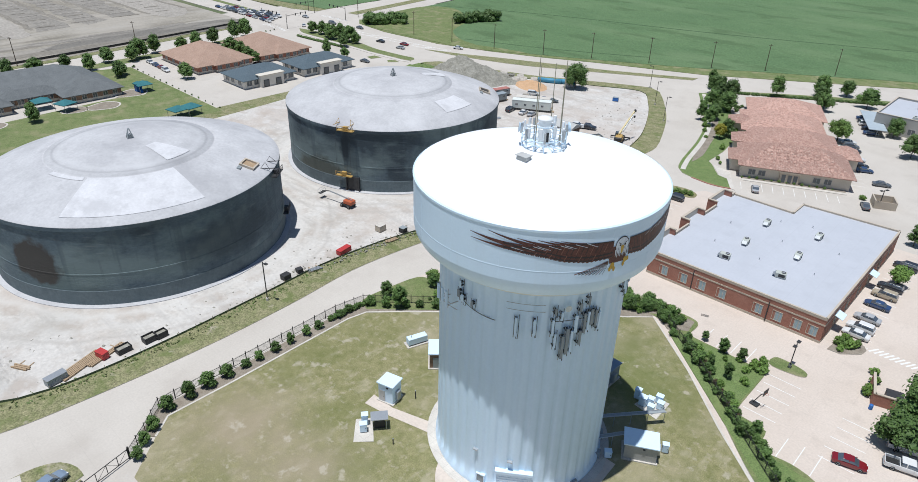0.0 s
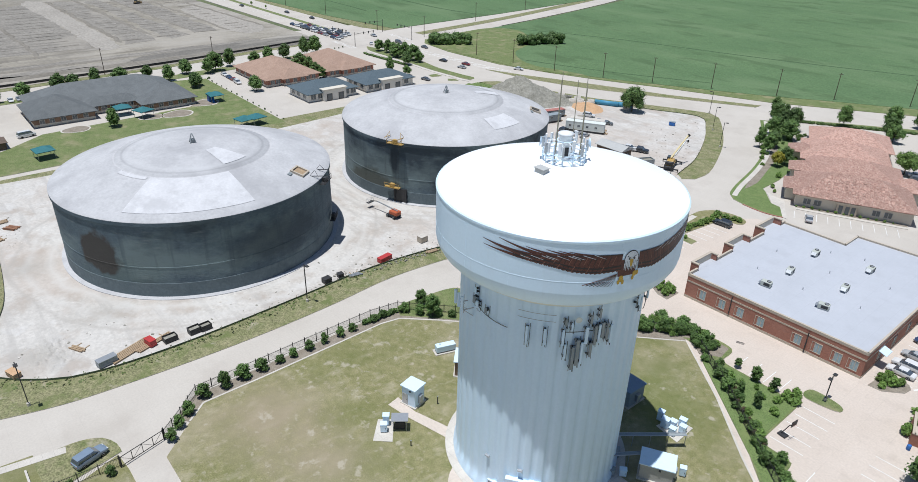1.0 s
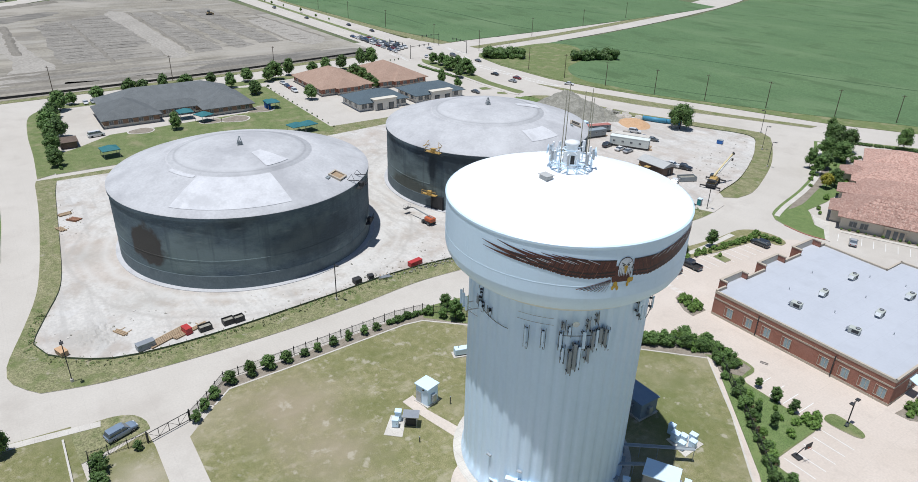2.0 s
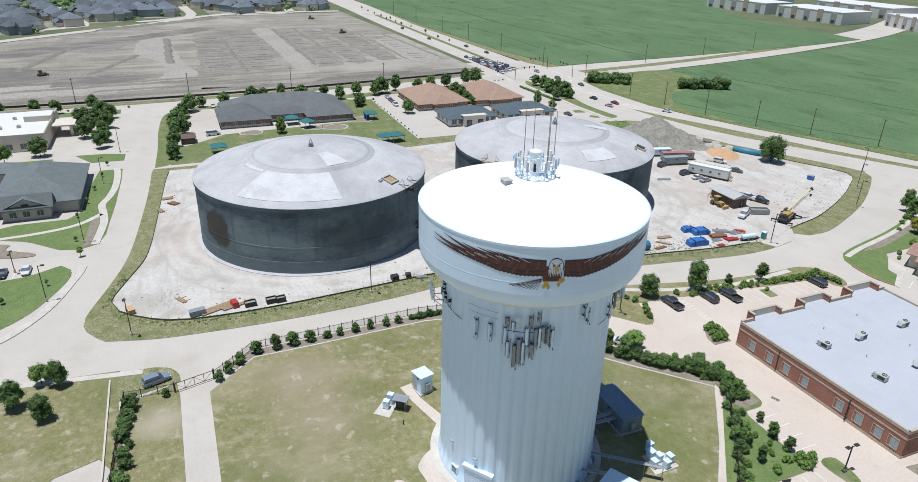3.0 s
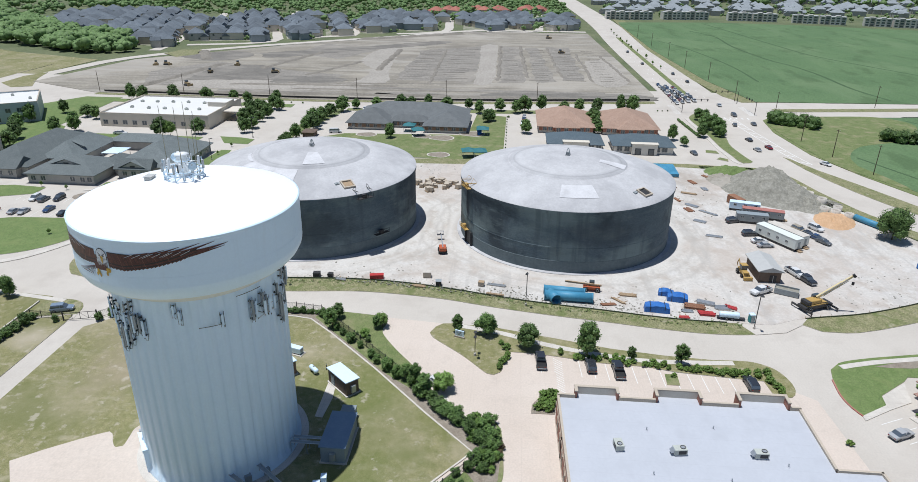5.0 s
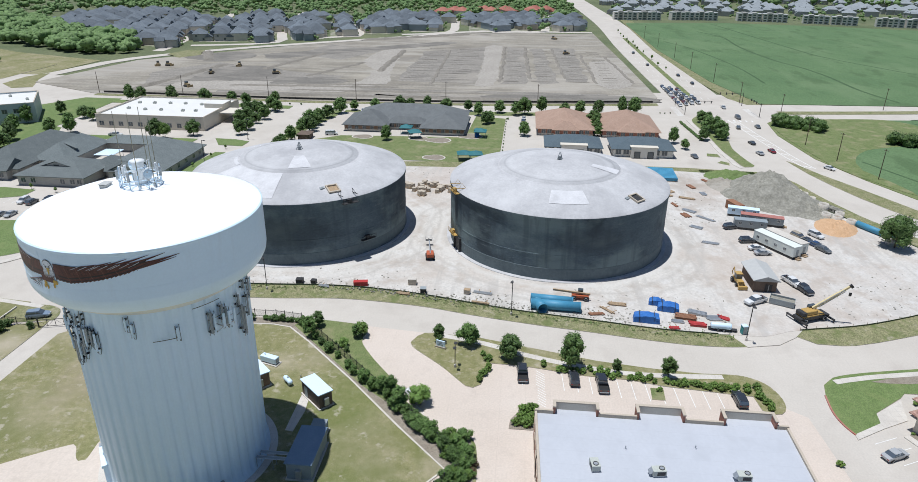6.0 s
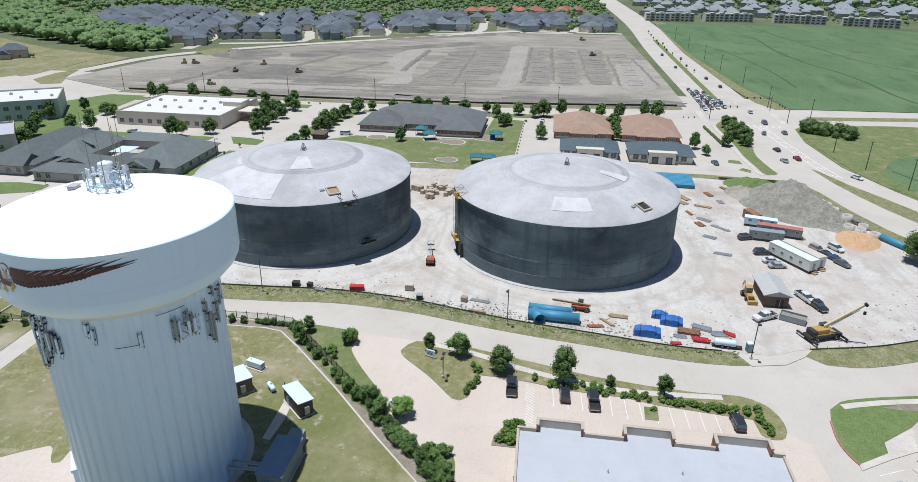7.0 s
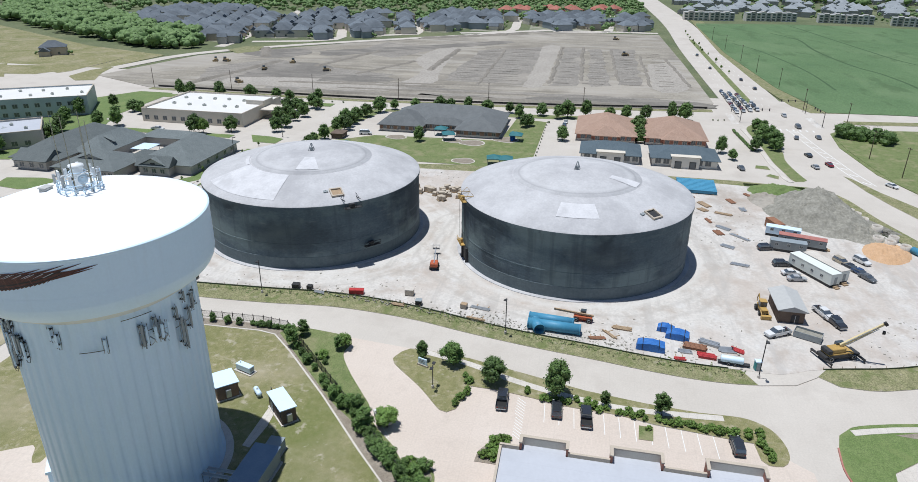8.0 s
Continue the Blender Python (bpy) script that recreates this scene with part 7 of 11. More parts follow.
def flat_building(name, label, m, w, d, h, wall_mat, roof_mat, cat, win_rows=1, units=6, seed=1):
    b = thing(name, label, cat, m)
    t = 0.35
    o = 0.06
    for x0, y0, x1, y1, e in ((0, 0, w, t, 1), (0, d - t, w, d, 1), (0, t, t, d - t, -1), (w - t, t, w, d - t, -1)):
        part("wall", Geo().box(x0, y0, 0, x1, y1, h), wall_mat, b)
        part("coping", Geo().box(x0 - o, y0 - o * e, h, x1 + o, y1 + o * e, h + 0.12), LIMESTONE, b)
    part("roof", Geo().box(t, t, h - 0.9, w - t, d - t, h - 0.6), roof_mat, b)
    rs = h / (win_rows + 0.35)
    for r in range(win_rows):
        for k in range(int(d // 4.5)):
            pane_window(b, 2.2, min(2.0, rs * 0.6), facing(w + 0.03, 2.5 + 4.5 * k, 0.9 + r * rs, "+x"), FRAME, GLASS, 1)
        for k in range(int(w // 4.5)):
            pane_window(b, 2.2, min(2.0, rs * 0.6), facing(2.5 + 4.5 * k, -0.03, 0.9 + r * rs, "-y"), FRAME, GLASS, 1)
    rr = random.Random(seed)
    for k in range(units):
        u = part("roof_unit", Geo().box(-0.8, -0.6, 0, 0.8, 0.6, 0.9, 0, None, 0.05), UNIT_TAN, b, "boxy roof unit", Matrix.Translation(((0.3 + 0.36 * (k % 2)) * w + rr.uniform(-1, 1), (0.1 + 0.8 * k / max(1, units - 1)) * d + rr.uniform(-1.5, 1.5), h - 0.6)))
        part("unit_top", Geo().cyl(0, 0, 0.9, 1.0, 0.4, None, 14), DARK_METAL, u)
    return b


wc = flat_building("white_roof_clinic", "cream clinic with flat bright white roof and roof units", at(-280, -77, 0.1), 39, 50, 6.0, STUCCO, BRIGHT_ROOF, "clinic", 1, 11, 2)
part("canopy", Geo().box(12, 50, 4.0, 23, 58, 4.5), STUCCO, wc, "entrance canopy on piers")
for x in (13, 21):
    part("pier", Geo().box(x, 56, 0, x + 1, 57, 4.0), STUCCO, wc)
ub = part("upper_block", Geo().box(9, 41, 5.4, 18, 50.2, 7.4), STUCCO, wc)
part("upper_roof", Geo().box(9.3, 41.3, 7.4, 17.7, 49.9, 7.45), BRIGHT_ROOF, ub)
flat_building("grey_office_block", "grey two-storey office block with flat roof", at(-247.1, -163.5, 0.1, 32), 30, OFFICE_D, 9.0, PANEL_BLUE, BRIGHT_ROOF, "office building", 2, 8, 4)
flat_building("low_white_office", "low office with white roof and dark window bands", at(-185.3, -138.3, 0.1, 40), 24, 44, 6.5, STUCCO_GREY, WHITE_ROOF, "office building", 1, 6, 5)
flat_building("pale_flat_office", "pale flat-roofed office beside the east car park", at(-48, 254, 0.1), 34, 26, 6.0, STUCCO_GREY, WHITE_ROOF, "office building", 1, 4, 6)
cp = thing("carport", "long pale blue metal carport over parked cars", "carport", at(-48.6, 256, 0.05, 113))
part("roof", Geo().box(-10.8, -2.7, 2.5, 10.8, 2.7, 2.66), PANEL_BLUE, cp)
for k in range(5):
    part("post", Geo().box(-10 + 5.0 * k - 0.08, -0.08, 0, -9.92 + 5.0 * k, 0.08, 2.5), STEEL_GREY, cp)
te = thing("bin_enclosure", "tan walled bin enclosure beside the car park", "enclosure", at(-27.6, 190.2, 0.05, 25))
for b in ((-2.6, -2.2, 0, -2.3, 2.2, 2.2), (2.3, -2.2, 0, 2.6, 2.2, 2.2), (-2.3, 1.9, 0, 2.3, 2.2, 2.2), (-2.3, -2.2, 0, 2.3, -2.05, 2.0)):
    part("wall", Geo().box(*b), LIMESTONE, te)
te = thing("bin_enclosure", "red brick bin enclosure with a skip inside", "enclosure", at(-5.0, 110.2, 0.05, 15))
for b in ((-3.2, -3.0, 0, -2.9, 3.0, 2.1), (2.9, -3.0, 0, 3.2, 3.0, 2.1), (-2.9, -3.0, 0, 2.9, -2.7, 2.1)):
    w = part("wall", Geo().box(*b), BRICK, te)
    part("coping", Geo().box(b[0] - 0.06, b[1] - 0.06, 2.1, b[3] + 0.06, b[4] + 0.06, 2.25), LIMESTONE, w)
part("skip", Geo().box(-1.2, -2.0, 0.1, 1.2, 0.4, 1.5, 0, None, 0.05), SIDING_GREY, te, "blue-grey metal skip")
part("skip_lid", Geo().box(-1.25, -2.05, 1.5, 1.25, 0.45, 1.58), DARK_METAL, te)

# school grounds: shade sails, play islands
for x, y, r in ((-241.2, 43.8, 3.2), (-239.5, 77, 3.9), (-241.1, 68.3, 3.0), (-247.8, 89.9, 4.0), (-213.8, 78.5, 3.2)):
    isl = [(x + r * (1 + 0.12 * math.sin(3 * a)) * math.cos(a), y + r * 1.3 * math.sin(a)) for a in np.linspace(0, 2 * math.pi, 24, endpoint=False)]
    setting("play_kerb", Geo().prism([(x + (px - x) * 1.12, y + (py - y) * 1.12) for px, py in isl], 0.1, 0.19), WALK, "pale concrete kerb round a play island", "kerb")
    setting("play_island", Geo().prism(isl, 0.1, 0.2), MULCH, "sand-filled play island in the lawn", "playground")


def shade_canopy():
    c = thing("shade_canopy", "square dark teal shade canopy on posts", "canopy", None, "shade canopies")
    for x in (-2.3, 2.3):
        for y in (-2.3, 2.3):
            part("post", Geo().cyl(x, y, 0, 2.6, 0.07, None, 8), GALV, c)
    part("canopy_top", Geo().hip(-2.4, -2.4, 2.4, 2.4, 2.7, 1.2, 0.3), TEAL, c)
    return c


spread(shade_canopy(), [at(x, y, 0.12, rz) for x, y, rz in ((-247.6, 94.5, 0), (-242.5, 66.4, 20), (-250, 61.5, 0), (-212.5, 90.5, 10), (-212.5, 95, 10), (-218, 30, 5))])
ps = thing("play_frame", "blue plastic climbing frame with slide", "play equipment", at(-248.5, 93, 0.2))
part("tower_block", Geo().box(-1, -1, 0, 1, 1, 2.2), TARP_BLUE, ps)
part("slide", Geo().add([(1, -0.4, 1.6), (1, 0.4, 1.6), (3.2, 0.4, 0.2), (3.2, -0.4, 0.2), (1, -0.4, 1.5), (1, 0.4, 1.5), (3.2, 0.4, 0.1), (3.2, -0.4, 0.1)], [(0, 3, 2, 1), (4, 5, 6, 7), (0, 4, 7, 3), (1, 2, 6, 5), (0, 1, 5, 4), (3, 7, 6, 2)]), TARP_BLUE, ps)
part("roof", Geo().hip(-1, -1, 1, 1, 2.9, 0.8, 0.3), TEAL, ps)
ck = thing("picnic_shelter", "dark low shelter by the school car park", "shelter", at(-236, 20.2, 0.1))
part("roof", Geo().hip(-3.2, -2.6, 3.2, 2.6, 2.2, 0.8, 0.3), SHED_BROWN, ck)
part("wall", Geo().box(-3.0, -2.4, 0, 3.0, 2.4, 2.2), SHED_BROWN, ck)


# ---- vehicles ----
def loft(sections, k=0):
    """A closed skin through rings of (x, half width, z low, z high, tumble)."""
    g = Geo()
    v = []
    for x, w, zl, zh, tm in sections:
        v += [(x, -w * 0.92, zl), (x, -w, zl + (zh - zl) * 0.35), (x, -w * 0.985, zl + (zh - zl) * 0.7), (x, -w * tm, zh), (x, w * tm, zh), (x, w * 0.985, zl + (zh - zl) * 0.7), (x, w, zl + (zh - zl) * 0.35), (x, w * 0.92, zl)]
    f = []
    for s in range(len(sections) - 1):
        f += [(8 * s + j, 8 * s + (j + 1) % 8, 8 * s + 8 + (j + 1) % 8, 8 * s + 8 + j) for j in range(8)]
    e = 8 * (len(sections) - 1)
    return g.add(v, [tuple(reversed(q)) for q in f] + [tuple(range(8)), tuple(range(e + 7, e - 1, -1))], k)


BODIES = {}


def vehicle(kind, colour, label, plain=False):
    spec = {"sedan": (4.7, 0.91, 0.92, 1.43), "suv": (4.8, 0.96, 1.05, 1.75), "pickup": (5.8, 1.0, 1.12, 1.85), "van": (5.4, 1.0, 1.2, 2.1)}[kind]
    L, W, belt, top = spec
    h = L / 2
    c = thing({"sedan": "sedan", "suv": "sport_utility_car", "pickup": "pickup_truck", "van": "van"}[kind], label, "car" if kind != "pickup" else "truck", None, "vehicles")
    paint = CAR_PAINTS[colour]
    key = (kind, colour)
    if key not in BODIES:
        d = {}
        if kind == "pickup":
            d["body"] = loft([(-0.9, W, 0.36, 1.16, 0.95), (0.2, W, 0.36, 1.16, 0.95), (h - 1.35, W, 0.36, 1.16, 0.92), (h - 0.3, W * 0.96, 0.38, 1.08, 0.9), (h, W * 0.88, 0.46, 0.94, 0.9)])
            d["glasshouse"] = loft([(-0.95, W * 0.88, 1.12, 1.2, 0.9), (-0.8, W * 0.88, 1.12, top - 0.06, 0.85), (0.8, W * 0.88, 1.12, top - 0.06, 0.85), (1.55, W * 0.9, 1.12, 1.17, 0.9)])
            d["roof_panel"] = loft([(-0.88, W * 0.75, top - 0.08, top - 0.02, 0.95), (-0.7, W * 0.77, top - 0.08, top, 0.95), (0.65, W * 0.77, top - 0.08, top, 0.95), (0.9, W * 0.74, top - 0.1, top - 0.03, 0.95)])
            d["bed"] = Geo().box(-h + 0.06, -W, 0.45, -0.9, -W + 0.12, 1.2, 0, None, 0.04).box(-h + 0.06, W - 0.12, 0.45, -0.9, W, 1.2, 0, None, 0.04).box(-h, -W * 0.96, 0.5, -h + 0.1, W * 0.96, 1.18, 0, None, 0.03).box(-1.02, -W + 0.12, 0.5, -0.9, W - 0.12, 1.2)
            d["bed_floor"] = Geo().box(-h + 0.1, -W + 0.12, 0.6, -1.02, W - 0.12, 0.74)
            d["bumper"] = Geo().box(h - 0.04, -W * 0.86, 0.42, h + 0.1, W * 0.86, 0.66, 0, None, 0.03).box(-h - 0.1, -W * 0.86, 0.44, -h, W * 0.86, 0.64, 0, None, 0.03)
        else:
            rear = -h + (0.75 if kind == "sedan" else 0.12)
            d["body"] = loft([(-h, W * 0.86, 0.45, belt - 0.12, 0.9), (-h + 0.2, W * 0.97, 0.3, belt, 0.92), (-h * 0.4, W, 0.26, belt + 0.02, 0.93), (h * 0.35, W, 0.26, belt, 0.93), (h - 0.45, W * 0.95, 0.28, belt - 0.14, 0.9), (h, W * 0.78, 0.42, belt - 0.3, 0.88)])
            d["glasshouse"] = loft([(rear, W * 0.88, belt - 0.02, belt + 0.02, 0.9), (rear + (0.65 if kind == "sedan" else 0.3), W * 0.9, belt - 0.02, top - 0.05, 0.8), (0.35 if kind != "van" else 1.2, W * 0.9, belt - 0.02, top - 0.05, 0.8), (1.15 if kind != "van" else 1.9, W * 0.88, belt - 0.02, belt + 0.02, 0.9)])
            x0 = rear + (0.6 if kind == "sedan" else 0.22)
            x1 = 0.45 if kind != "van" else 1.3
            d["roof_panel"] = loft([(x0, W * 0.7, top - 0.07, top - 0.02, 0.94), (x0 + 0.25, W * 0.75, top - 0.06, top, 0.95), (x1 - 0.2, W * 0.75, top - 0.06, top, 0.95), (x1, W * 0.7, top - 0.08, top - 0.03, 0.94)])
        d["mirror"] = Geo().box(0.72, -W - 0.16, belt, 0.86, -W + 0.02, belt + 0.16, 0, None, 0.02).box(0.72, W - 0.02, belt, 0.86, W + 0.16, belt + 0.16, 0, None, 0.02)
        d["pillar"] = Geo().box(-0.25, -W * 0.89, belt - 0.02, -0.12, W * 0.89, top - 0.06)
        BODIES[key] = {n: g.mesh(n, {"glasshouse": CAR_GLASS, "bed_floor": RUBBER, "bumper": GALV}.get(n, paint)) for n, g in d.items()}
        if "tyre" not in BODIES:
            rot = Matrix.Rotation(math.pi / 2, 4, "X")
            BODIES["tyre"] = Geo().turned([(0.2, -0.11), (0.32, -0.11), (0.345, -0.06), (0.345, 0.06), (0.32, 0.11), (0.2, 0.11)], 16, 0, rot).mesh("tyre", RUBBER)
            BODIES["rim"] = Geo().turned([(0.03, -0.1), (0.21, -0.115), (0.21, 0.115), (0.03, 0.1)], 12, 0, rot).mesh("rim", GALV)
            BODIES["headlight"] = Geo().box(-0.12, -0.17, -0.08, 0.03, 0.17, 0.08, 0, None, 0.02).mesh("headlight", LAMP_CLEAR)
            BODIES["tail_light"] = Geo().box(-0.03, -0.14, -0.1, 0.1, 0.14, 0.1, 0, None, 0.02).mesh("tail_light", LAMP_RED)
    for n, me in BODIES[key].items():
        if not (plain and n in ("mirror", "bumper", "pillar")):
            part(n, me, None, c)
    big = 1.12 if kind in ("pickup", "van") else 1.0
    for x in (-h * 0.6, h * 0.6):
        for y in (-W * 0.9, W * 0.9):
            w = part("wheel", BODIES["tyre"], None, c, "", Matrix.Translation((x, y, 0.345 * big)) @ Matrix.Scale(big, 4))
            if not plain:
                part("rim", BODIES["rim"], None, w)
    if plain:
        return c
    zl = belt - 0.32
    for y in (-W * 0.6, W * 0.6):
        part("headlight", BODIES["headlight"], None, c, "", Matrix.Translation((h - 0.04, y, zl)))
        part("tail_light", BODIES["tail_light"], None, c, "", Matrix.Translation((-h + 0.02, y * 1.1, belt - 0.25)))
    return c


PARKED = {
    ("pickup", "black"): ("black pickup truck parked in a marked stall", [(-71.4, 114.4, 183), (-69.6, 129.4, 183), (-113.8, 181.8, 20)]),
    ("suv", "black"): ("black sport utility car parked on concrete", [(-70.6, 124.2, 183), (-67.4, 154.0, 183), (-142.7, 177.1, 100), (-152.7, 175.2, 110), (-14.8, 158.9, 180), (-149, -36.6, 0), (-14.8, 147.0, 180)]),
    ("sedan", "white"): ("white sedan parked on concrete", [(-62.0, 94.8, 40), (-14.8, 124.4, 180), (-137.7, 178.1, 100), (-137.2, -19.5, 0), (-284, 113.2, 0), (-290, 33.0, 0), (-290.6, 41.2, 0), (-291, 49.4, 0), (-218.4, 229.2, 30), (-49.0, 233.4, 25), (-332, 199.8, 180), (-352.4, 203.2, 180), (-305, 203.5, 150)]),
    ("suv", "white"): ("white sport utility car parked on concrete", [(-14.8, 127.1, 180), (-149.1, 198.1, 30), (-148, -44, 0), (-42.4, 219.0, 25), (-50.4, 257.0, 23), (-290.2, 38.4, 0), (-268, 112.3, 0), (-365.9, 195.7, 180), (-339, 196.4, 180), (-380, 203.0, 180)]),
    ("sedan", "silver"): ("silver sedan parked on concrete", [(-14.8, 131.4, 180), (-134.6, 178.8, 100), (-136.8, -40, 0), (-136.6, -43, 180), (-55.0, 175.2, 115), (-290.4, 35.8, 0), (-348.5, 200.5, 180), (-323.0, 217.0, 0), (-236.1, 209.0, 190)]),
    ("sedan", "blue"): ("dark blue sedan parked on concrete", [(-14.8, 137.8, 180), (-139.4, -33.7, 0), (-141.9, 195.4, 30), (-38.1, 211.6, 25), (-53.2, 263.6, 23), (-46.6, 248.2, 23), (-278, 112.9, 0), (-341, 203.8, 180), (-359.1, 199.8, 180)]),
    ("suv", "tan"): ("tan sport utility car parked on concrete", [(-14.8, 142.8, 180), (-147.3, 192.6, 30), (-291.5, 55.0, 0)]),
    ("sedan", "red"): ("red sedan parked in a stall", [(-5.6, 90.2, 15), (-136.3, -49.4, 0), (-272.8, 112.8, 0), (-337.7, 206.0, 180), (-240, 215.0, 10)]),
    ("pickup", "white"): ("white pickup truck standing on the lot", [(0.0, 99.3, 15), (0.6, 95.0, 15), (-117.3, 180.3, 20), (-106.2, 168.4, 300), (-227.9, -60.6, 90)]),
    ("sedan", "grey"): ("grey sedan parked on concrete", [(-30.6, 185.8, 115), (-31.6, 204.2, 25), (-149, -29, 0), (-139.0, 196.2, 30), (-227.8, 181.3, 10), (-368, 207.0, 180), (-352, 196.2, 180), (-279.6, 212.5, 170), (-282, 222, 0)]),
    ("sedan", "black"): ("black sedan parked on concrete", [(-45.6, 226.4, 25), (-51.8, 260.2, 23), (-48.4, 252.8, 23), (-40.2, 214.6, 25), (-137, -24.3, 0), (-136.8, -27.4, 180), (-144.5, 194.0, 30), (-291.8, 58.2, 0), (-344.3, 207.2, 180), (-375.6, 201.5, 180), (-398, 199.0, 180), (-252.1, 210.5, 190), (-461, 199.8, 180), (-420, 213, 0), (-392, 216, 0), (-330, 195, 180)]),
    ("suv", "grey"): ("grey sport utility car on concrete", [(-47.2, 229.6, 25), (-147.4, -40.7, 180), (-237.8, -49.9, 90), (-383.5, 195.2, 180), (-402, 203.4, 180), (-300, 218, 5), (-520, 198, 180)]),
    ("suv", "steel"): ("grey-blue sport utility car standing by the gate", [(-81.4, 8.3, 108)]),
    ("van", "white"): ("white passenger van parked at the school", [(-242.6, 29.6, 100), (-320.5, 205.5, 170)]),
}
for (kind, colour), (label, spots) in PARKED.items():
    spots = [p for p in spots if not (-405 < p[0] < -320 and 190 < p[1] < 209)]
    for plain in (False, True):
        some = [p for p in spots if (p[0] < -210) == plain]
        if some:
            spread(vehicle(kind, colour, label, plain), [at(x, y, 0.21 if inside((x, y), SITE) else 0.14 if (x, y) == (-81.4, 8.3) else 0.01, rz) for x, y, rz in some])
# cars waiting at the crossing
QUEUE = [(-325 - 6.7 * k - 3 * lane, 195.4 + 3.6 * lane) for lane, n in ((0, 9), (1, 8), (2, 7), (3, 3)) for k in range(n)]
rq = random.Random(31)
for n, (kind, colour, label) in enumerate((("sedan", "white", "white sedan waiting in the queue"), ("suv", "black", "black sport utility car waiting in the queue"), ("sedan", "silver", "silver sedan waiting in the queue"), ("suv", "grey", "grey sport utility car waiting in the queue"), ("pickup", "white", "white pickup truck waiting in the queue"), ("sedan", "blue", "dark blue sedan waiting in the queue"), ("suv", "white", "white sport utility car waiting in the queue"), ("sedan", "red", "red sedan waiting in the queue"))):
    spots = [(x + rq.uniform(-0.8, 0.8), y) for i, (x, y) in enumerate(QUEUE) if (i * 5) % 27 % 8 == n]
    if spots:
        spread(vehicle(kind, colour, label, True), [at(x, y, 0.01, rq.uniform(-2, 2)) for x, y in spots])


# ---- construction site ----
GZ = 0.2
lift = thing("boom_lift", "orange telescopic boom lift parked on the dirt", "boom lift", at(-121.6, 89.6, GZ, 190))
part("chassis", Geo().box(-1.5, -1.0, 0.45, 1.5, 1.0, 0.95, 0, None, 0.06), DARK_METAL, lift)
part("turntable", Geo().box(-1.9, -0.95, 0.95, 0.7, 0.95, 2.0, 0, None, 0.15), ORANGE, lift)
part("boom", Geo().box(-1.4, -0.13, 2.05, 6.0, 0.13, 2.3, 0, Matrix.Rotation(radians(-4), 4, "Y")), GALV, lift)
part("jib", Geo().tube([(5.8, 0, 2.6), (8.4, 0, 2.0)], 0.12, 6), DARK_METAL, lift)
bk = part("basket", Geo().box(8.2, -0.9, 1.4, 9.1, 0.9, 1.5), DARK_METAL, lift)
for x in (8.2, 9.1):
    for y in (-0.9, 0.9):
        part("basket_post", Geo().cyl(x, y, 1.5, 2.5, 0.03, None, 6), GALV, bk)
part("basket_rail", Geo().tube([(8.2, -0.9, 2.5), (9.1, -0.9, 2.5), (9.1, 0.9, 2.5), (8.2, 0.9, 2.5), (8.2, -0.9, 2.5)], 0.03, 6), GALV, bk)
for x in (-1.1, 1.1):
    for y in (-1.05, 1.05):
        w = part("wheel", BODIES["tyre"], None, lift, "", Matrix.Translation((x, y, 0.46)) @ Matrix.Scale(1.35, 4))
        part("rim", BODIES["rim"], None, w)


def big_pipe(label, x, y, rz, length, r, z=None, m_=None):
    p = thing("steel_pipe", label, "pipe", at(x, y, (GZ if z is None else z) + r, rz), "large pipes")
    rot = Matrix.Rotation(math.pi / 2, 4, "Y")
    part("shell", Geo().turned([(r - 0.06, -length / 2), (r, -length / 2), (r, length / 2), (r - 0.06, length / 2), (r - 0.06, -length / 2)], 28, 0, rot, True, False), m_ or PIPE_BLUE, p)
    for e in (-1, 1):
        part("end_ring", Geo().turned([(r + 0.05, e * length / 2 - 0.25), (r + 0.05, e * length / 2 + 0.02), (r - 0.07, e * length / 2 + 0.02)], 28, 0, rot, True, False), m_ or PIPE_BLUE, p)
    return p


big_pipe("huge blue coated steel pipe lying on the dirt", -97.6, 121.8, 87, 11.0, 1.15)
big_pipe("huge blue coated steel pipe lying on the dirt", -100.6, 121.0, 85, 9.5, 1.0)
bp = big_pipe("short blue pipe branch with open end", -97.0, 118.2, 20, 3.2, 1.2)
big_pipe("long blue pipe beside the main road", -155.0, 216.0, 28, 9, 0.9)
big_pipe("long blue pipe beside the main road", -149.4, 219.6, 30, 7, 0.9)
fk = thing("telehandler", "orange telehandler with long raised boom", "telehandler", at(-103.4, 127.6, GZ, 265))
part("chassis", Geo().box(-2.0, -0.9, 0.6, 2.0, 0.9, 1.3, 0, None, 0.08), ORANGE, fk)
part("cab", Geo().box(-0.6, -0.95, 1.3, 0.6, 0.0, 2.4, 0, None, 0.06), GLASS, fk)
part("boom", Geo().box(-2.2, 0.1, 1.5, 6.5, 0.5, 1.9, 0, Matrix.Rotation(radians(-3), 4, "Y")), WOOD, fk)
for x in (-1.4, 1.4):
    for y in (-1.0, 1.0):
        w = part("wheel", BODIES["tyre"], None, fk, "", Matrix.Translation((x, y, 0.58)) @ Matrix.Scale(1.7, 4))
        part("rim", BODIES["rim"], None, w)


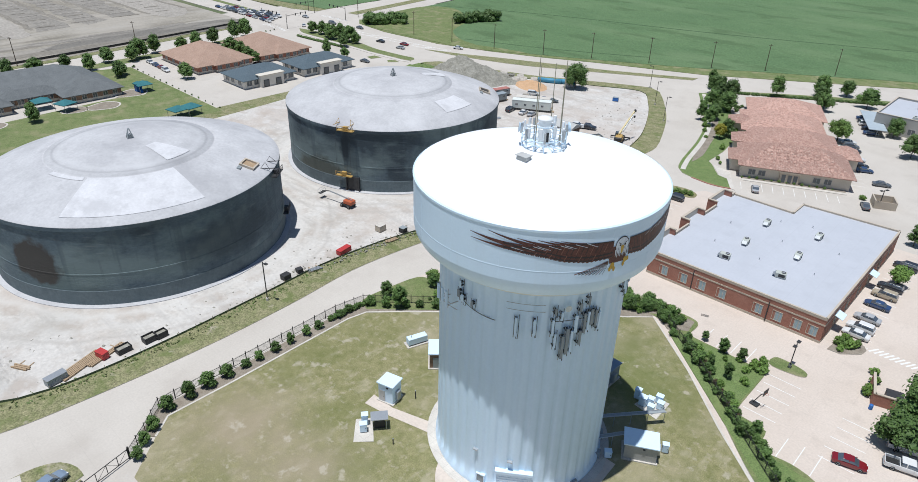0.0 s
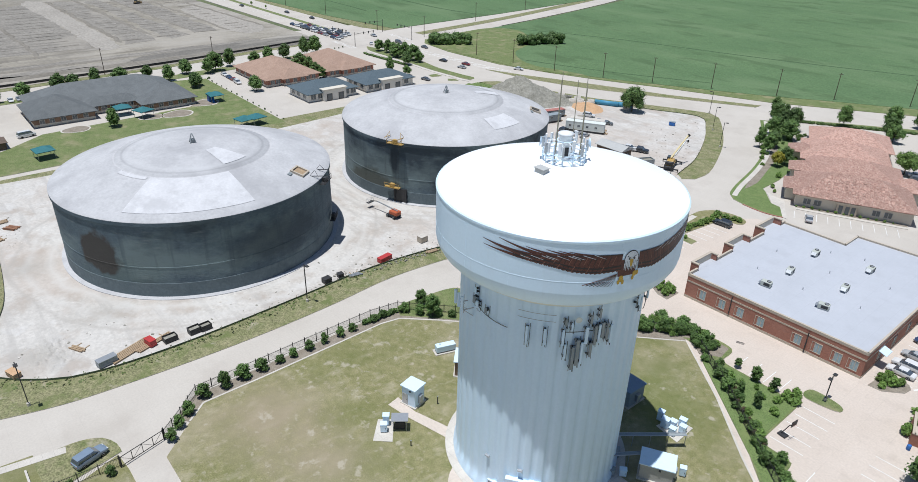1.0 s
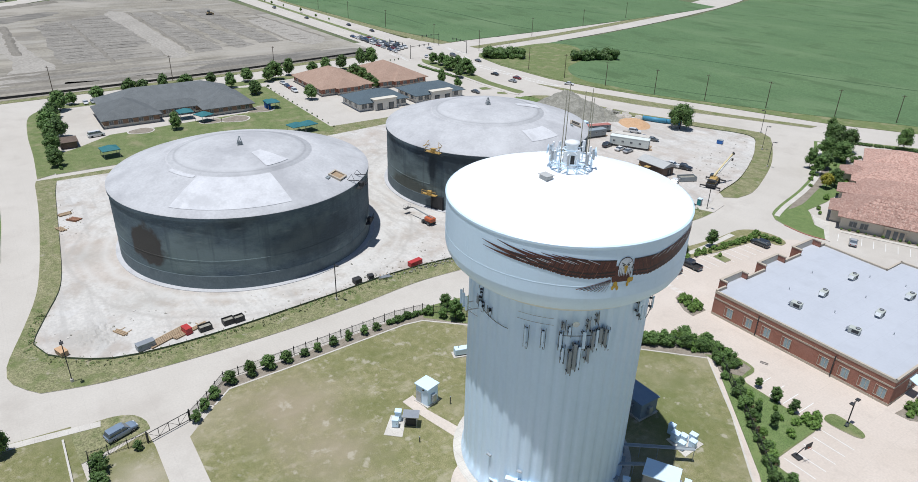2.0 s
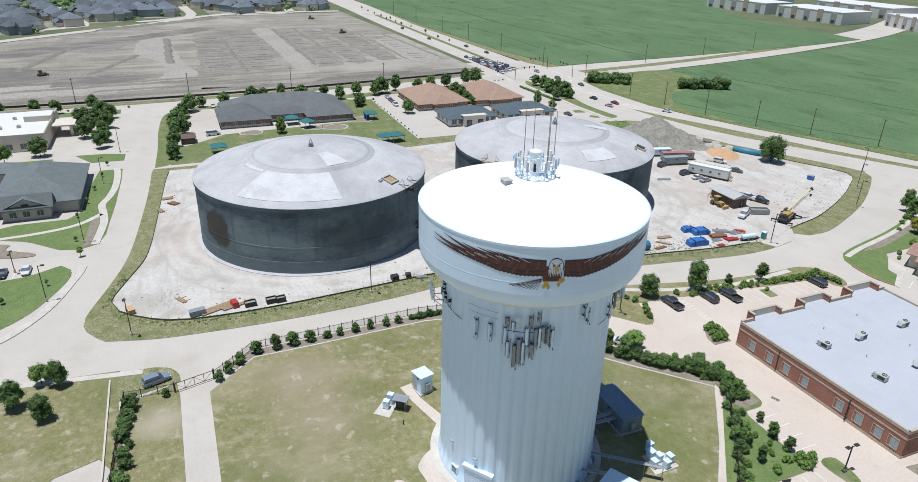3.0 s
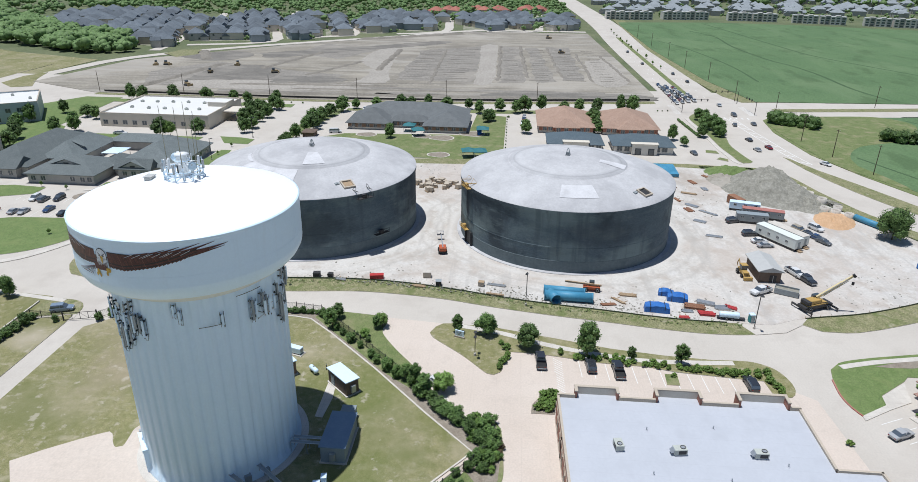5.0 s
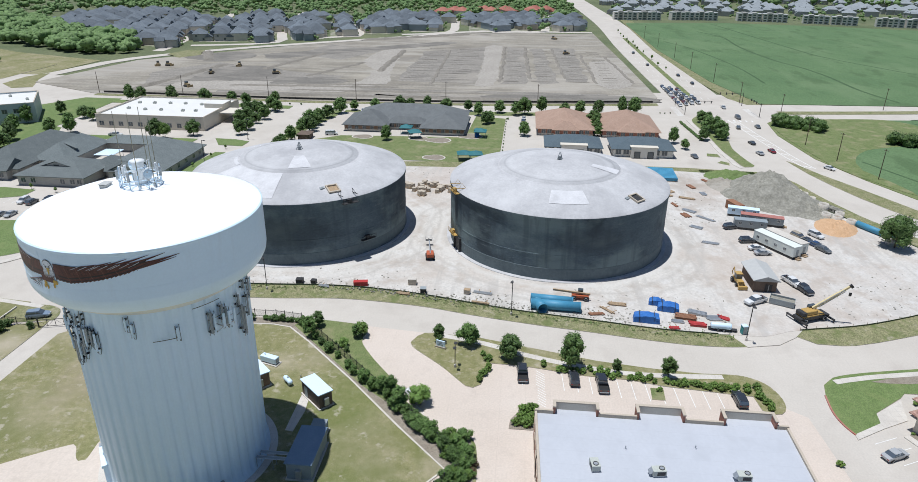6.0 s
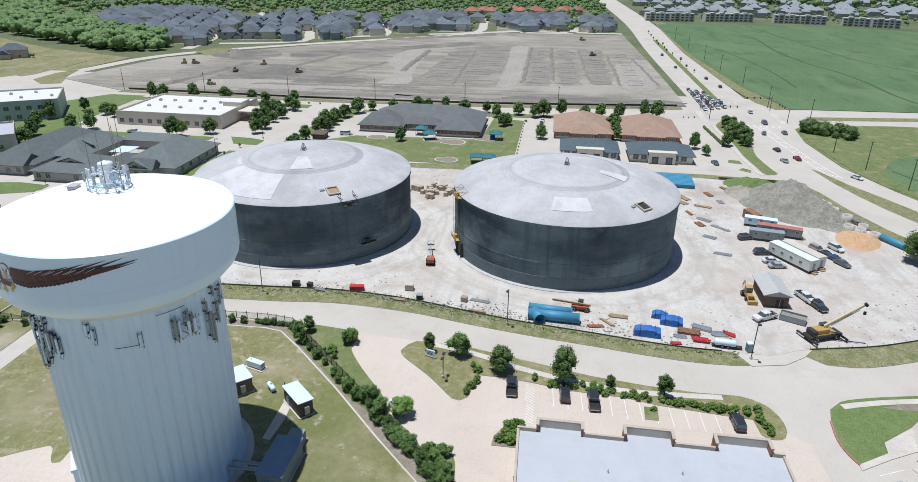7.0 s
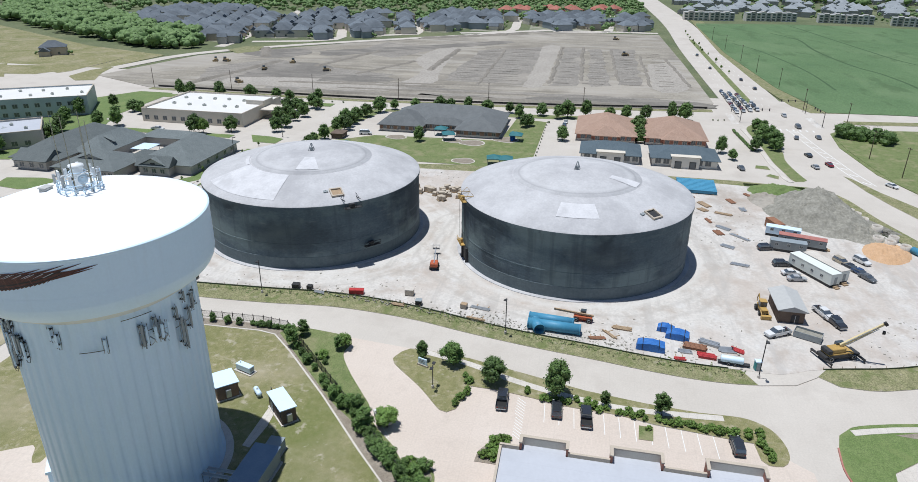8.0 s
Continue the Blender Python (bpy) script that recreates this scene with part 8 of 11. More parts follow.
def covered_stack(label, x, y, rz, w, d, h, mat_, seed):
    rr = random.Random(seed)
    s = thing("covered_stack", label, "material stack", at(x, y, GZ, rz), "covered stacks")
    n, k = 7, 4
    g = Geo()
    vs = []
    for j in range(k + 1):
        for i in range(n + 1):
            e = 0.75 + 0.25 * math.sin(math.pi * i / n)
            vs.append((-w / 2 + w * i / n + rr.uniform(-0.05, 0.05), -d / 2 + d * j / k + rr.uniform(-0.05, 0.05), h * e + rr.uniform(-0.12, 0.12)))
    fs = [(j * (n + 1) + i, j * (n + 1) + i + 1, (j + 1) * (n + 1) + i + 1, (j + 1) * (n + 1) + i) for j in range(k) for i in range(n)]
    edge = [i for i in range(n + 1)] + [(j + 1) * (n + 1) + n for j in range(k)] + [k * (n + 1) + i for i in range(n - 1, -1, -1)] + [j * (n + 1) for j in range(k - 1, 0, -1)]
    b = len(vs)
    vs += [(vs[i][0] * 1.06, vs[i][1] * 1.08, 0.05) for i in edge]
    m = len(edge)
    fs += [(edge[q], b + q, b + (q + 1) % m, edge[(q + 1) % m]) for q in range(m)]
    part("cover", g.add(vs, fs), mat_, s, "wrinkled bright blue tarpaulin")
    for q in (-0.3, 0.3):
        part("strap", Geo().box(w * q - 0.06, -d / 2 - 0.1, 0.05, w * q + 0.06, d / 2 + 0.1, h * 1.02), DARK_METAL, s)
    part("pallet", Geo().box(-w / 2 + 0.1, -d / 2 + 0.1, 0, w / 2 - 0.1, d / 2 - 0.1, 0.3), WOOD, s)
    return s


covered_stack("building materials under a bright blue tarp", -95.0, 141.6, 85, 5.4, 2.4, 1.7, TARP_BLUE, 1)
covered_stack("building materials under a bright blue tarp", -100.6, 147.4, 80, 4.6, 2.6, 1.5, TARP_BLUE, 2)
covered_stack("building materials under a bright blue tarp", -103.0, 145.2, 80, 3.4, 2.0, 1.3, TARP_BLUE, 3)


def steel_stack(label, x, y, rz, n, length, mat_, z=GZ):
    s = thing("steel_stack", label, "steel stack", at(x, y, z, rz), "loose material stacks")
    rr = random.Random(int(x * 7 + y))
    for k in range(n):
        o = rr.uniform(-0.25, 0.25)
        part("beam", Geo().box(-length / 2 + o, -1.1 + 0.36 * (k % 6), 0.1 + 0.26 * (k // 6), length / 2 + o, -0.82 + 0.36 * (k % 6), 0.32 + 0.26 * (k // 6)), mat_, s)
    for q in (-0.3, 0.3):
        part("bearer", Geo().box(length * q - 0.08, -1.15, 0, length * q + 0.08, 1.1, 0.1), WOOD, s)
    return s


for x, y, rz, n, L, m_ in ((-97.2, 150.6, 80, 12, 4.4, RUST), (-94.4, 152.6, 85, 9, 3.4, RED), (-99.6, 153.6, 70, 8, 4.0, GALV), (-97.6, 156.8, 95, 6, 3.0, GALV), (-104.4, 20.6, 112, 6, 8.0, WOOD), (-104.8, 24.6, 110, 3, 7.0, WOOD), (-171.0, 13.4, 40, 7, 3.0, RUST), (-176, 11.8, 100, 5, 3.0, WOOD), (-166.5, 10.2, 20, 4, 3.0, WOOD), (-185, 163, 30, 6, 5.0, WOOD), (-178, 168, 70, 4, 5.0, WOOD), (-190, 172, 20, 5, 4.0, RUST), (-196, 158, 20, 8, 11.0, RUST), (-166, 166, 50, 5, 4.2, GALV), (-160, 170, 45, 3, 6.0, GALV), (-171, 163, 20, 3, 3.5, RUST), (-104, 105, 80, 3, 4.5, GALV), (-102, 136, 85, 4, 4.0, WOOD), (-152.3, 165.2, 60, 5, 3.6, GALV), (-161.8, 164.1, 20, 6, 3.4, RUST), (-141, 166.5, 75, 4, 4.4, GALV), (-183, 174.5, 10, 5, 3.0, GALV), (-180, 162, 40, 6, 3.0, WOOD), (-196.7, 179, 30, 4, 5.0, RUST), (-103.2, 66.5, 80, 3, 2.6, GALV), (-101.6, 86.0, 85, 3, 3.0, WOOD), (-99.4, 104.6, 80, 2, 4.2, WOOD), (-97.0, 130.6, 100, 3, 3.4, RUST), (-99.0, 134.0, 40, 2, 3.8, WOOD), (-98.2, 159.2, 60, 4, 2.6, RED), (-95.6, 148.4, 90, 4, 2.4, GALV), (-92.8, 147.2, 95, 3, 2.2, RED), (-110.8, 14.0, 30, 3, 3.0, WOOD)):
    steel_stack("loose stack of beams and boards on the dirt", x, y, rz, n, L, m_)


def skip_box(label, x, y, rz, w, d, h, mat_, lid=None):
    s = thing("site_box", label, "box", at(x, y, GZ, rz), "site boxes")
    t = 0.08
    part("shell", Geo().box(-w / 2, -d / 2, 0.15, w / 2, -d / 2 + t, h).box(-w / 2, d / 2 - t, 0.15, w / 2, d / 2, h).box(-w / 2, -d / 2 + t, 0.15, -w / 2 + t, d / 2 - t, h).box(w / 2 - t, -d / 2 + t, 0.15, w / 2, d / 2 - t, h).box(-w / 2 + t, -d / 2 + t, 0.15, w / 2 - t, d / 2 - t, 0.25), mat_, s)
    for x_ in (-w / 3, w / 3):
        part("runner", Geo().box(x_ - 0.1, -d / 2, 0, x_ + 0.1, d / 2, 0.15), DARK_METAL, s)
    if lid:
        part("lid", Geo().box(-w / 2 - 0.03, -d / 2 - 0.03, h, w / 2 + 0.03, d / 2 + 0.03, h + 0.07), lid, s)
    else:
        part("contents", Geo().box(-w / 2 + 0.1, -d / 2 + 0.1, 0.25, w / 2 - 0.1, d / 2 - 0.1, h * 0.7), RUBBLE, s)
    return s


skip_box("red steel job box on the dirt", -104.0, 24.0, 15, 2.0, 1.2, 1.3, RED, RED)
skip_box("grey steel tank box by the fence", -103.0, 16.4, 100, 3.2, 1.4, 1.3, STEEL_GREY, GALV)
skip_box("open grey skip with scrap", -103.2, 27.2, 95, 2.4, 1.5, 1.1, DARK_METAL)
skip_box("open grey skip with scrap", -103.0, 31.6, 95, 2.2, 1.5, 1.2, DARK_METAL)
skip_box("open grey skip with scrap", -102.8, 33.6, 95, 2.0, 1.4, 1.2, DARK_METAL)
skip_box("small dark steel box by the fence", -103.8, 60.0, 95, 1.7, 1.4, 1.1, DARK_METAL, DARK_METAL)
skip_box("small dark steel box by the fence", -104.0, 63.4, 85, 1.2, 1.2, 0.9, DARK_METAL, DARK_METAL)
skip_box("bright red steel tank on skids", -104.2, 75.0, 100, 3.4, 1.3, 1.1, RED, RED)
skip_box("pale timber crate on the dirt", -106.4, 87.3, 95, 2.0, 1.6, 1.5, LIMESTONE, WALK)
skip_box("dark crate by the fence", -102.3, 90.6, 95, 1.4, 1.4, 1.2, DARK_METAL, STEEL_GREY)
skip_box("tan crate by the fence", -103.0, 101.0, 80, 1.4, 1.2, 1.1, LIMESTONE, WOOD)
skip_box("long open dark skip full of debris", -106.4, 174.4, 65, 5.4, 2.6, 1.5, STEEL_GREY)
skip_box("rusty steel container on the dirt", -168.5, 180.5, 20, 6.0, 2.5, 2.6, RUST, RUST)
skip_box("small blue box on the dirt", -124, 215, 20, 2.0, 1.4, 1.4, TARP_BLUE, STEEL_GREY)
skip_box("orange-brown cart near the fence corner", -109.0, 3.4, 20, 2.4, 1.3, 1.0, WOOD, SAND)


def pallet_load():
    p = thing("loaded_pallet", "timber pallet with a tan crate on the dirt", "pallet", None, "loaded pallets")
    for y in (-0.5, 0.0, 0.5):
        part("runner", Geo().box(-0.6, y - 0.05, 0, 0.6, y + 0.05, 0.1), WOOD, p)
    part("deck", Geo().box(-0.62, -0.55, 0.1, 0.62, 0.55, 0.15), WOOD, p)
    part("crate", Geo().box(-0.52, -0.48, 0.15, 0.52, 0.48, 0.95, 0, None, 0.04), LIMESTONE, p)
    return p


rp = random.Random(64)
spread(pallet_load(), [at(-177.5 + rp.gauss(0, 2.6), 78.6 + rp.gauss(0, 4.4), GZ, rp.uniform(0, 180), rp.uniform(0.9, 1.4)) for k in range(30)])
ty = thing("portable_toilet", "teal plastic portable toilet by the entrance", "portable toilet", at(-91.8, 161.6, 0.16, 10))
part("cabin", Geo().box(-0.55, -0.55, 0.1, 0.55, 0.55, 2.1, 0, None, 0.04), mat("teal_plastic", (0.05, 0.26, 0.26), (0.06, 0.30, 0.30), rough=0.5, s=1, fine=5, grain=0.08), ty)
part("roof", Geo().hip(-0.55, -0.55, 0.55, 0.55, 2.1, 0.25, 0.05), SHADED_WHITE_STEEL, ty)
part("door", Geo().box(0.55, -0.42, 0.15, 0.58, 0.42, 1.95), STEEL_GREY, ty)
tk = thing("tank_trailer", "white cylindrical tank trailer near the entrance", "tank trailer", at(-92.6, 157.0, GZ, 85))
part("vessel", Geo().turned([(0.1, -2.2), (0.6, -2.1), (0.7, -1.9), (0.7, 1.9), (0.6, 2.1), (0.1, 2.2)], 20, 0, Matrix.Translation((0, 0, 1.1)) @ Matrix.Rotation(math.pi / 2, 4, "Y")), SHADED_WHITE_STEEL, tk)
part("frame", Geo().box(-2.6, -0.5, 0.35, 3.4, 0.5, 0.5), DARK_METAL, tk)
for x in (-0.6, 0.6):
    for y in (-0.7, 0.7):
        w = part("wheel", BODIES["tyre"], None, tk, "", Matrix.Translation((x, y, 0.34)))
        part("rim", BODIES["rim"], None, w)

# mobile crane
CRANE_CREAM = mat("faded_yellow_paint", (0.76, 0.63, 0.36), (0.68, 0.57, 0.34), rough=0.5, s=0.8, fine=5, grain=0.08)
cr = thing("mobile_crane", "yellow rough-terrain crane with its boom raised low", "crane", at(-99.7, 178.3, GZ, 114))
part("carrier", Geo().box(-4.0, -1.3, 0.7, 4.0, 1.3, 1.4, 0, None, 0.08), DARK_METAL, cr)
part("deck", Geo().box(-3.2, -1.2, 1.4, 2.6, 1.2, 1.7, 0, None, 0.05), YELLOW, cr)
part("turret", Geo().box(-2.4, -1.0, 1.7, 0.8, 1.0, 2.7, 0, None, 0.12), YELLOW, cr)
part("cab", Geo().box(-0.4, 0.4, 1.7, 1.4, 1.3, 3.3, 0, None, 0.1), GLASS, cr)
part("counterweight", Geo().box(-3.4, -1.2, 1.7, -2.4, 1.2, 2.6, 0, None, 0.08), DARK_METAL, cr)
bm_ = Matrix.Translation((0.3, 0, 2.6)) @ Matrix.Rotation(radians(-30), 4, "Z") @ Matrix.Rotation(radians(-44), 4, "Y")
b1 = part("boom", Geo().box(0, -0.28, 0.0, 6.2, 0.28, 0.6, 0, None, 0.05), CRANE_CREAM, cr, "pale yellow telescopic boom", bm_)
part("boom_section", Geo().box(6.2, -0.22, 0.06, 8.8, 0.22, 0.52, 0, None, 0.04), CRANE_CREAM, b1)
part("boom_head", Geo().box(8.8, -0.26, -0.25, 9.4, 0.26, 0.58, 0, None, 0.04), DARK_METAL, b1)
part("hook_block", Geo().box(-0.25, -0.15, -2.2, 0.25, 0.15, -1.5), DARK_METAL, b1, "", Matrix.Translation((9.1, 0, 0)) @ Matrix.Rotation(radians(44), 4, "Y"))
part("lattice_jib", Geo().tube([(1.2, -0.6, 0.1), (7.6, -0.5, 0.1)], 0.08, 5).tube([(1.2, -0.6, 0.6), (7.6, -0.5, 0.5)], 0.08, 5), GALV, b1)
for x in (-2.6, 2.6):
    for y in (-1.25, 1.25):
        w = part("wheel", BODIES["tyre"], None, cr, "", Matrix.Translation((x, y, 0.72)) @ Matrix.Scale(2.1, 4))
        part("rim", BODIES["rim"], None, w)
for x in (-3.8, 3.8):
    part("outrigger", Geo().box(x - 0.2, -3.0, 0.6, x + 0.2, 3.0, 0.9).cyl(x, -2.9, 0.0, 0.9, 0.12, None, 8).cyl(x, 2.9, 0.0, 0.9, 0.12, None, 8), DARK_METAL, cr)

# shed, backhoe, trailers
sh = thing("site_shed", "dark brown site shed with pale metal gable roof", "shed", at(-117.0, 172.3, GZ, 0, 0.8))
part("wall", Geo().box(-6.0, -3.3, 0, 6.0, 3.3, 3.9), SHED_BROWN, sh)
part("roof", Geo().hip(-6.0, -3.3, 6.0, 3.3, 3.9, 1.4, 0.7, 0, None, True), FRAME, sh)
for x in (-6.0, 5.8):
    part("gable_wall", Geo().add([(x, -3.3, 3.8), (x, 3.3, 3.8), (x, 0, 4.95), (x + 0.2, -3.3, 3.8), (x + 0.2, 3.3, 3.8), (x + 0.2, 0, 4.95)], [(0, 2, 1), (3, 4, 5), (0, 1, 4, 3), (1, 2, 5, 4), (2, 0, 3, 5)]), SHED_BROWN, sh)
part("door", Geo().box(6.0, -0.1, 0, 6.06, 2.0, 2.5), DARK_METAL, sh)
part("door_leaf", Geo().box(6.06, 0.9, 0.05, 6.1, 1.05, 2.4), FRAME, sh)
bh = thing("backhoe_loader", "yellow backhoe loader beside the shed", "backhoe", at(-116.0, 167.0, GZ, 5))
part("body", Geo().box(-1.8, -0.7, 0.7, 2.2, 0.7, 1.6, 0, None, 0.1), YELLOW, bh)
part("cab", Geo().box(-0.9, -0.75, 1.6, 0.6, 0.75, 2.8, 0, None, 0.08), GLASS, bh)
part("cab_roof", Geo().box(-1.0, -0.8, 2.8, 0.7, 0.8, 2.92), YELLOW, bh)
part("bucket", Geo().box(3.0, -1.1, 0.15, 3.8, 1.1, 0.95, 0, None, 0.06), YELLOW, bh)
part("loader_arm", Geo().tube([(1.5, -0.8, 1.3), (3.2, -0.8, 0.7)], 0.1, 5).tube([(1.5, 0.8, 1.3), (3.2, 0.8, 0.7)], 0.1, 5), YELLOW, bh)
part("hoe_arm", Geo().tube([(-1.8, 0, 1.2), (-3.2, 0, 3.0), (-3.9, 0, 1.6), (-3.6, 0, 0.9)], 0.14, 6), YELLOW, bh)
for x, k in ((-1.1, 2.0), (1.5, 1.4)):
    for y in (-0.95, 0.95):
        w = part("wheel", BODIES["tyre"], None, bh, "", Matrix.Translation((x, y, 0.345 * k)) @ Matrix.Scale(k, 4))
        part("rim", BODIES["rim"], None, w)


def office_trailer(label, x, y, rz, L, W, H, wall_mat, roof_mat):
    t = thing("site_trailer", label, "trailer", at(x, y, GZ, rz), "site trailers")
    part("body", Geo().box(-L / 2, -W / 2, 0.7, L / 2, W / 2, H, 0, None, 0.05), wall_mat, t)
    part("roof", Geo().box(-L / 2 - 0.05, -W / 2 - 0.05, H, L / 2 + 0.05, W / 2 + 0.05, H + 0.12), roof_mat, t)
    part("skirt", Geo().box(-L / 2 + 0.2, -W / 2 + 0.1, 0, L / 2 - 0.2, W / 2 - 0.1, 0.7), DARK_METAL, t)
    for k in range(max(1, int(L / 3))):
        pane_window(t, 0.9, 0.8, pose(-L / 2 + 1.6 + 3 * k, -W / 2 - 0.03, 1.7))
    part("door", Geo().box(L / 2, -0.5, 0.75, L / 2 + 0.04, 0.4, 2.7), STEEL_GREY, t)
    part("steps", Geo().box(L / 2 + 0.04, -0.7, 0, L / 2 + 1.2, 0.6, 0.3).box(L / 2 + 0.04, -0.7, 0.3, L / 2 + 0.6, 0.6, 0.55), WOOD, t)
    return t


office_trailer("long pale site office trailer", -138.4, 183.4, 31, 13.5, 3.0, 3.5, CREAM_STEEL, CREAM_STEEL)
office_trailer("long pale site office trailer", -140.2, 186.4, 31, 12.0, 3.0, 3.5, CREAM_STEEL, WALK)
office_trailer("grey storage trailer on the site", -153.0, 180.6, 80, 9.0, 2.6, 2.9, STEEL_GREY, SIDING_GREY)
office_trailer("grey container with a red roof", -157.2, 185.2, 75, 12.0, 2.6, 2.8, STEEL_GREY, mat("faded_red_roof", (0.36, 0.13, 0.11), (0.42, 0.2, 0.17), s=0.6, fine=4, grain=0.15))
office_trailer("white storage container on the site", -163.4, 181.6, 75, 9.0, 2.5, 2.7, SHADED_WHITE_STEEL, SHADED_WHITE_STEEL)
bd = thing("decking_stack", "stacked bright blue metal decking sheets", "decking stack", at(-201.5, 162.2, GZ, 88))
for k in range(9):
    part("sheet", Geo().box(-6.2, -6.2 + 1.4 * k, 0.3, 6.2, -4.95 + 1.4 * k, 1.3), PIPE_BLUE, bd)
for x in (-5, 0, 5):
    part("bearer", Geo().box(x - 0.15, -6.3, 0, x + 0.15, 6.3, 0.3), WOOD, bd)


# concrete rings along the main road
def ring_pipe():
    r = thing("concrete_ring", "pale precast concrete pipe ring standing on grass", "concrete ring", None, "precast rings")
    part("ring", Geo().turned([(1.25, 0), (1.25, 1.5), (1.05, 1.5), (1.05, 0), (1.25, 0)], 22, 0, None, True, False), WALK, r)
    part("collar", Geo().turned([(1.36, 0.05), (1.36, 0.3), (1.25, 0.32)], 22, 0, None, False, False), KERB, r)
    return r


spread(ring_pipe(), [at(x, y, 0.18, 0, s) for x, y, s in ((-200.0, 200.4, 0.9), (-197, 201.6, 1), (-194, 203.4, 1), (-191.2, 204.9, 1), (-187.4, 206.4, 1.1), (-184.6, 207.6, 1.1), (-179.8, 208.0, 1.2), (-173.6, 209.6, 1.3), (-165.4, 207.2, 1.2), (-163.2, 209.6, 1.2), (-160.2, 212.4, 1.2), (-146.5, 217.4, 1.2), (-166.5, 211.6, 1.2))])


# heaps
def heap(name, label, cat, x, y, rx, ry, h, rz, mat_, seed, rough, steep=1.6):
    n = 52
    off = Vector((seed * 13.1, seed * 7.7, 0))
    vs, fs = [], []
    for j in range(n + 1):
        for i in range(n + 1):
            u, v = 2 * i / n - 1, 2 * j / n - 1
            d = math.hypot(u, v)
            e = max(0.0, 1 - d ** steep)
            z = h * e * (0.85 + 0.35 * noise.noise(Vector((u * 1.8, v * 1.8, 0)) + off)) + rough * e ** 0.5 * (noise.noise(Vector((u * 7, v * 7, 2)) + off) + 0.6 * noise.noise(Vector((u * 18, v * 18, 5)) + off))
            vs.append((rx * u, ry * v, max(-0.1, z - 0.05)))
    fs = [(j * (n + 1) + i, j * (n + 1) + i + 1, (j + 1) * (n + 1) + i + 1, (j + 1) * (n + 1) + i) for j in range(n) for i in range(n)]
    p = part(name, Geo().add(vs, fs, 0, None, True), mat_, None, "", at(x, y, GZ - 0.02, rz))
    return tagged(p, label, cat)


heap("spoil_mound", "large grey heap of broken rubble and earth", "heap", -182, 195.5, 18, 14.0, 11.5, 28, RUBBLE, 1, 1.2, 0.95)
heap("spoil_mound", "low grey spoil heap with weeds", "heap", -171, 203, 10, 7, 3.0, 30, RUBBLE, 2, 1.1, 1.1)
heap("spoil_mound", "small tan earth heap beside the rubble", "heap", -192, 184, 9, 6, 3.2, 20, DIRT_FIELD, 9, 0.8, 1.1)
heap("sand_mound", "smooth orange sand heap on the site", "heap", -157.5, 207, 8.5, 6.0, 1.9, -25, SAND, 3, 0.4)
heap("dirt_mound", "low pale dirt heap in the site corner", "heap", -112, 9.5, 6, 4.4, 0.5, 0, DIRT_SITE, 4, 0.4)
weeds = heap("weedy_bank", "weedy green bank beside the spoil heap", "bank", -203, 189, 8, 10, 2.4, 0, GRASS_LUSH, 6, 0.9)

# silt fence round the site
silt = thing("silt_fence", "low black-green fabric silt fence on stakes", "fence", at(0, 0))
SILT = mat("silt_fabric", (0.085, 0.12, 0.07), (0.14, 0.17, 0.10), s=0.8, fine=6, grain=0.2)
edge = [p for p in SITE]
stake_mesh = Geo().box(-0.03, -0.03, 0, 0.03, 0.03, 0.85).mesh("stake", WOOD)
run, acc = [], 0
for p, q in zip(edge, edge[1:] + edge[:1]):
    c = (Vector(p) + Vector(q)) / 2
    if 155 < c.y < 174 and c.x > -100:
        continue
    if c.x < -200 and c.y > 12:
        continue
    d = Vector(q) - Vector(p)
    m = Matrix.Translation((p[0], p[1], 0.1)) @ Matrix.Rotation(math.atan2(d.y, d.x), 4, "Z")
    h = 0.44 if c.y < 110 else 0.38
    part("fabric_panel", Geo().box(0, -0.015, 0, d.length, 0.015, h), SILT, silt, "", m)
    part("stake", stake_mesh, None, silt, "", m)


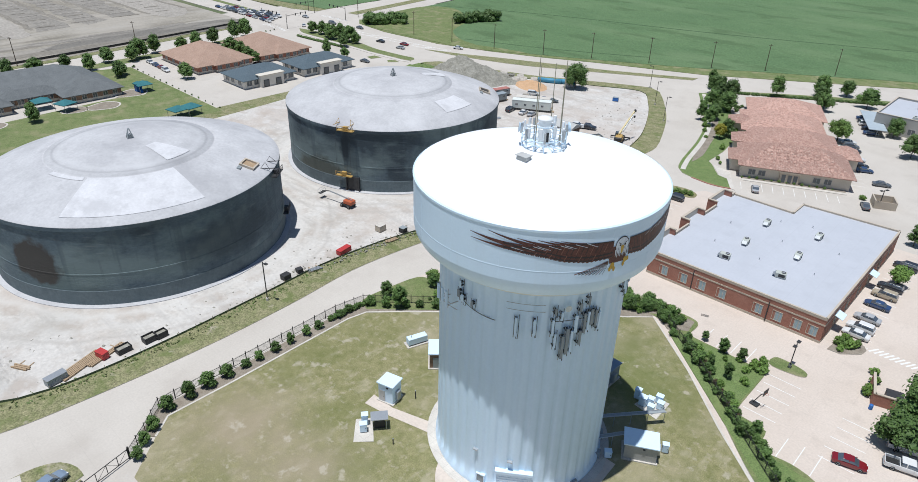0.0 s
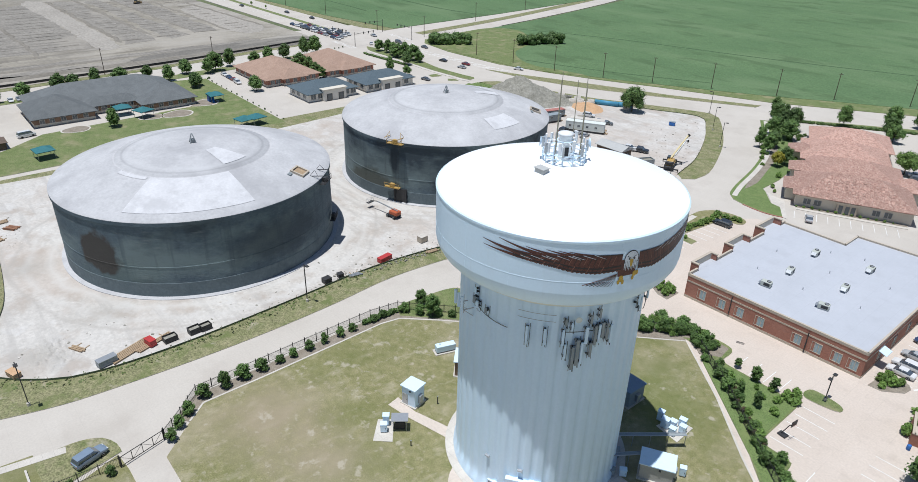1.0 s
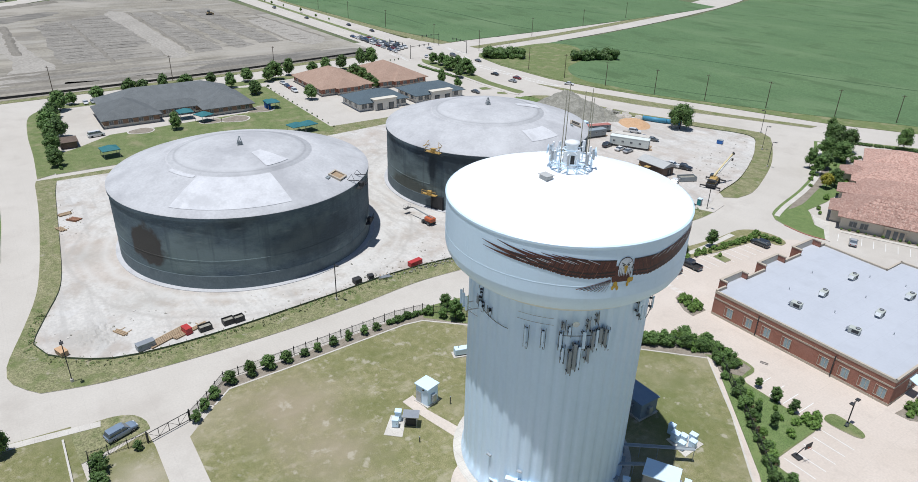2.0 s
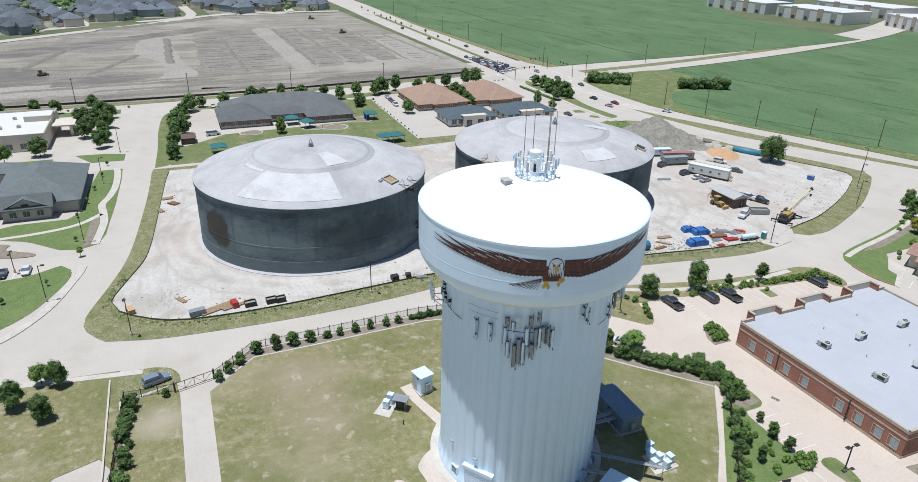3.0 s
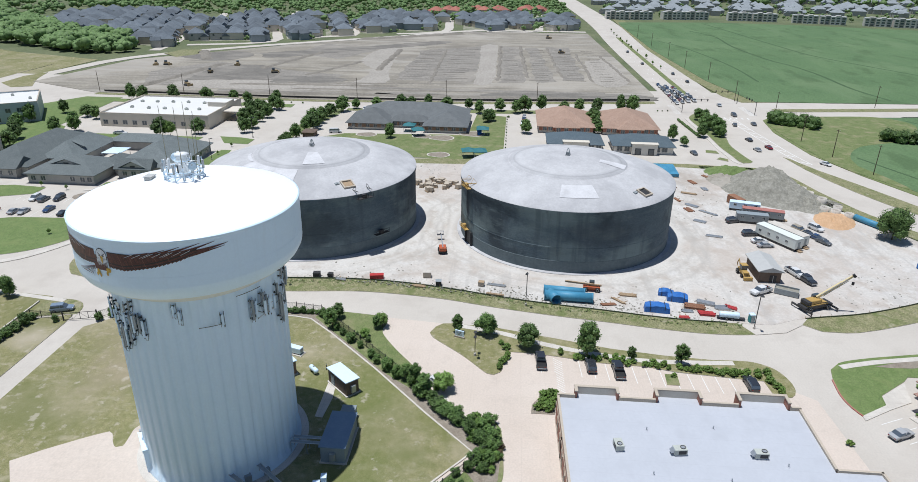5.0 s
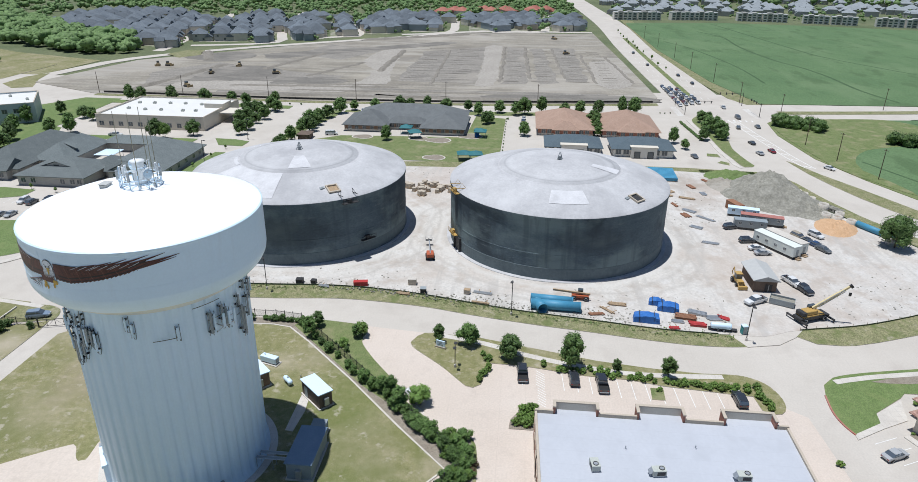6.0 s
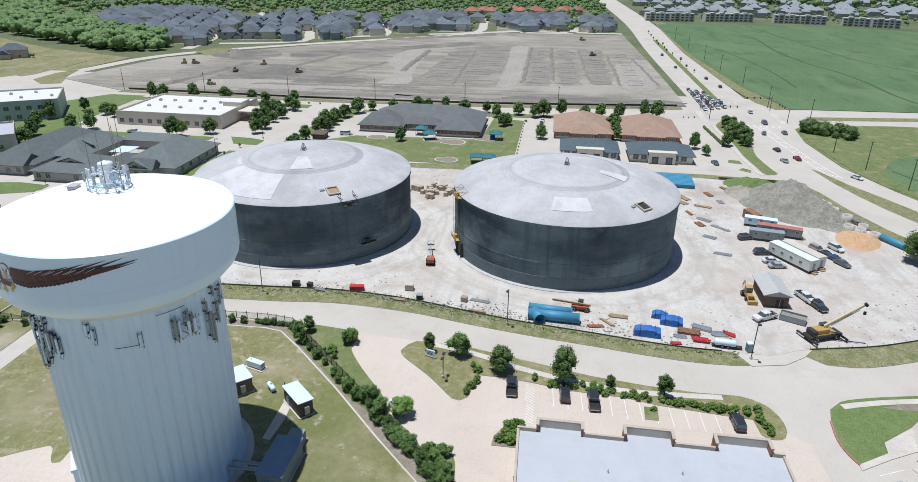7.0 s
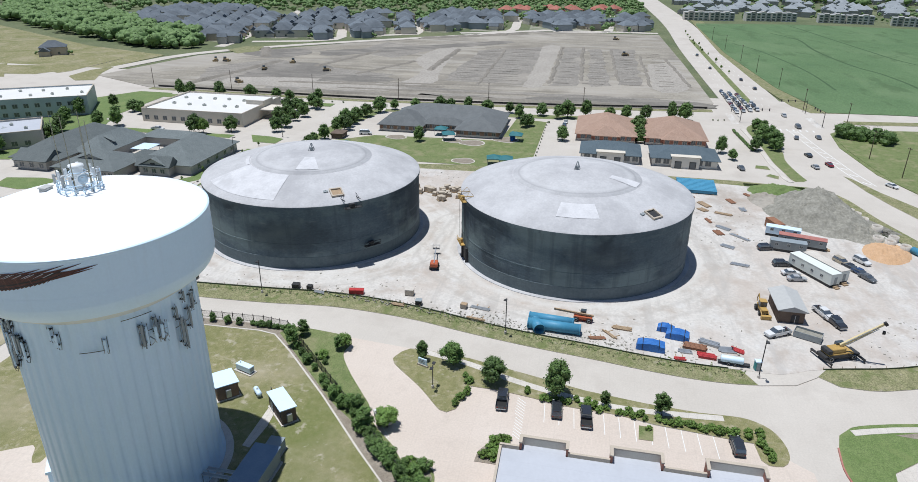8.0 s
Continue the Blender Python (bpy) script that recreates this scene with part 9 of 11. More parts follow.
# scaffolds and suspended work platforms on the tanks
def work_platform(label, tank_xy, ang, z, mat_, hoist=True):
    a = radians(ang)
    w = thing("work_platform", label, "work platform", Matrix.Translation((tank_xy[0], tank_xy[1], 0)) @ Matrix.Rotation(a, 4, "Z"), "suspended platforms")
    r = 30.1
    part("deck", Geo().box(r, -2.2, z, r + 1.2, 2.2, z + 0.12), mat_, w)
    for y in (-2.2, -0.7, 0.7, 2.2):
        part("post", Geo().cyl(r + 1.15, y, z, z + 1.2, 0.05, None, 6), mat_, w)
    for zz in (z + 0.6, z + 1.15):
        part("rail", Geo().box(r + 1.1, -2.25, zz, r + 1.2, 2.25, zz + 0.08), mat_, w)
    part("drive_box", Geo().box(r + 0.1, -0.7, z + 0.12, r + 0.9, 0.5, z + 1.1, 0, None, 0.05), mat_, w)
    if hoist:
        for y in (-2.0, 2.0):
            part("rope", Geo().cyl(r + 0.6, y, z + 1.0, 17.4, 0.03, None, 5), DARK_METAL, w)
            part("outreach_beam", Geo().tube([(r - 2.5, y, 17.6), (r + 0.8, y, 17.9)], 0.09, 6), mat_, w)
        part("roof_frame", Geo().tube([(r - 2.4, -2.2, 17.4), (r - 1.2, -1.6, 19.0), (r - 0.2, -2.2, 17.6)], 0.06, 5).tube([(r - 2.4, 2.2, 17.4), (r - 1.2, 1.6, 19.0), (r - 0.2, 2.2, 17.6)], 0.06, 5), mat_, w)
    return w


TA, TB = (-142.1, 49.5), (-141.9, 122.9)
work_platform("dark suspended work platform hanging on the tank wall", TA, 50, 4.6, DARK_METAL, False)
work_platform("dark suspended work platform under the tank roof edge", TA, 41, 15.8, DARK_METAL)
work_platform("yellow suspended work platform on the tank wall", TB, -66, 4.4, YELLOW)
work_platform("yellow hoist frame at the tank roof edge", TB, -64, 16.6, YELLOW, False)
dark_door = thing("tank_hatch_frame", "dark access frame at the tank foot", "access frame", Matrix.Translation((TB[0], TB[1], 0)) @ Matrix.Rotation(radians(-62), 4, "Z"))
for y in (-1.8, 1.6):
    part("upright", Geo().box(29.9, y, 0.2, 30.6, y + 0.2, 4.2), DARK_METAL, dark_door)
part("screen", Geo().box(30.0, -1.6, 0.2, 30.2, 1.6, 4.1), DARK_METAL, dark_door)
# broken stone and weeds along the street side of the site
r9 = random.Random(91)
g = Geo()
for k in range(380):
    y = r9.uniform(62, 138)
    x = -104.2 + (y - 62) * 0.13 + abs(r9.gauss(0, 2.2)) * -1 + 1.2
    s = r9.uniform(0.07, 0.24)
    g.box(-s, -s * r9.uniform(0.5, 1), -0.1, s, s * r9.uniform(0.5, 1), s * r9.uniform(0.5, 1.1), 0, at(x, y, GZ, r9.uniform(0, 360)), s * 0.25)
tagged(part("stone_strip", g, RUBBLE), "broken grey stones strewn along the site fence", "rubble", kind="stuff")
# a few scattered stones and boards on the dirt
rr = random.Random(11)
g = Geo()
for k in range(900):
    a = rr.choice(((-104, 10, 14, 16), (-108, 60, 5, 30), (-100, 140, 8, 22), (-100, 106, 4, 6), (-96, 152, 4, 8), (-97, 130, 3, 14), (-103, 70, 2, 24), (-170, 166, 16, 10), (-196, 80, 8, 14), (-172, 12, 12, 5), (-110, 190, 10, 12), (-118, 214, 10, 14)))
    x, y = a[0] + rr.uniform(-1, 1) * a[2], a[1] + rr.uniform(-1, 1) * a[3]
    if not inside((x, y), SITE) or math.hypot(x + 142, y - 49.5) < 32 or math.hypot(x + 142, y - 123) < 32:
        continue
    s = rr.uniform(0.06, 0.24)
    g.box(-s, -s * rr.uniform(0.3, 1), 0, s, s * rr.uniform(0.3, 1), s * rr.uniform(0.2, 0.7), 0 if rr.random() < 0.6 else 1, at(x, y, GZ, rr.uniform(0, 360)), 0.0)
tagged(part("scattered_rubble", g, [KERB, RUBBLE]), "scattered stones and offcuts on the dirt", "rubble", kind="stuff")


# ---- trees and shrubs ----
def leaf_cloud(rr, lobes, n, size, flat=0.0):
    """Leaves scattered over the skins of many lobes (x, y, z, r)."""
    g = Geo()
    tot = sum(l[3] ** 2 for l in lobes)
    for x, y, z, r in lobes:
        for _ in range(max(4, int(n * r * r / tot))):
            d = Vector((rr.gauss(0, 1), rr.gauss(0, 1), rr.gauss(0.25, 1))).normalized()
            p = Vector((x, y, z)) + d * r * rr.uniform(0.55, 1.08)
            nn = (d + Vector((rr.uniform(-0.7, 0.7), rr.uniform(-0.7, 0.7), rr.uniform(0.0, 1.3)))).normalized()
            q = nn.to_track_quat("Z", "Y") @ Euler((0, 0, rr.uniform(0, 6.28))).to_quaternion()
            s = size * rr.uniform(0.6, 1.3)
            c = [p + q @ Vector(v) for v in ((-s * 0.5, 0, 0), (0, -s * 0.33, 0.1 * s), (s * 0.6, 0, 0), (0, s * 0.33, 0.1 * s))]
            g.add(c, [(0, 1, 2, 3)])
    return g


bm = bmesh.new()
bmesh.ops.create_icosphere(bm, subdivisions=2, radius=1.0)
CLUMP = [v.co.copy() for v in bm.verts], [tuple(v.index for v in f.verts) for f in bm.faces]
bm.free()
bm = bmesh.new()
bmesh.ops.create_icosphere(bm, subdivisions=1, radius=1.0)
CLUMP_SMALL = [v.co.copy() for v in bm.verts], [tuple(v.index for v in f.verts) for f in bm.faces]
bm.free()


def clumps(g, lobes, rough=0.45, shape=None, soft=False):
    """Uneven masses of foliage that fill the lobes behind the leaves."""
    vs, fs = shape or CLUMP
    for x, y, z, r in lobes:
        off = Vector((x * 3.1, y * 2.7, z * 1.9))
        g.add([(x + v.x * k, y + v.y * k, z + v.z * k * 0.85) for v in vs for k in (r * (1 + rough * noise.noise(v * 1.7 + off)),)], fs, 0, None, soft)
    return g


def tree(kind, seed, leaf_mat, label, height, spread_, trunk_h, leaves=1500, leaf=0.34, group="street trees"):
    rr = random.Random(seed)
    t = thing(kind, label, "tree" if "tree" in kind else "shrub", None, group)
    g = Geo()
    if trunk_h > 0:
        r0 = height * 0.022 + 0.03
        g.tube([(0, 0, -0.1), (rr.uniform(-0.05, 0.05), rr.uniform(-0.05, 0.05), trunk_h), (rr.uniform(-0.15, 0.15), rr.uniform(-0.15, 0.15), height * 0.8)], r0, 8, 0, None, r0 * 0.25)
    lobes = []
    m = 15 if trunk_h > 0 else 11
    for k in range(m):
        a = k * 2.4 + rr.uniform(-0.4, 0.4)
        f = (k + 0.5) / m
        z = trunk_h + (height - trunk_h) * (0.14 + 0.76 * f)
        prof = math.sin(math.pi * min(1, 0.22 + 0.72 * f)) ** 0.8
        rad = spread_ * prof * rr.uniform(0.35, 0.75)
        r = spread_ * rr.uniform(0.30, 0.46) * (0.75 + 0.4 * prof)
        x, y = rad * math.cos(a), rad * math.sin(a)
        lobes.append((x, y, min(z, height - r * 0.7), r))
        if trunk_h > 0:
            g.tube([(0, 0, trunk_h + (z - trunk_h) * 0.35), (x * 0.55, y * 0.55, trunk_h + (z - trunk_h) * 0.75), (x, y, z)], 0.05 + 0.012 * height * 0.4, 5, 0, None, 0.015)
    if trunk_h <= 0:
        for k in range(5):
            a = k * 1.3
            g.tube([(0, 0, -0.05), (0.3 * spread_ * math.cos(a), 0.3 * spread_ * math.sin(a), height * 0.6)], 0.035, 5, 0, None, 0.012)
    part("trunk" if trunk_h > 0 else "stem", g, BARK, t)
    part("crown", clumps(leaf_cloud(rr, lobes, leaves, leaf), [(x, y, z, r * 0.74) for x, y, z, r in lobes]), leaf_mat, t)
    return t


def plant(proto, spots, base=1.0, seed=0):
    rr = random.Random(seed)
    spread(proto, [at(x, y, z, rr.uniform(0, 360), s * base * rr.uniform(0.9, 1.1)) @ Matrix.Diagonal((1, 1, 1, 1) if not k else (rr.uniform(0.84, 1.2), rr.uniform(0.84, 1.2), rr.uniform(0.82, 1.18), 1)) for k, (x, y, z, s) in enumerate(spots)])


P1 = [(-96.5, 236, 1.2), (-94.4, 246, 1.3), (-103.5, 253, 1.2), (-89.5, 222.6, 1.0), (-74.9, 123.9, 1.05), (-76.6, 111.9, 1.0), (-80.6, 103.2, 0.85), (-86.2, -7.6, 0.72), (-82.1, -13.9, 0.7), (-77.1, -9.0, 0.66), (-79.0, 210.0, 0.8), (-90.6, 235, 1.2), (-85.5, 267.6, 1.1), (-73.7, 280.9, 1.2), (-66.6, 289, 1.1), (-56.4, 278.8, 1.1), (-31.5, 234.5, 1.1), (-40.5, 250.8, 1.0), (-2.0, 98.6, 1.2), (-0.6, 104.4, 1.3), (2.5, 108, 1.3), (-66.5, 262.4, 1.1), (-69, 266, 1.2)]
plant(tree("tree", 1, LEAF, "round-crowned green street tree", 5.2, 2.35, 0.9, 1900, 0.30), [(x, y, 0.12, s) for x, y, s in P1], 1.0, 1)
P2 = [(-80.9, 96.9, 0.8), (-73.8, 132.5, 0.75), (-84.4, 70.4, 0.95), (-80.2, 70.0, 1.0), (-80.9, 79.6, 0.9), (-73.4, 142.4, 1.1), (-91.4, 226, 1.4), (-92.6, 219.5, 1.3), (-88, 216, 1.3), (-96, 240, 1.5), (-108, 259, 1.5), (-100, 250, 1.5), (-16.2, 172, 1.2), (-14, 176, 1.3), (-30, 101.7, 0.62), (-26.8, 102.0, 0.65), (-34.0, 103, 0.5), (-26.6, 95.8, 0.6), (-29.8, 96.2, 0.55), (-17.8, 86.6, 0.62), (-61.5, 90.4, 1.15), (-58.5, 92.6, 1.2), (-63.2, 88.6, 1.0)]
plant(tree("tree", 2, LEAF, "upright green tree with open crown", 5.2, 1.6, 0.8, 1400, 0.30), [(x, y, 0.12, s) for x, y, s in P2], 1.0, 2)
P3 = [(-14.2, 149.2, 1.0), (-52.2, 232.4, 1.75), (-81.8, 80.6, 0.7), (-88, -10.5, 0.8), (-60.2, 96.2, 0.9), (-226.9, -37.9, 1.2)]
plant(tree("tree", 3, LEAF_LIGHT, "light green broad young tree", 4.8, 2.2, 1.2, 1500, 0.34), [(x, y, 0.12, s) for x, y, s in P3], 1.0, 3)
plant(tree("tree", 4, LEAF_GOLD, "golden yellow leafed tree on the lawn", 5.4, 2.2, 1.2, 1500, 0.34), [(-79.7, 206.4, 0.12, 1.0)], 1.0, 4)
plant(tree("tree", 5, LEAF, "large old tree at the edge of the site", 9.4, 4.9, 1.6, 4200, 0.44), [(-143.7, 217.2, 0.15, 1.0)], 1.0, 5)
# trees of the campus, school and offices
P6 = [(-300.9, -16.4, 1.3), (-281.9, -8.6, 1.1), (-265.8, -8.9, 1.1), (-245.7, -8.8, 1.1), (-237.5, -9.5, 1.0), (-272, -13, 1.1), (-258, -10, 1.0), (-233, -28.3, 1.2), (-226.9, -42, 1.2), (-230, -82.4, 1.3), (-215.5, -98.7, 1.3), (-228.1, -89.9, 1.1), (-256.9, -92.9, 1.2), (-252.9, -86.5, 1.1), (-296.8, -93.1, 1.2), (-292, -84, 1.2), (-297, -70, 1.1), (-296.5, -52, 1.2), (-297, -38, 1.2), (-296, -30, 1.1), (-268.3, -18.5, 1.2), (-276, -17, 1.2), (-284.5, -12, 1.3), (-253, -16, 1.1), (-262, -15, 1.1),
      (-231.0, 15.2, 1.0), (-243.6, 16.2, 1.1), (-247.4, 18.6, 1.2), (-253, 16.9, 1.2), (-265.7, 17.5, 1.2), (-273.2, 19.5, 1.2), (-283.5, 23.3, 1.2), (-222, 14.5, 0.9), (-216, 14.8, 0.8), (-259, 18.0, 1.1),
      (-291, 28, 1.0), (-294, 38, 1.0), (-294.5, 50.5, 1.1), (-295, 56.1, 1.1), (-296.4, 64.6, 1.1), (-297, 73.8, 1.1), (-297.5, 84.9, 1.0), (-288.3, 91, 1.2), (-271.2, 95.5, 1.1), (-274, 97.4, 1.0), (-237.3, 55.0, 1.0),
      (-291.5, 109, 1.2), (-294, 113.4, 1.2), (-298.6, 121.8, 1.1), (-252.8, 113.6, 1.2), (-296.5, 133, 1.1), (-298, 141, 1.1), (-299, 150, 1.1), (-301.7, 162, 1.2), (-302.5, 168.3, 1.2), (-268, 145.6, 1.1), (-262, 145.6, 1.0), (-276, 145.4, 1.1), (-256.5, 145.8, 0.9), (-249, 177, 0.9),
      (-289, 197.6, 1.1), (-276, 198, 1.15), (-268, 199.3, 1.2), (-262, 199.6, 1.25), (-257, 199.4, 1.0), (-271, 196.6, 1.1), (-256, 191.4, 1.0), (-283, 199, 0.9), (-296, 101, 1.0), (-240, 180, 0.8),
      (-150, -101, 1.2), (-168, -96, 1.0), (-182, -99, 1.2), (-205, -94, 1.1), (-196, -108, 1.1), (-230, -108, 1.2), (-244, -112, 1.2), (-262, -108, 1.1), (-118, -50, 1.0), (-132, -52, 0.9)]
plant(tree("tree", 6, LEAF, "dark green rounded tree beside the buildings", 4.9, 2.1, 0.6, 900, 0.42, "campus trees"), [(x, y, 0.12, s) for x, y, s in P6], 0.95, 6)
P7 = [(x, y, 0.7) for x, y in ((-142, -8.6), (-152, -10.5), (-169, -11.6), (-179.5, -9.8), (-190.8, -8.6), (-203.3, -7.2), (-215, -6.4), (-128, -14.2), (-158, -40), (-160, -50), (-122, -22))] + [(-444, 209.5, 0.9), (-461, 207, 1.0), (-490, 207.5, 1.1), (-521, 206, 0.9), (-541, 204, 1.0), (-560, 205, 1.0), (-579, 206, 1.1), (-578, 202, 1.0), (-600, 203.5, 1.0), (-621, 203, 1.0), (-645, 203.5, 1.0), (-670, 204, 1.0)]
plant(tree("tree", 7, LEAF_LIGHT, "thin young tree on a lawn", 4.2, 1.3, 1.3, 420, 0.4, "young trees"), [(x, y, 0.12, s) for x, y, s in P7], 1.0, 7)
# clipped shrubs inside the compound fence
SH = [(-84.6, 26.2, 1.3), (-84.8, 29.8, 1.2), (-85.1, 33.2, 1.3), (-85.2, 36.6, 1.25), (-85.2, 40.0, 0.85), (-85.3, 42.6, 0.8), (-85.4, 45.8, 0.85), (-85.5, 48.9, 0.85), (-85.6, 52.4, 0.85), (-85.7, 55.0, 0.85), (-82.2, 22.8, 1.0), (-80.2, 20.6, 1.0), (-78.2, 18.8, 0.95), (-76.6, 9.8, 0.9)]
plant(tree("shrub", 8, LEAF, "dense dark green shrub along the fence", 2.3, 1.15, 0, 900, 0.26, "fence shrubs"), [(x, y, 0.12, s) for x, y, s in SH], 0.82, 8)
rr = random.Random(21)
HG = []
for k in range(34):
    f = k / 33
    if k < 22 and k % 2:
        continue
    HG.append((-84.6 + 38.6 * f + rr.uniform(-0.5, 0.5), 66.4 + 38.0 * f + rr.uniform(-0.5, 0.5), rr.uniform(0.7, 1.05) if k < 16 else rr.uniform(0.9, 1.45)))
for k in range(18):
    f = k / 17
    HG.append((-44.6 + 34 * f + rr.uniform(-0.7, 0.7), 105.4 - 26.6 * f + rr.uniform(-0.7, 0.7), rr.uniform(0.7, 1.2)))
for k in range(22):
    f = k / 21
    HG.append((-77.2 + 50 * f, 4.0 - 2.4 * f + rr.uniform(-0.5, 0.8), rr.uniform(0.7, 1.4)))
r4 = random.Random(44)
CB = []
while len(CB) < 26:
    x, y = r4.uniform(-52.2, -37.6), r4.uniform(100.8, 106.8)
    if inside((x, y), CORNER):
        CB.append((x, y, r4.uniform(0.75, 1.25)))
HG += CB[:16]
for k in range(9):
    HG.append((-86.0 + 0.05 * k, 58 + 1.0 * k, rr.uniform(0.5, 0.8)))
plant(tree("shrub", 9, LEAF, "leafy green hedge shrub along the compound fence", 2.2, 1.35, 0, 800, 0.28, "hedge shrubs"), [(x, y, 0.12, s) for x, y, s in HG], 1.0, 9)
RS = [(-33 + 1.9 * k + rr.uniform(-0.4, 0.4), 97.2 - 1.5 * k + rr.uniform(-0.4, 0.4), rr.uniform(0.5, 0.8)) for k in range(8)]
plant(tree("shrub", 10, LEAF_RED, "reddish brown shrub in the planting strip", 1.8, 1.0, 0, 500, 0.26, "planting shrubs"), [(x, y, 0.12, s) for x, y, s in RS], 1.0, 10)
# thick planting outside the compound fence
r6 = random.Random(61)
FENCE_SIDE = [(-83.5, 69.5), (-66.0, 87.0), (-46.5, 106.0), (-44.0, 106.5), (-31.5, 96.8), (-12, 80.2), (4, 66.5)]
HEDGE = {"dark": [], "red": [], "light": []}
for (xa, ya), (xb, yb) in zip(FENCE_SIDE, FENCE_SIDE[1:]):
    L = math.hypot(xb - xa, yb - ya)
    east = xb > -45
    for k in range(int(L / (1.6 if east else 4.0))):
        t = r6.random()
        off = r6.uniform(-0.2, 2.6 if east else 1.8)
        HEDGE[r6.choice(("dark", "dark", "dark", "red", "light") if east else ("dark", "dark", "light"))].append((xa + (xb - xa) * t - (yb - ya) / L * -off * (1 if east else 0) - (0 if east else (yb - ya) / L * off), ya + (yb - ya) * t + (xb - xa) / L * off, r6.uniform(0.5, 1.15 if east else 0.9)))
for tone, seed, lm, lab in (("dark", 31, LEAF, "dense dark green planting shrub"), ("red", 32, LEAF_RED, "reddish brown planting shrub outside the fence"), ("light", 33, LEAF_LIGHT, "light green planting shrub outside the fence")):
    plant(tree("shrub", seed, lm, lab, 2.0, 1.3, 0, 620, 0.27, "planting shrubs"), [(x, y, 0.12, k) for x, y, k in HEDGE[tone]], 1.0, seed)
ROW = [(-73.6 + 3.0 * k / 30 + r6.uniform(-0.5, 0.5), 120.5 + 1.12 * k, r6.uniform(0.65, 0.95)) for k in range(31) if k % 6]
LS = ROW + CB[16:] + [(-61.2 + 1.75 * k, 181.1 + 0.818 * k, 0.32 + 0.1 * (k % 3)) for k in range(13)] + [(-88.6, 214, 1.1), (-86, 209, 0.9), (-83, 203.6, 0.8), (-91.4, 219, 1.2), (-23.8, 96.5, 0.9), (-31.2, 99, 0.7), (-27.8, 98.8, 0.7), (-25, 99.6, 0.9), (-22.8, 101.4, 1.1), (-56.4, 113.6, 1.0), (-56.2, 115.4, 1.1), (-57.4, 115.8, 1.2), (-60.2, 114.6, 0.9), (-75.6, 107.6, 0.9), (-70.4, 107.0, 1.0), (-68.6, 106.2, 0.9), (-72.2, 107.8, 1.0), (-75.0, 118.6, 0.9), (-77.4, 106.4, 0.7), (-74.4, 127.6, 0.8), (-74.2, 129.4, 0.9), (-73.0, 136.8, 0.7), (-72.8, 138.8, 0.8), (-71.6, 145.0, 1.1), (-71.4, 147.2, 1.0), (-70.8, 149.4, 0.9), (-70.6, 151.6, 1.1), (-70.4, 153.8, 1.2), (-70.8, 156.4, 1.2), (-68.8, 158.0, 1.2), (-67.0, 158.8, 1.1), (-65.6, 159.0, 1.0), (-71.4, 158.4, 1.1), (-60.6, 115.8, 1.0), (-59.4, 115.0, 1.1), (-58.2, 114.6, 1.0), (-59.8, 116.8, 0.9), (-61.4, 116.8, 0.8), (-57.0, 113.8, 0.7),
      (-30.2, 102.3, 0.7), (-27.0, 101.5, 0.8), (-26.9, 98.4, 0.7), (-28.8, 100.0, 0.6), (-23.6, 103.0, 1.3), (-24.6, 101.6, 1.1), (-18.1, 87.4, 0.9), (-15.6, 121.2, 1.1), (-14.4, 119.6, 1.1), (-16.2, 119.2, 1.0), (-13.6, 120.8, 0.9), (-15.4, 117.8, 0.8), (-8.2, 112.6, 1.1), (-8.6, 108.6, 1.2), (-9.0, 115.0, 0.9), (-75, 198, 1.0), (-72, 189, 0.9), (-70, 186, 0.8), (-30, 192.4, 1.0), (-32.6, 190.6, 0.9), (-80, 222, 1.2), (-84, 229, 1.3), (-78.5, 216, 1.2), (-74, 220.6, 1.1), (-52, 165.4, 0.9), (-38, 167.6, 0.8), (-69, 140, 0.6)]
plant(tree("shrub", 11, LEAF_LIGHT, "rounded light green ornamental shrub", 1.9, 1.25, 0, 620, 0.27, "ornamental shrubs"), [(x, y, 0.12, s) for x, y, s in LS], 1.0, 11)
HR = [(-201 + r6.gauss(0, 5), 184 + r6.gauss(0, 3.2), r6.uniform(0.3, 0.6)) for k in range(16)] + [(-90 - 1.6 * 0 + rr.uniform(-3, 3), 222 + rr.uniform(-8, 26), rr.uniform(0.8, 1.4)) for k in range(16)] + [(-213 - 3.6 * k, 15.4 + 0.05 * k, 1.0) for k in range(8)] + [(-282, 105.6, 1.0)] + [(-282 + 5.0 * k, 104.9, 0.55) for k in range(15)] + [(-299.5, -2 - 6 * k, 0.9) for k in range(14)] + [(-306 + rr.uniform(-1, 1), 184 + rr.uniform(-3, 3), 0.7) for k in range(3)]
plant(tree("shrub", 12, LEAF, "dark green hedge bush", 2.2, 1.6, 0, 420, 0.4, "distant hedge bushes"), [(x, y, 0.12, s) for x, y, s in HR], 1.0, 12)
# low hedge between the clinic car park and the main road
r2 = random.Random(53)
lobes = [(-100 + 58 * k / 90 + r2.uniform(-0.3, 0.3), 257.6 + 37.4 * k / 90 + r2.uniform(-0.3, 0.3), 0.4, r2.uniform(0.5, 0.75)) for k in range(91) if k % 11]
th = thing("clipped_hedge", "low dark green hedge between clinic and main road", "hedge", at(0, 0, 0.1))
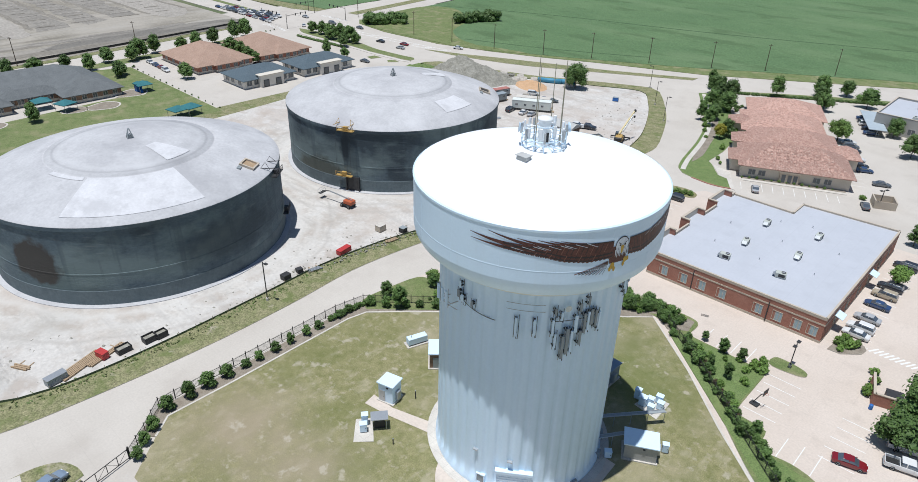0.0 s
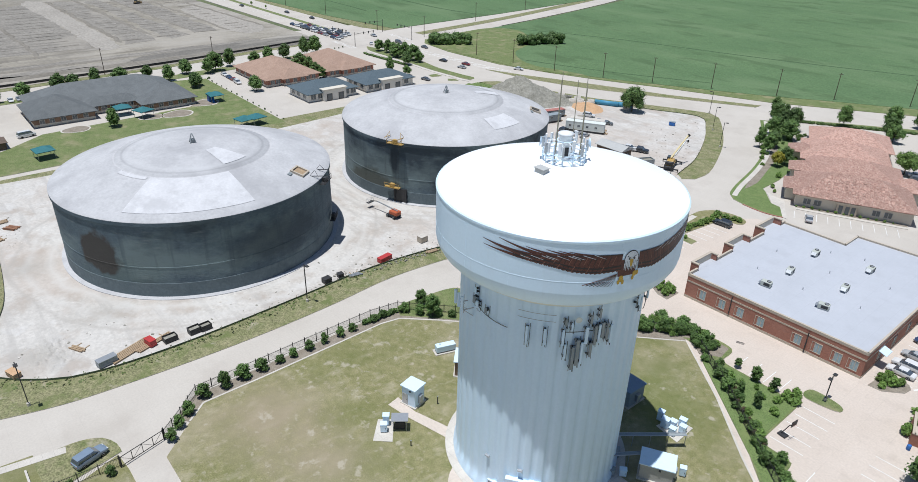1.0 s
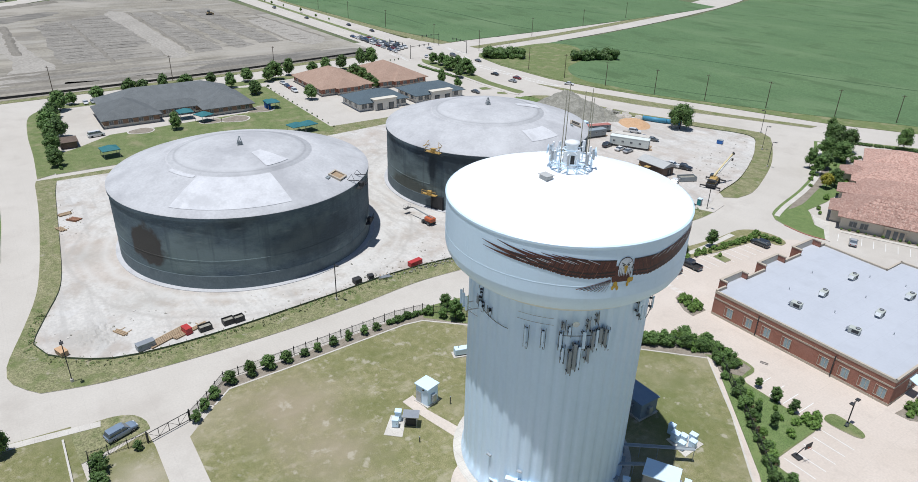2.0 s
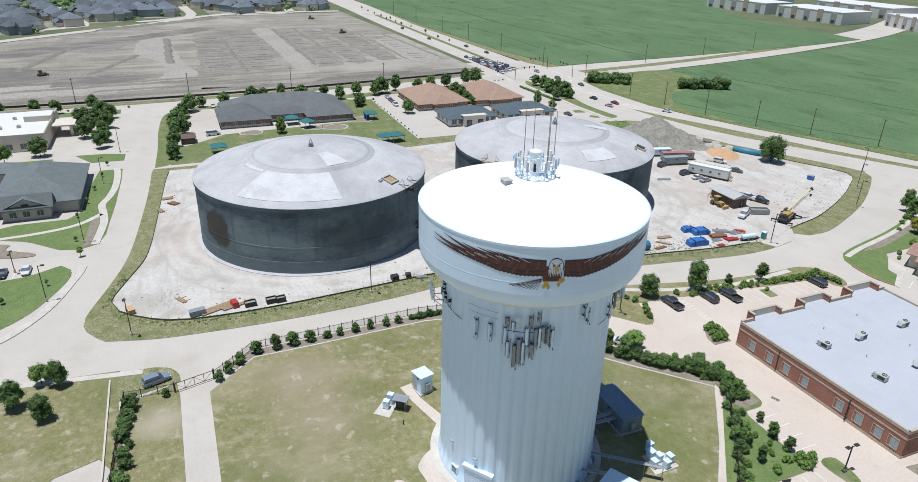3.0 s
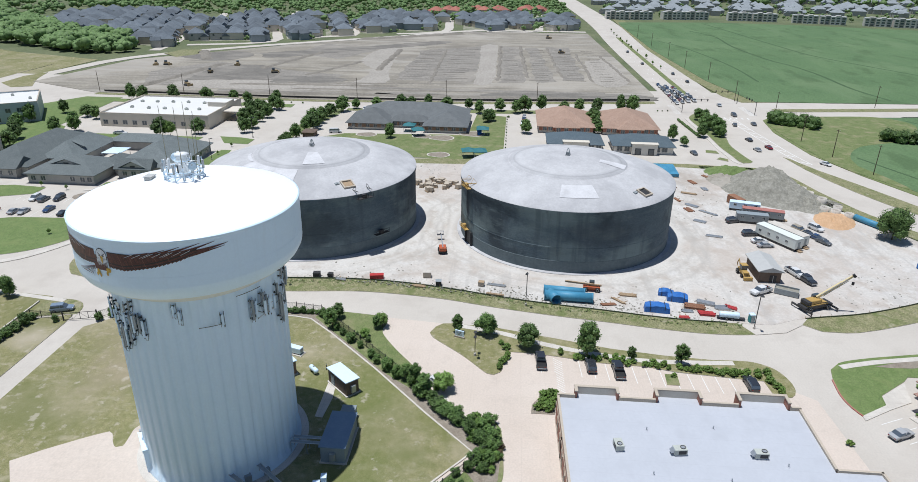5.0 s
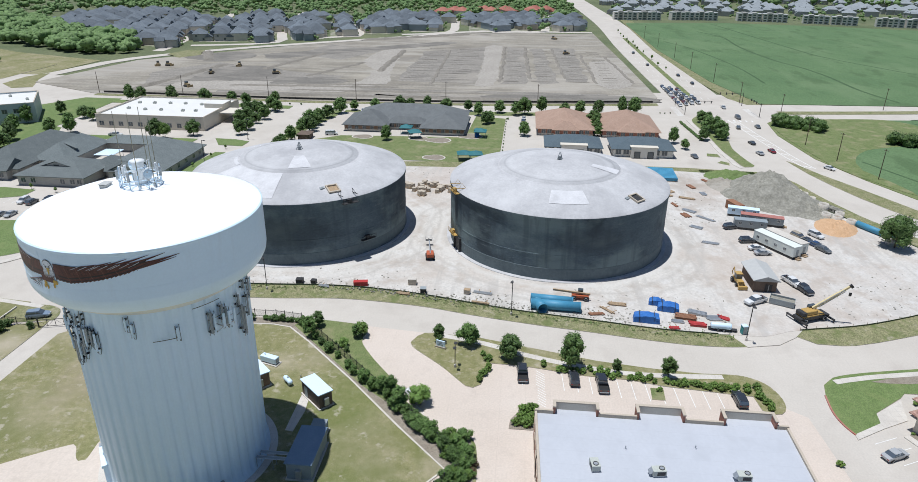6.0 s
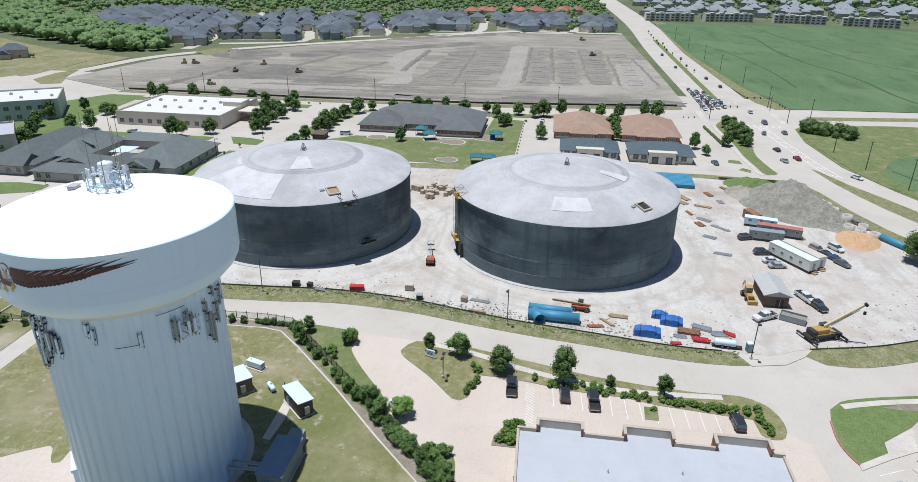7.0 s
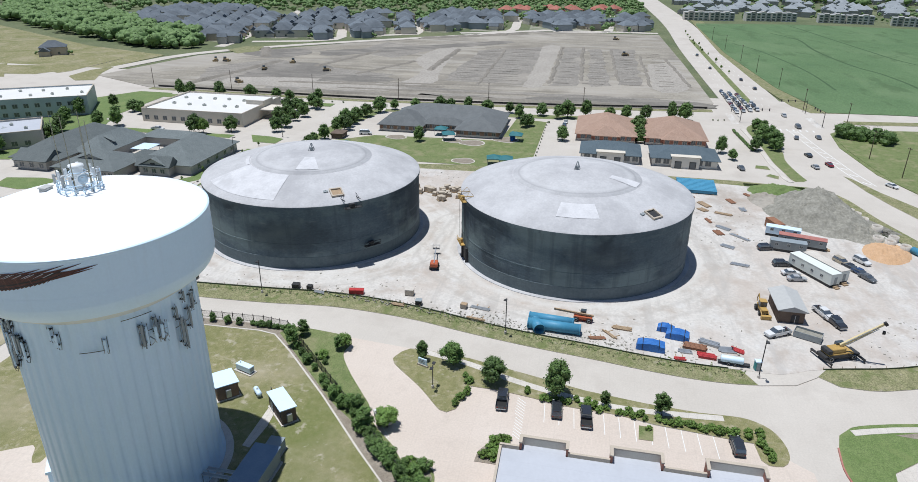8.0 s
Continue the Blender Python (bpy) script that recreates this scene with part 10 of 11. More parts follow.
part("foliage", clumps(leaf_cloud(r2, lobes, 2200, 0.4), lobes), LEAF, th)
# clipped hedge between the office car park and its sidewalk
r2 = random.Random(52)
lobes = [(-287.5 + 32.5 * k / 61, 187.6 + 2.6 * k / 61 + r2.uniform(-0.2, 0.2), 0.45, r2.uniform(0.5, 0.65)) for k in range(62)]
th = thing("clipped_hedge", "low clipped dark green hedge beside the car park", "hedge", at(0, 0, 0.05))
part("foliage", clumps(leaf_cloud(r2, lobes, 1800, 0.4), lobes), LEAF, th)
# thickets in the crop field
for k, (x, y, L) in enumerate(((-283, 241, 22), (-256, 282, 26))):
    r2 = random.Random(40 + k)
    lobes = [(r2.uniform(-3.5, 3.5), r2.uniform(-L / 2, L / 2), r2.uniform(1.0, 4.2), r2.uniform(1.6, 2.7)) for _ in range(56)]
    th = thing("thicket", "dense dark green thicket in the crop field", "thicket", at(x, y, 0.2, -22.6 if k else -33.7))
    part("foliage", clumps(leaf_cloud(r2, lobes, 7000, 0.5), [(x, y, z, r * 0.8) for x, y, z, r in lobes]), LEAF, th)
    part("stems", Geo().tube([(0, -L / 3, 0), (0.3, -L / 3, 2.5)], 0.15, 6).tube([(0, L / 4, 0), (0.4, L / 4, 2.6)], 0.15, 6), BARK, th)
WEED = mat("weed_leaves", (0.10, 0.15, 0.04), (0.15, 0.19, 0.065), rough=0.7, s=0.8, fine=3, grain=0.3, bump=0)
# tufts and weeds of the verge beside the site fence
r3 = random.Random(5)
g = Geo()
for p, q in zip(SITE, SITE[1:]):
    if p[0] < -130 or p[1] > 158:
        continue
    for _ in range(11):
        t = r3.random()
        x, y = p[0] + (q[0] - p[0]) * t, p[1] + (q[1] - p[1]) * t
        d = (Vector(q) - Vector(p)).normalized()
        o = r3.gauss(-1.0, 0.6)
        x, y = x + d.y * -o, y + d.x * o
        h = r3.uniform(0.15, 0.4)
        a = r3.uniform(0, 6.28)
        c, s_ = math.cos(a) * h * 0.35, math.sin(a) * h * 0.35
        for blade in range(3):
            ox, oy = r3.gauss(0, 0.25), r3.gauss(0, 0.25)
            g.add([(x + ox - c, y + oy - s_, 0.16), (x + ox + c, y + oy + s_, 0.16 + h * 0.2), (x + ox + c - s_ * 2, y + oy + s_ + c * 2, 0.16 + h * 0.6), (x + ox - c - s_ * 2, y + oy - s_ + c * 2, 0.16 + h * 0.5)], [(0, 1, 2, 3)])
tagged(part("weeds", g, WEED), "rough weeds along the silt fence", "weeds", kind="stuff")


# ---- utility poles, signals ----
def utility_pole():
    p = thing("utility_pole", "slender dark wooden utility pole beside the field", "utility pole", None, "utility poles")
    part("shaft", Geo().cyl(0, 0, 0, 11.5, 0.17, 0.12, 10), BARK, p)
    part("crossarm", Geo().box(-0.9, -0.06, 10.9, 0.9, 0.06, 11.05), BARK, p)
    for x in (-0.8, 0.0, 0.8):
        part("insulator", Geo().cyl(x, 0, 11.05, 11.3, 0.05, None, 6), GALV, p)
    return p


POLES = [(-252.7, 232.8), (-229.5, 236.3), (-207.2, 241.8), (-184.9, 250.3), (-166.4, 262.0), (-144.5, 274.5), (-121.9, 288.5), (-103.7, 302), (-80, 318), (-400.7, 231), (-450.4, 227.5), (-500, 226.1), (-560, 224), (-620, 222), (-337.2, 229), (-306, 240), (-330, 300), (-345, 360), (-360, 420)] + [(-312.5, -120 + 48 * k) for k in range(6)]
spread(utility_pole(), [at(x, y, 0.1, 30) for x, y in POLES])


def signal_mast(arm):
    s = thing("traffic_signal", "steel traffic signal mast with long arm", "traffic signal", None, "traffic signals")
    part("mast", Geo().cyl(0, 0, 0, 7.2, 0.17, 0.12, 10), DARK_METAL, s)
    part("arm", Geo().tube([(0, 0, 6.2), (arm, 0, 6.7)], 0.11, 8, 0, None, 0.06), DARK_METAL, s)
    for k in range(3):
        x = arm * (0.45 + 0.25 * k)
        h = part("signal_head", Geo().box(x - 0.2, -0.2, 5.7, x + 0.2, 0.2, 6.9, 0, None, 0.04), YELLOW if k == 5 else DARK_METAL, s)
        part("lens", Geo().cyl(x, 0, 6.5, 6.55, 0.12, None, 10), LAMP_RED, h)
    return s


spread(signal_mast(13), [at(-305.1, 193.5, 0.1, 95), at(-327, 193, 0.1, 5), at(-331, 228.5, 0.1, -85), at(-303, 229, 0.1, 185)])


# ---- residential streets in the distance ----
HOUSE_BLOCKS = ([(-9, -6, 8, 6, 6.0, 4.0), (-8, -10, -1, -5, 5.6, 2.6), (2, 4, 9, 10, 3.4, 2.6)],
                [(-6, -9, 6, 8, 5.8, 4.2), (4, -9, 11, -2, 3.6, 2.8), (-10, 1, -5, 7, 3.6, 2.4)],
                [(-9, -5, 9, 6, 6.0, 3.8), (-3, -10, 5, -3, 5.6, 3.2)],
                [(-6, -7, 8, 9, 6.2, 4.4), (-11, -3, -5, 6, 3.6, 2.6)])


def house(kind, roof_mat, wall_mat):
    hs = thing("house", "two-storey suburban house with dark grey hip roofs", "house", None, "suburban houses")
    blocks = HOUSE_BLOCKS[kind]
    for x0, y0, x1, y1, e, h in blocks:
        w = part("wall", Geo().box(x0, y0, 0, x1, y1, e), wall_mat, hs)
        part("roof", Geo().hip(x0, y0, x1, y1, e, h, 0.4, 0, None, e < 5.7), roof_mat, hs)
    x0, y0, x1, y1, e, h = blocks[0]
    for z, f in ((0.9, 0.72), (3.6, 0.25)):
        part("window", Geo().box(x1, y0 + (y1 - y0) * f - 0.8, z, x1 + 0.06, y0 + (y1 - y0) * f + 0.8, z + 1.6), GLASS, hs)
    return hs


SHINGLE_FAR = mat("slate_grey_shingle", (0.105, 0.125, 0.145), (0.165, 0.188, 0.212), s=0.15, fine=1, grain=0.15, rnd=0.25)
TILE_FAR = mat("red_tile_far", (0.34, 0.12, 0.09), (0.42, 0.18, 0.14), s=0.15, fine=1, grain=0.15, rnd=0.15)
rr = random.Random(99)
spots = {0: [], 1: [], 2: [], 3: []}


FOREST = [(-440, -190), (-452, -232), (-486, -298), (-529, -382), (-600, -500), (-780, -640), (-840, -560), (-690, -450), (-610, -352), (-547, -274), (-524, -222), (-474, -186)]
CLUSTERS = ([(-590, -338), (-543, -250), (-496, -193), (-484, -170), (-580, -188), (-667, -219), (-762, -289), (-735, -384), (-615, -360)], [(-527, -164), (-538, -112), (-610, -122), (-716, -149), (-767, -189), (-703, -196), (-613, -190)],
            [(-554, -92), (-565, -66), (-690, -98), (-768, -128), (-693, -132), (-610, -112)], [(-572, -62), (-584, -48), (-700, -72), (-770, -92), (-711, -100)], [(-604, -38), (-613, -16), (-690, 6), (-780, -2), (-775, -50), (-703, -58)],
            [(-634, 0), (-636, 26), (-740, 26), (-792, 14), (-786, -2), (-700, 8)], [(-652, 56), (-668, 118), (-748, 122), (-806, 116), (-770, 48)], [(-662, 140), (-668, 166), (-785, 172), (-766, 142)])
YARD = mat("house_yards", (0.13, 0.155, 0.075), (0.36, 0.335, 0.28), s=0.09, fine=0.8, grain=0.2, bump=0.2, amount=1.6)
for c in CLUSTERS:
    xs, ys = [p[0] for p in c], [p[1] for p in c]
    a = rr.uniform(10, 35)
    u, v = Vector((math.cos(radians(a)), math.sin(radians(a)))), Vector((-math.sin(radians(a)), math.cos(radians(a))))
    mid = Vector(((min(xs) + max(xs)) / 2, (min(ys) + max(ys)) / 2))
    for i in range(-12, 13):
        for j in range(-12, 13):
            p = mid + u * (19.5 * i + rr.uniform(-1.5, 1.5)) + v * (17.0 * j + rr.uniform(-1.5, 1.5))
            if inside((p.x, p.y), c) and not inside((p.x, p.y), DIRT) and rr.random() < 0.95:
                spots[rr.randrange(4)].append((p.x, p.y, a + rr.choice((0, 90, 180, 270)) + rr.uniform(-8, 8)))
for x, y in ((-812, 12), (-816, 36), (-828, 70), (-832, 92), (-845, 118), (-862, 138), (-830, 24), (-846, 84), (-866, 122), (-850, 60)):
    spots[rr.randrange(4)].append((x, y, rr.uniform(0, 360)))
spots[1].append((-403, -262, 35))
near_red = lambda x, y: x < -808 and y > 0
far_house = lambda x, y: x < -690 and not near_red(x, y) or y < -270
for kind, wm in enumerate((STUCCO_GREY, LIMESTONE, SIDING_GREY, STUCCO)):
    grey = [p for p in spots[kind] if not near_red(p[0], p[1]) and not far_house(p[0], p[1])]
    red = [p for p in spots[kind] if near_red(p[0], p[1])]
    spread(house(kind, SHINGLE_FAR, wm), [at(x, y, -0.3, rz) for x, y, rz in grey])
    if red:
        h2 = house(kind, TILE_FAR, wm)
        tagged(h2, "distant house with terracotta red roof")
        spread(h2, [at(x, y, -0.3, rz) for x, y, rz in red])
    g = Geo()
    for x, y, rz in spots[kind]:
        if far_house(x, y):
            for x0, y0, x1, y1, e, h in HOUSE_BLOCKS[kind]:
                g.box(x0, y0, 0, x1, y1, e, 0, at(x, y, -0.3, rz)).hip(x0, y0, x1, y1, e, h, 0.4, 1, at(x, y, -0.3, rz), e < 5.7)
    tagged(part("far_houses", g, [wm, SHINGLE_FAR]), "far suburban houses with grey hip roofs", "houses", kind="stuff")


def row_block():
    b = thing("apartment_block", "three-storey grey apartment row with flat roofs", "apartment building", None, "apartment rows")
    for k in range(5):
        y = -13.5 + 5.4 * k
        e, f = 8.6 + (k % 2) * 0.9, 5.6 - (k % 2) * 0.9
        w = part("wall", Geo().box(-6, y, 0, f, y + 5.4, e), (PALE_STUCCO, STUCCO_GREY, PALE_STUCCO, PAINT, FRAME)[k], b)
        part("roof", Geo().box(-6.2, y - 0.1, e, f + 0.3, y + 5.5, e + 0.35), (FRAME, STUCCO_GREY)[k % 2], b)
        for z in (0.8, 3.6, 6.3):
            part("window", Geo().box(f, y + 1.0, z, f + 0.06, y + 4.2, z + 1.6), GLASS, w)
    return b


spread(row_block(), [at(x, y, -0.3, rz) for x, y, rz in ((-808, 228, 2), (-812, 256, 6), (-820, 296, 8), (-824, 324, 4), (-822, 374, -4), (-818, 402, -8), (-806, 444, -14), (-798, 472, -16), (-786, 516, -16), (-778, 544, -16), (-764, 590, -14), (-756, 618, -14), (-748, 664, -14))])
r7 = random.Random(77)
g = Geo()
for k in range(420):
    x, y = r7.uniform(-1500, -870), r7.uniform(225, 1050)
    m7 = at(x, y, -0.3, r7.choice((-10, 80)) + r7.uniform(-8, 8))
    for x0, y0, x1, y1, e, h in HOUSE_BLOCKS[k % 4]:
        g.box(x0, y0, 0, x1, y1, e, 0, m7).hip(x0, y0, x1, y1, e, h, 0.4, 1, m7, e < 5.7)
# roof grey lightened, so the haze of distance is painted into its colour
SHINGLE_HAZED = mat("hazed_grey_shingle", (0.25, 0.275, 0.29), (0.33, 0.355, 0.37), s=0.15, fine=1, grain=0.15)
tagged(part("far_houses", g, [STUCCO_GREY, SHINGLE_HAZED]), "far suburban houses with grey hip roofs", "houses", kind="stuff")


# distant warehouses
for k, (x, y, w, d) in enumerate(((-690, 742, 90, 46), (-588, 634, 84, 42), (-492, 640, 76, 44), (-404, 676, 60, 46), (-520, 740, 90, 50), (-410, 770, 80, 50))):
    wh = thing("warehouse", "long pale tilt-up warehouse", "warehouse", at(x, y, -0.3, 4 if k != 3 else -20), "warehouses")
    part("wall", Geo().box(-w / 2, -d / 2, 0, w / 2, d / 2, 11), PAINT, wh)
    part("roof", Geo().box(-w / 2 - 0.2, -d / 2 - 0.2, 11, w / 2 + 0.2, d / 2 + 0.2, 11.6), BRIGHT_ROOF, wh)
    for q in range(5):
        part("bay_front", Geo().box(-w / 2 + w * (q + 0.2) / 5, -d / 2 - 0.5, 0, -w / 2 + w * (q + 0.6) / 5, -d / 2, 12.6 if q % 2 else 10), (STUCCO_GREY, LIMESTONE)[q % 2], wh)
        part("window", Geo().box(-w / 2 + w * (q + 0.28) / 5, -d / 2 - 0.56, 1, -w / 2 + w * (q + 0.52) / 5, -d / 2 - 0.5, 4), GLASS, wh)


# distant trees: woods and garden trees
def far_trees(name, label, pts, rr, leaves=24, mat_=LEAF, shape=None, count=4):
    g = Geo()
    for x, y, h in pts:
        lob = [(x + rr.uniform(-0.35, 0.35) * h * 0.8, y + rr.uniform(-0.35, 0.35) * h * 0.8, h * rr.uniform(0.4, 0.72) - 0.3, h * rr.uniform(0.22, 0.34)) for _ in range(count)]
        clumps(g, lob, 0.7, shape, True)
        if leaves:
            c = leaf_cloud(rr, lob, leaves, h * 0.16)
            g.add(c.v, c.f)
    return tagged(part(name, g, mat_), label, "woods", kind="stuff")


LEAF_FAR = mat("woodland_leaves", (0.095, 0.165, 0.055), (0.17, 0.26, 0.09), rough=0.7, s=0.12, fine=1.1, grain=0.45, bump=0)
r5 = random.Random(8)
woods = []
while len(woods) < 820:
    x, y = r5.uniform(-840, -430), r5.uniform(-630, -180)
    if inside((x, y), FOREST):
        woods.append((x, y, r5.uniform(8, 13)))
far_trees("woods", "dense green woods", woods, r5, 34, LEAF_FAR, None, 6)
gt = []
for lst in spots.values():
    for x, y, rz in lst:
        for _ in range(2):
            a = r5.uniform(0, 6.28)
            gt.append((x + 11 * math.cos(a) + r5.uniform(-2, 2), y + 11 * math.sin(a) + r5.uniform(-2, 2), r5.uniform(2.5, 5.5)))
for k in range(2600):
    x, y = r5.uniform(-1100, -560), r5.uniform(-420, 178)
    if x < -640 - 0.45 * abs(y + 60) * (y < 0) - 20 and not any(inside((x, y), c) for c in CLUSTERS) and r5.random() < (0.55 if x > -800 else 1):
        gt.append((x, y, r5.uniform(5, 10)))
for k in range(3600):
    gt.append((r5.uniform(-2300, -1060), r5.uniform(-1400, 1200), r5.uniform(8, 17)))
for k in range(420):
    gt.append((r5.uniform(-1230, -825), r5.uniform(215, 1000), r5.uniform(4, 8)))
for k in range(900):
    x, y = r5.uniform(-1230, -640), r5.uniform(-1000, -400)
    gt.append((x, y, r5.uniform(7, 12)))
far_trees("garden_trees", "distant garden trees among the houses", [p for p in gt if not inside((p[0], p[1]), DIRT) and not inside((p[0], p[1]), FIELD_B) and not (p[0] < -330 and 174 < p[1] < 226)], r5, 8, LEAF_FAR, CLUMP_SMALL, 3)
# residential streets as pale strips
for run in ([(-505, -160), (-536, -100), (-609, -119), (-733, -144), (-820, -165)], [(-575, -70), (-592, -42), (-700, -66), (-790, -76)], [(-612, -4), (-640, 38), (-720, 36), (-800, 30)], [(-648, 80), (-655, 128), (-760, 132), (-840, 140)], [(-470, -170), (-512, -176), (-600, -196), (-690, -214), (-780, -240)]):
    setting("residential_street", Geo().prism(band(smooth_line(run, 20), -4.5, 4.5), -0.34, -0.16), CONCRETE, "pale concrete residential street", "road")
for c in CLUSTERS:
    setting("house_plots", Geo().prism(c, -0.34, -0.2), YARD, "pale paved yards and lawns between houses", "ground")
setting("curved_road", Geo().prism(band(smooth_line([(-300, -240), (-322, -195), (-372, -182), (-432, -168), (-500, -110), (-600, 10), (-652, 70), (-660, 178)], 20), -5, 5), -0.33, -0.05), CONCRETE, "pale concrete road round the dirt field", "road")
setting("west_building_land", Geo().prism([(-330, -190), (-420, -185), (-448, -270), (-560, -470), (-420, -520), (-330, -300)], -0.33, -0.12), GRASS_DRY, "bare grassy building land", "field")
pd = [(-627 + 16 * math.cos(a), -385 + 22 * math.sin(a)) for a in np.linspace(0, 6.28, 20, endpoint=False)]
setting("pond", Geo().prism(pd, -0.3, -0.1), WATER_BLUE, "small blue-green pond by the woods", "water")


# ---- graded field: earth ridges and machines ----
def ridge(x0, y0, x1, y1, w, h, seed):
    rr = random.Random(seed)
    n = 24
    d = Vector((x1 - x0, y1 - y0))
    u = d.normalized()
    s = Vector((-u.y, u.x))
    vs = []
    for k in range(n + 1):
        p = Vector((x0, y0)) + d * (k / n) + s * rr.uniform(-0.8, 0.8)
        hh = h * rr.uniform(0.5, 1.1) if 0 < k < n else 0.0
        for o, z in ((-w, 0.15), (-w * 0.3, 0.2 + hh), (w * 0.35, 0.2 + hh * 0.9), (w, 0.15)):
            vs.append((p.x + s.x * o, p.y + s.y * o, z))
    return Geo().add(vs, [(4 * k + j, 4 * k + j + 1, 4 * k + 5 + j, 4 * k + 4 + j) for k in range(n) for j in range(3)])


PALE_DIRT = mat("pale_graded_dirt", (0.315, 0.287, 0.25), (0.385, 0.352, 0.308), s=0.05, fine=0.8, grain=0.25, bump=0.3)
DARK_DIRT = mat("dark_graded_dirt", (0.20, 0.18, 0.15), (0.26, 0.235, 0.20), s=0.05, fine=0.8, grain=0.15, bump=0.3)
GREY_DIRT = mat("grey_graded_dirt", (0.232, 0.212, 0.184), (0.295, 0.27, 0.235), s=0.06, fine=0.8, grain=0.28, bump=0.3)
tint_over(GREY_DIRT, (0.15, 0.135, 0.115), blotches(0.25, 0.53, 0.60, 0.6, stretch=(1.5, 0.10, 1), detail=7, shift=3))
tint_over(GREY_DIRT, (0.36, 0.325, 0.275), blotches(0.03, 0.55, 0.64, 0.5, stretch=(0.6, 1.0, 1), detail=8, shift=63))
tint_over(GREY_DIRT, (0.17, 0.155, 0.135), blotches(0.1, 0.54, 0.66, 0.5, stretch=(1.2, 0.3, 1), detail=8))
r8 = random.Random(18)


def ragged(poly, step=9, wob=1.6):
    """The outline with an uneven, worn edge."""
    out = []
    for (xa, ya), (xb, yb) in zip(poly, poly[1:] + poly[:1]):
        n = max(1, int(math.hypot(xb - xa, yb - ya) / step))
        out += [(xa + (xb - xa) * k / n + r8.uniform(-wob, wob), ya + (yb - ya) * k / n + r8.uniform(-wob, wob)) for k in range(n)]
    return out


for poly in ([(-372, 34), (-372, 82), (-538, 83), (-500, 34)], [(-372, 99), (-375, 115), (-532, 112), (-538, 98)], [(-376, 121), (-380, 133), (-534, 127), (-531, 117)], [(-384, 139), (-388, 152), (-540, 152), (-538, 133)],
             [(-336, -110), (-340, -4), (-384, -2), (-404, -60), (-425, -100), (-380, -124)], [(-470, -60), (-450, -20), (-500, 0), (-530, -50)], [(-322, 30), (-330, 150), (-340, 150), (-334, 30)], [(-322, -60), (-324, 170), (-331, 172), (-330, -60)], [(-341, -10), (-344, 160), (-350, 160), (-347, -10)]):
    setting("graded_block", Geo().prism(ragged(poly), 0.1, 0.222), GREY_DIRT, "grey graded block of bare earth", "field")
DARK_SOIL = mat("dark_moist_soil", (0.15, 0.138, 0.12), (0.21, 0.193, 0.168), s=0.08, fine=0.9, grain=0.2, bump=0.4)
tint_over(DARK_SOIL, (0.28, 0.255, 0.22), blotches(0.07, 0.50, 0.60, 0.7, stretch=(1.3, 0.4, 1), detail=9))
for k, poly in enumerate(([(-365, 83), (-368, 94), (-450, 95), (-543, 93), (-540, 80), (-450, 83)], [(-467, 159), (-471, 176), (-386, 179), (-373, 159)], [(-348, 2), (-369, 13), (-410, 12), (-443, -2), (-501, 0), (-508, 15), (-412, 24), (-362, 30)],
                          [(-330, -90), (-334, 10), (-345, 14), (-360, -20), (-352, -88)])):
    setting("dirt_track", Geo().prism(ragged(smooth_line(poly + poly[:1], 5)[:-1], 3, 0.8), 0.1, 0.226 + 0.004 * k), PALE_DIRT, "pale compacted dirt track", "track")
for k, poly in enumerate(([(-466, -84), (-486, -59), (-524, -7), (-564, 43), (-546, 48), (-488, -20), (-447, -68)], [(-444, -140), (-456, -126), (-470, -116), (-468, -94), (-450, -85), (-427, -104)], [(-355, -92), (-397, -90), (-414, -70), (-400, -48), (-373, -42), (-360, -60)],
                          [(-322, 92), (-327, 176), (-345, 180), (-340, 96)], [(-352, -38), (-356, 0), (-372, 2), (-374, -36)])):
    setting("dark_soil", Geo().prism(ragged(smooth_line(poly + poly[:1], 5)[:-1], 3, 1.3), 0.1, 0.252 + 0.004 * k), DARK_SOIL, "dark moist soil turned over in the graded field", "field")
r9 = random.Random(90)
g = Geo()
for y0, y1 in ((34, 52), (58, 79), (99, 112), (117, 133), (139, 153), (160, 172)):
    for k in range(15):
        x, w = -384 - 9.6 * k + r9.uniform(-2, 2), r9.uniform(0.5, 1.5)
        a, b = y0 + r9.uniform(0, 4), y1 - r9.uniform(0, 4)
        g.prism([(x, a), (x - w, a + 0.6), (x - w + r9.uniform(-0.8, 0.8), b), (x + r9.uniform(-0.8, 0.8), b - 0.5)], 0.1, 0.32, k % 2)
tagged(part("grading_furrows", g, [DARK_DIRT, PALE_DIRT]), "shallow furrows left by the grading machines", "furrows", kind="stuff")
setting("weedy_patch", Geo().prism(ragged([(-454, -153), (-476, -150), (-476, -136), (-453, -128), (-438, -138)], 5, 1.2), 0.1, 0.28), VERGE, "weedy green patch in the graded field", "verge")
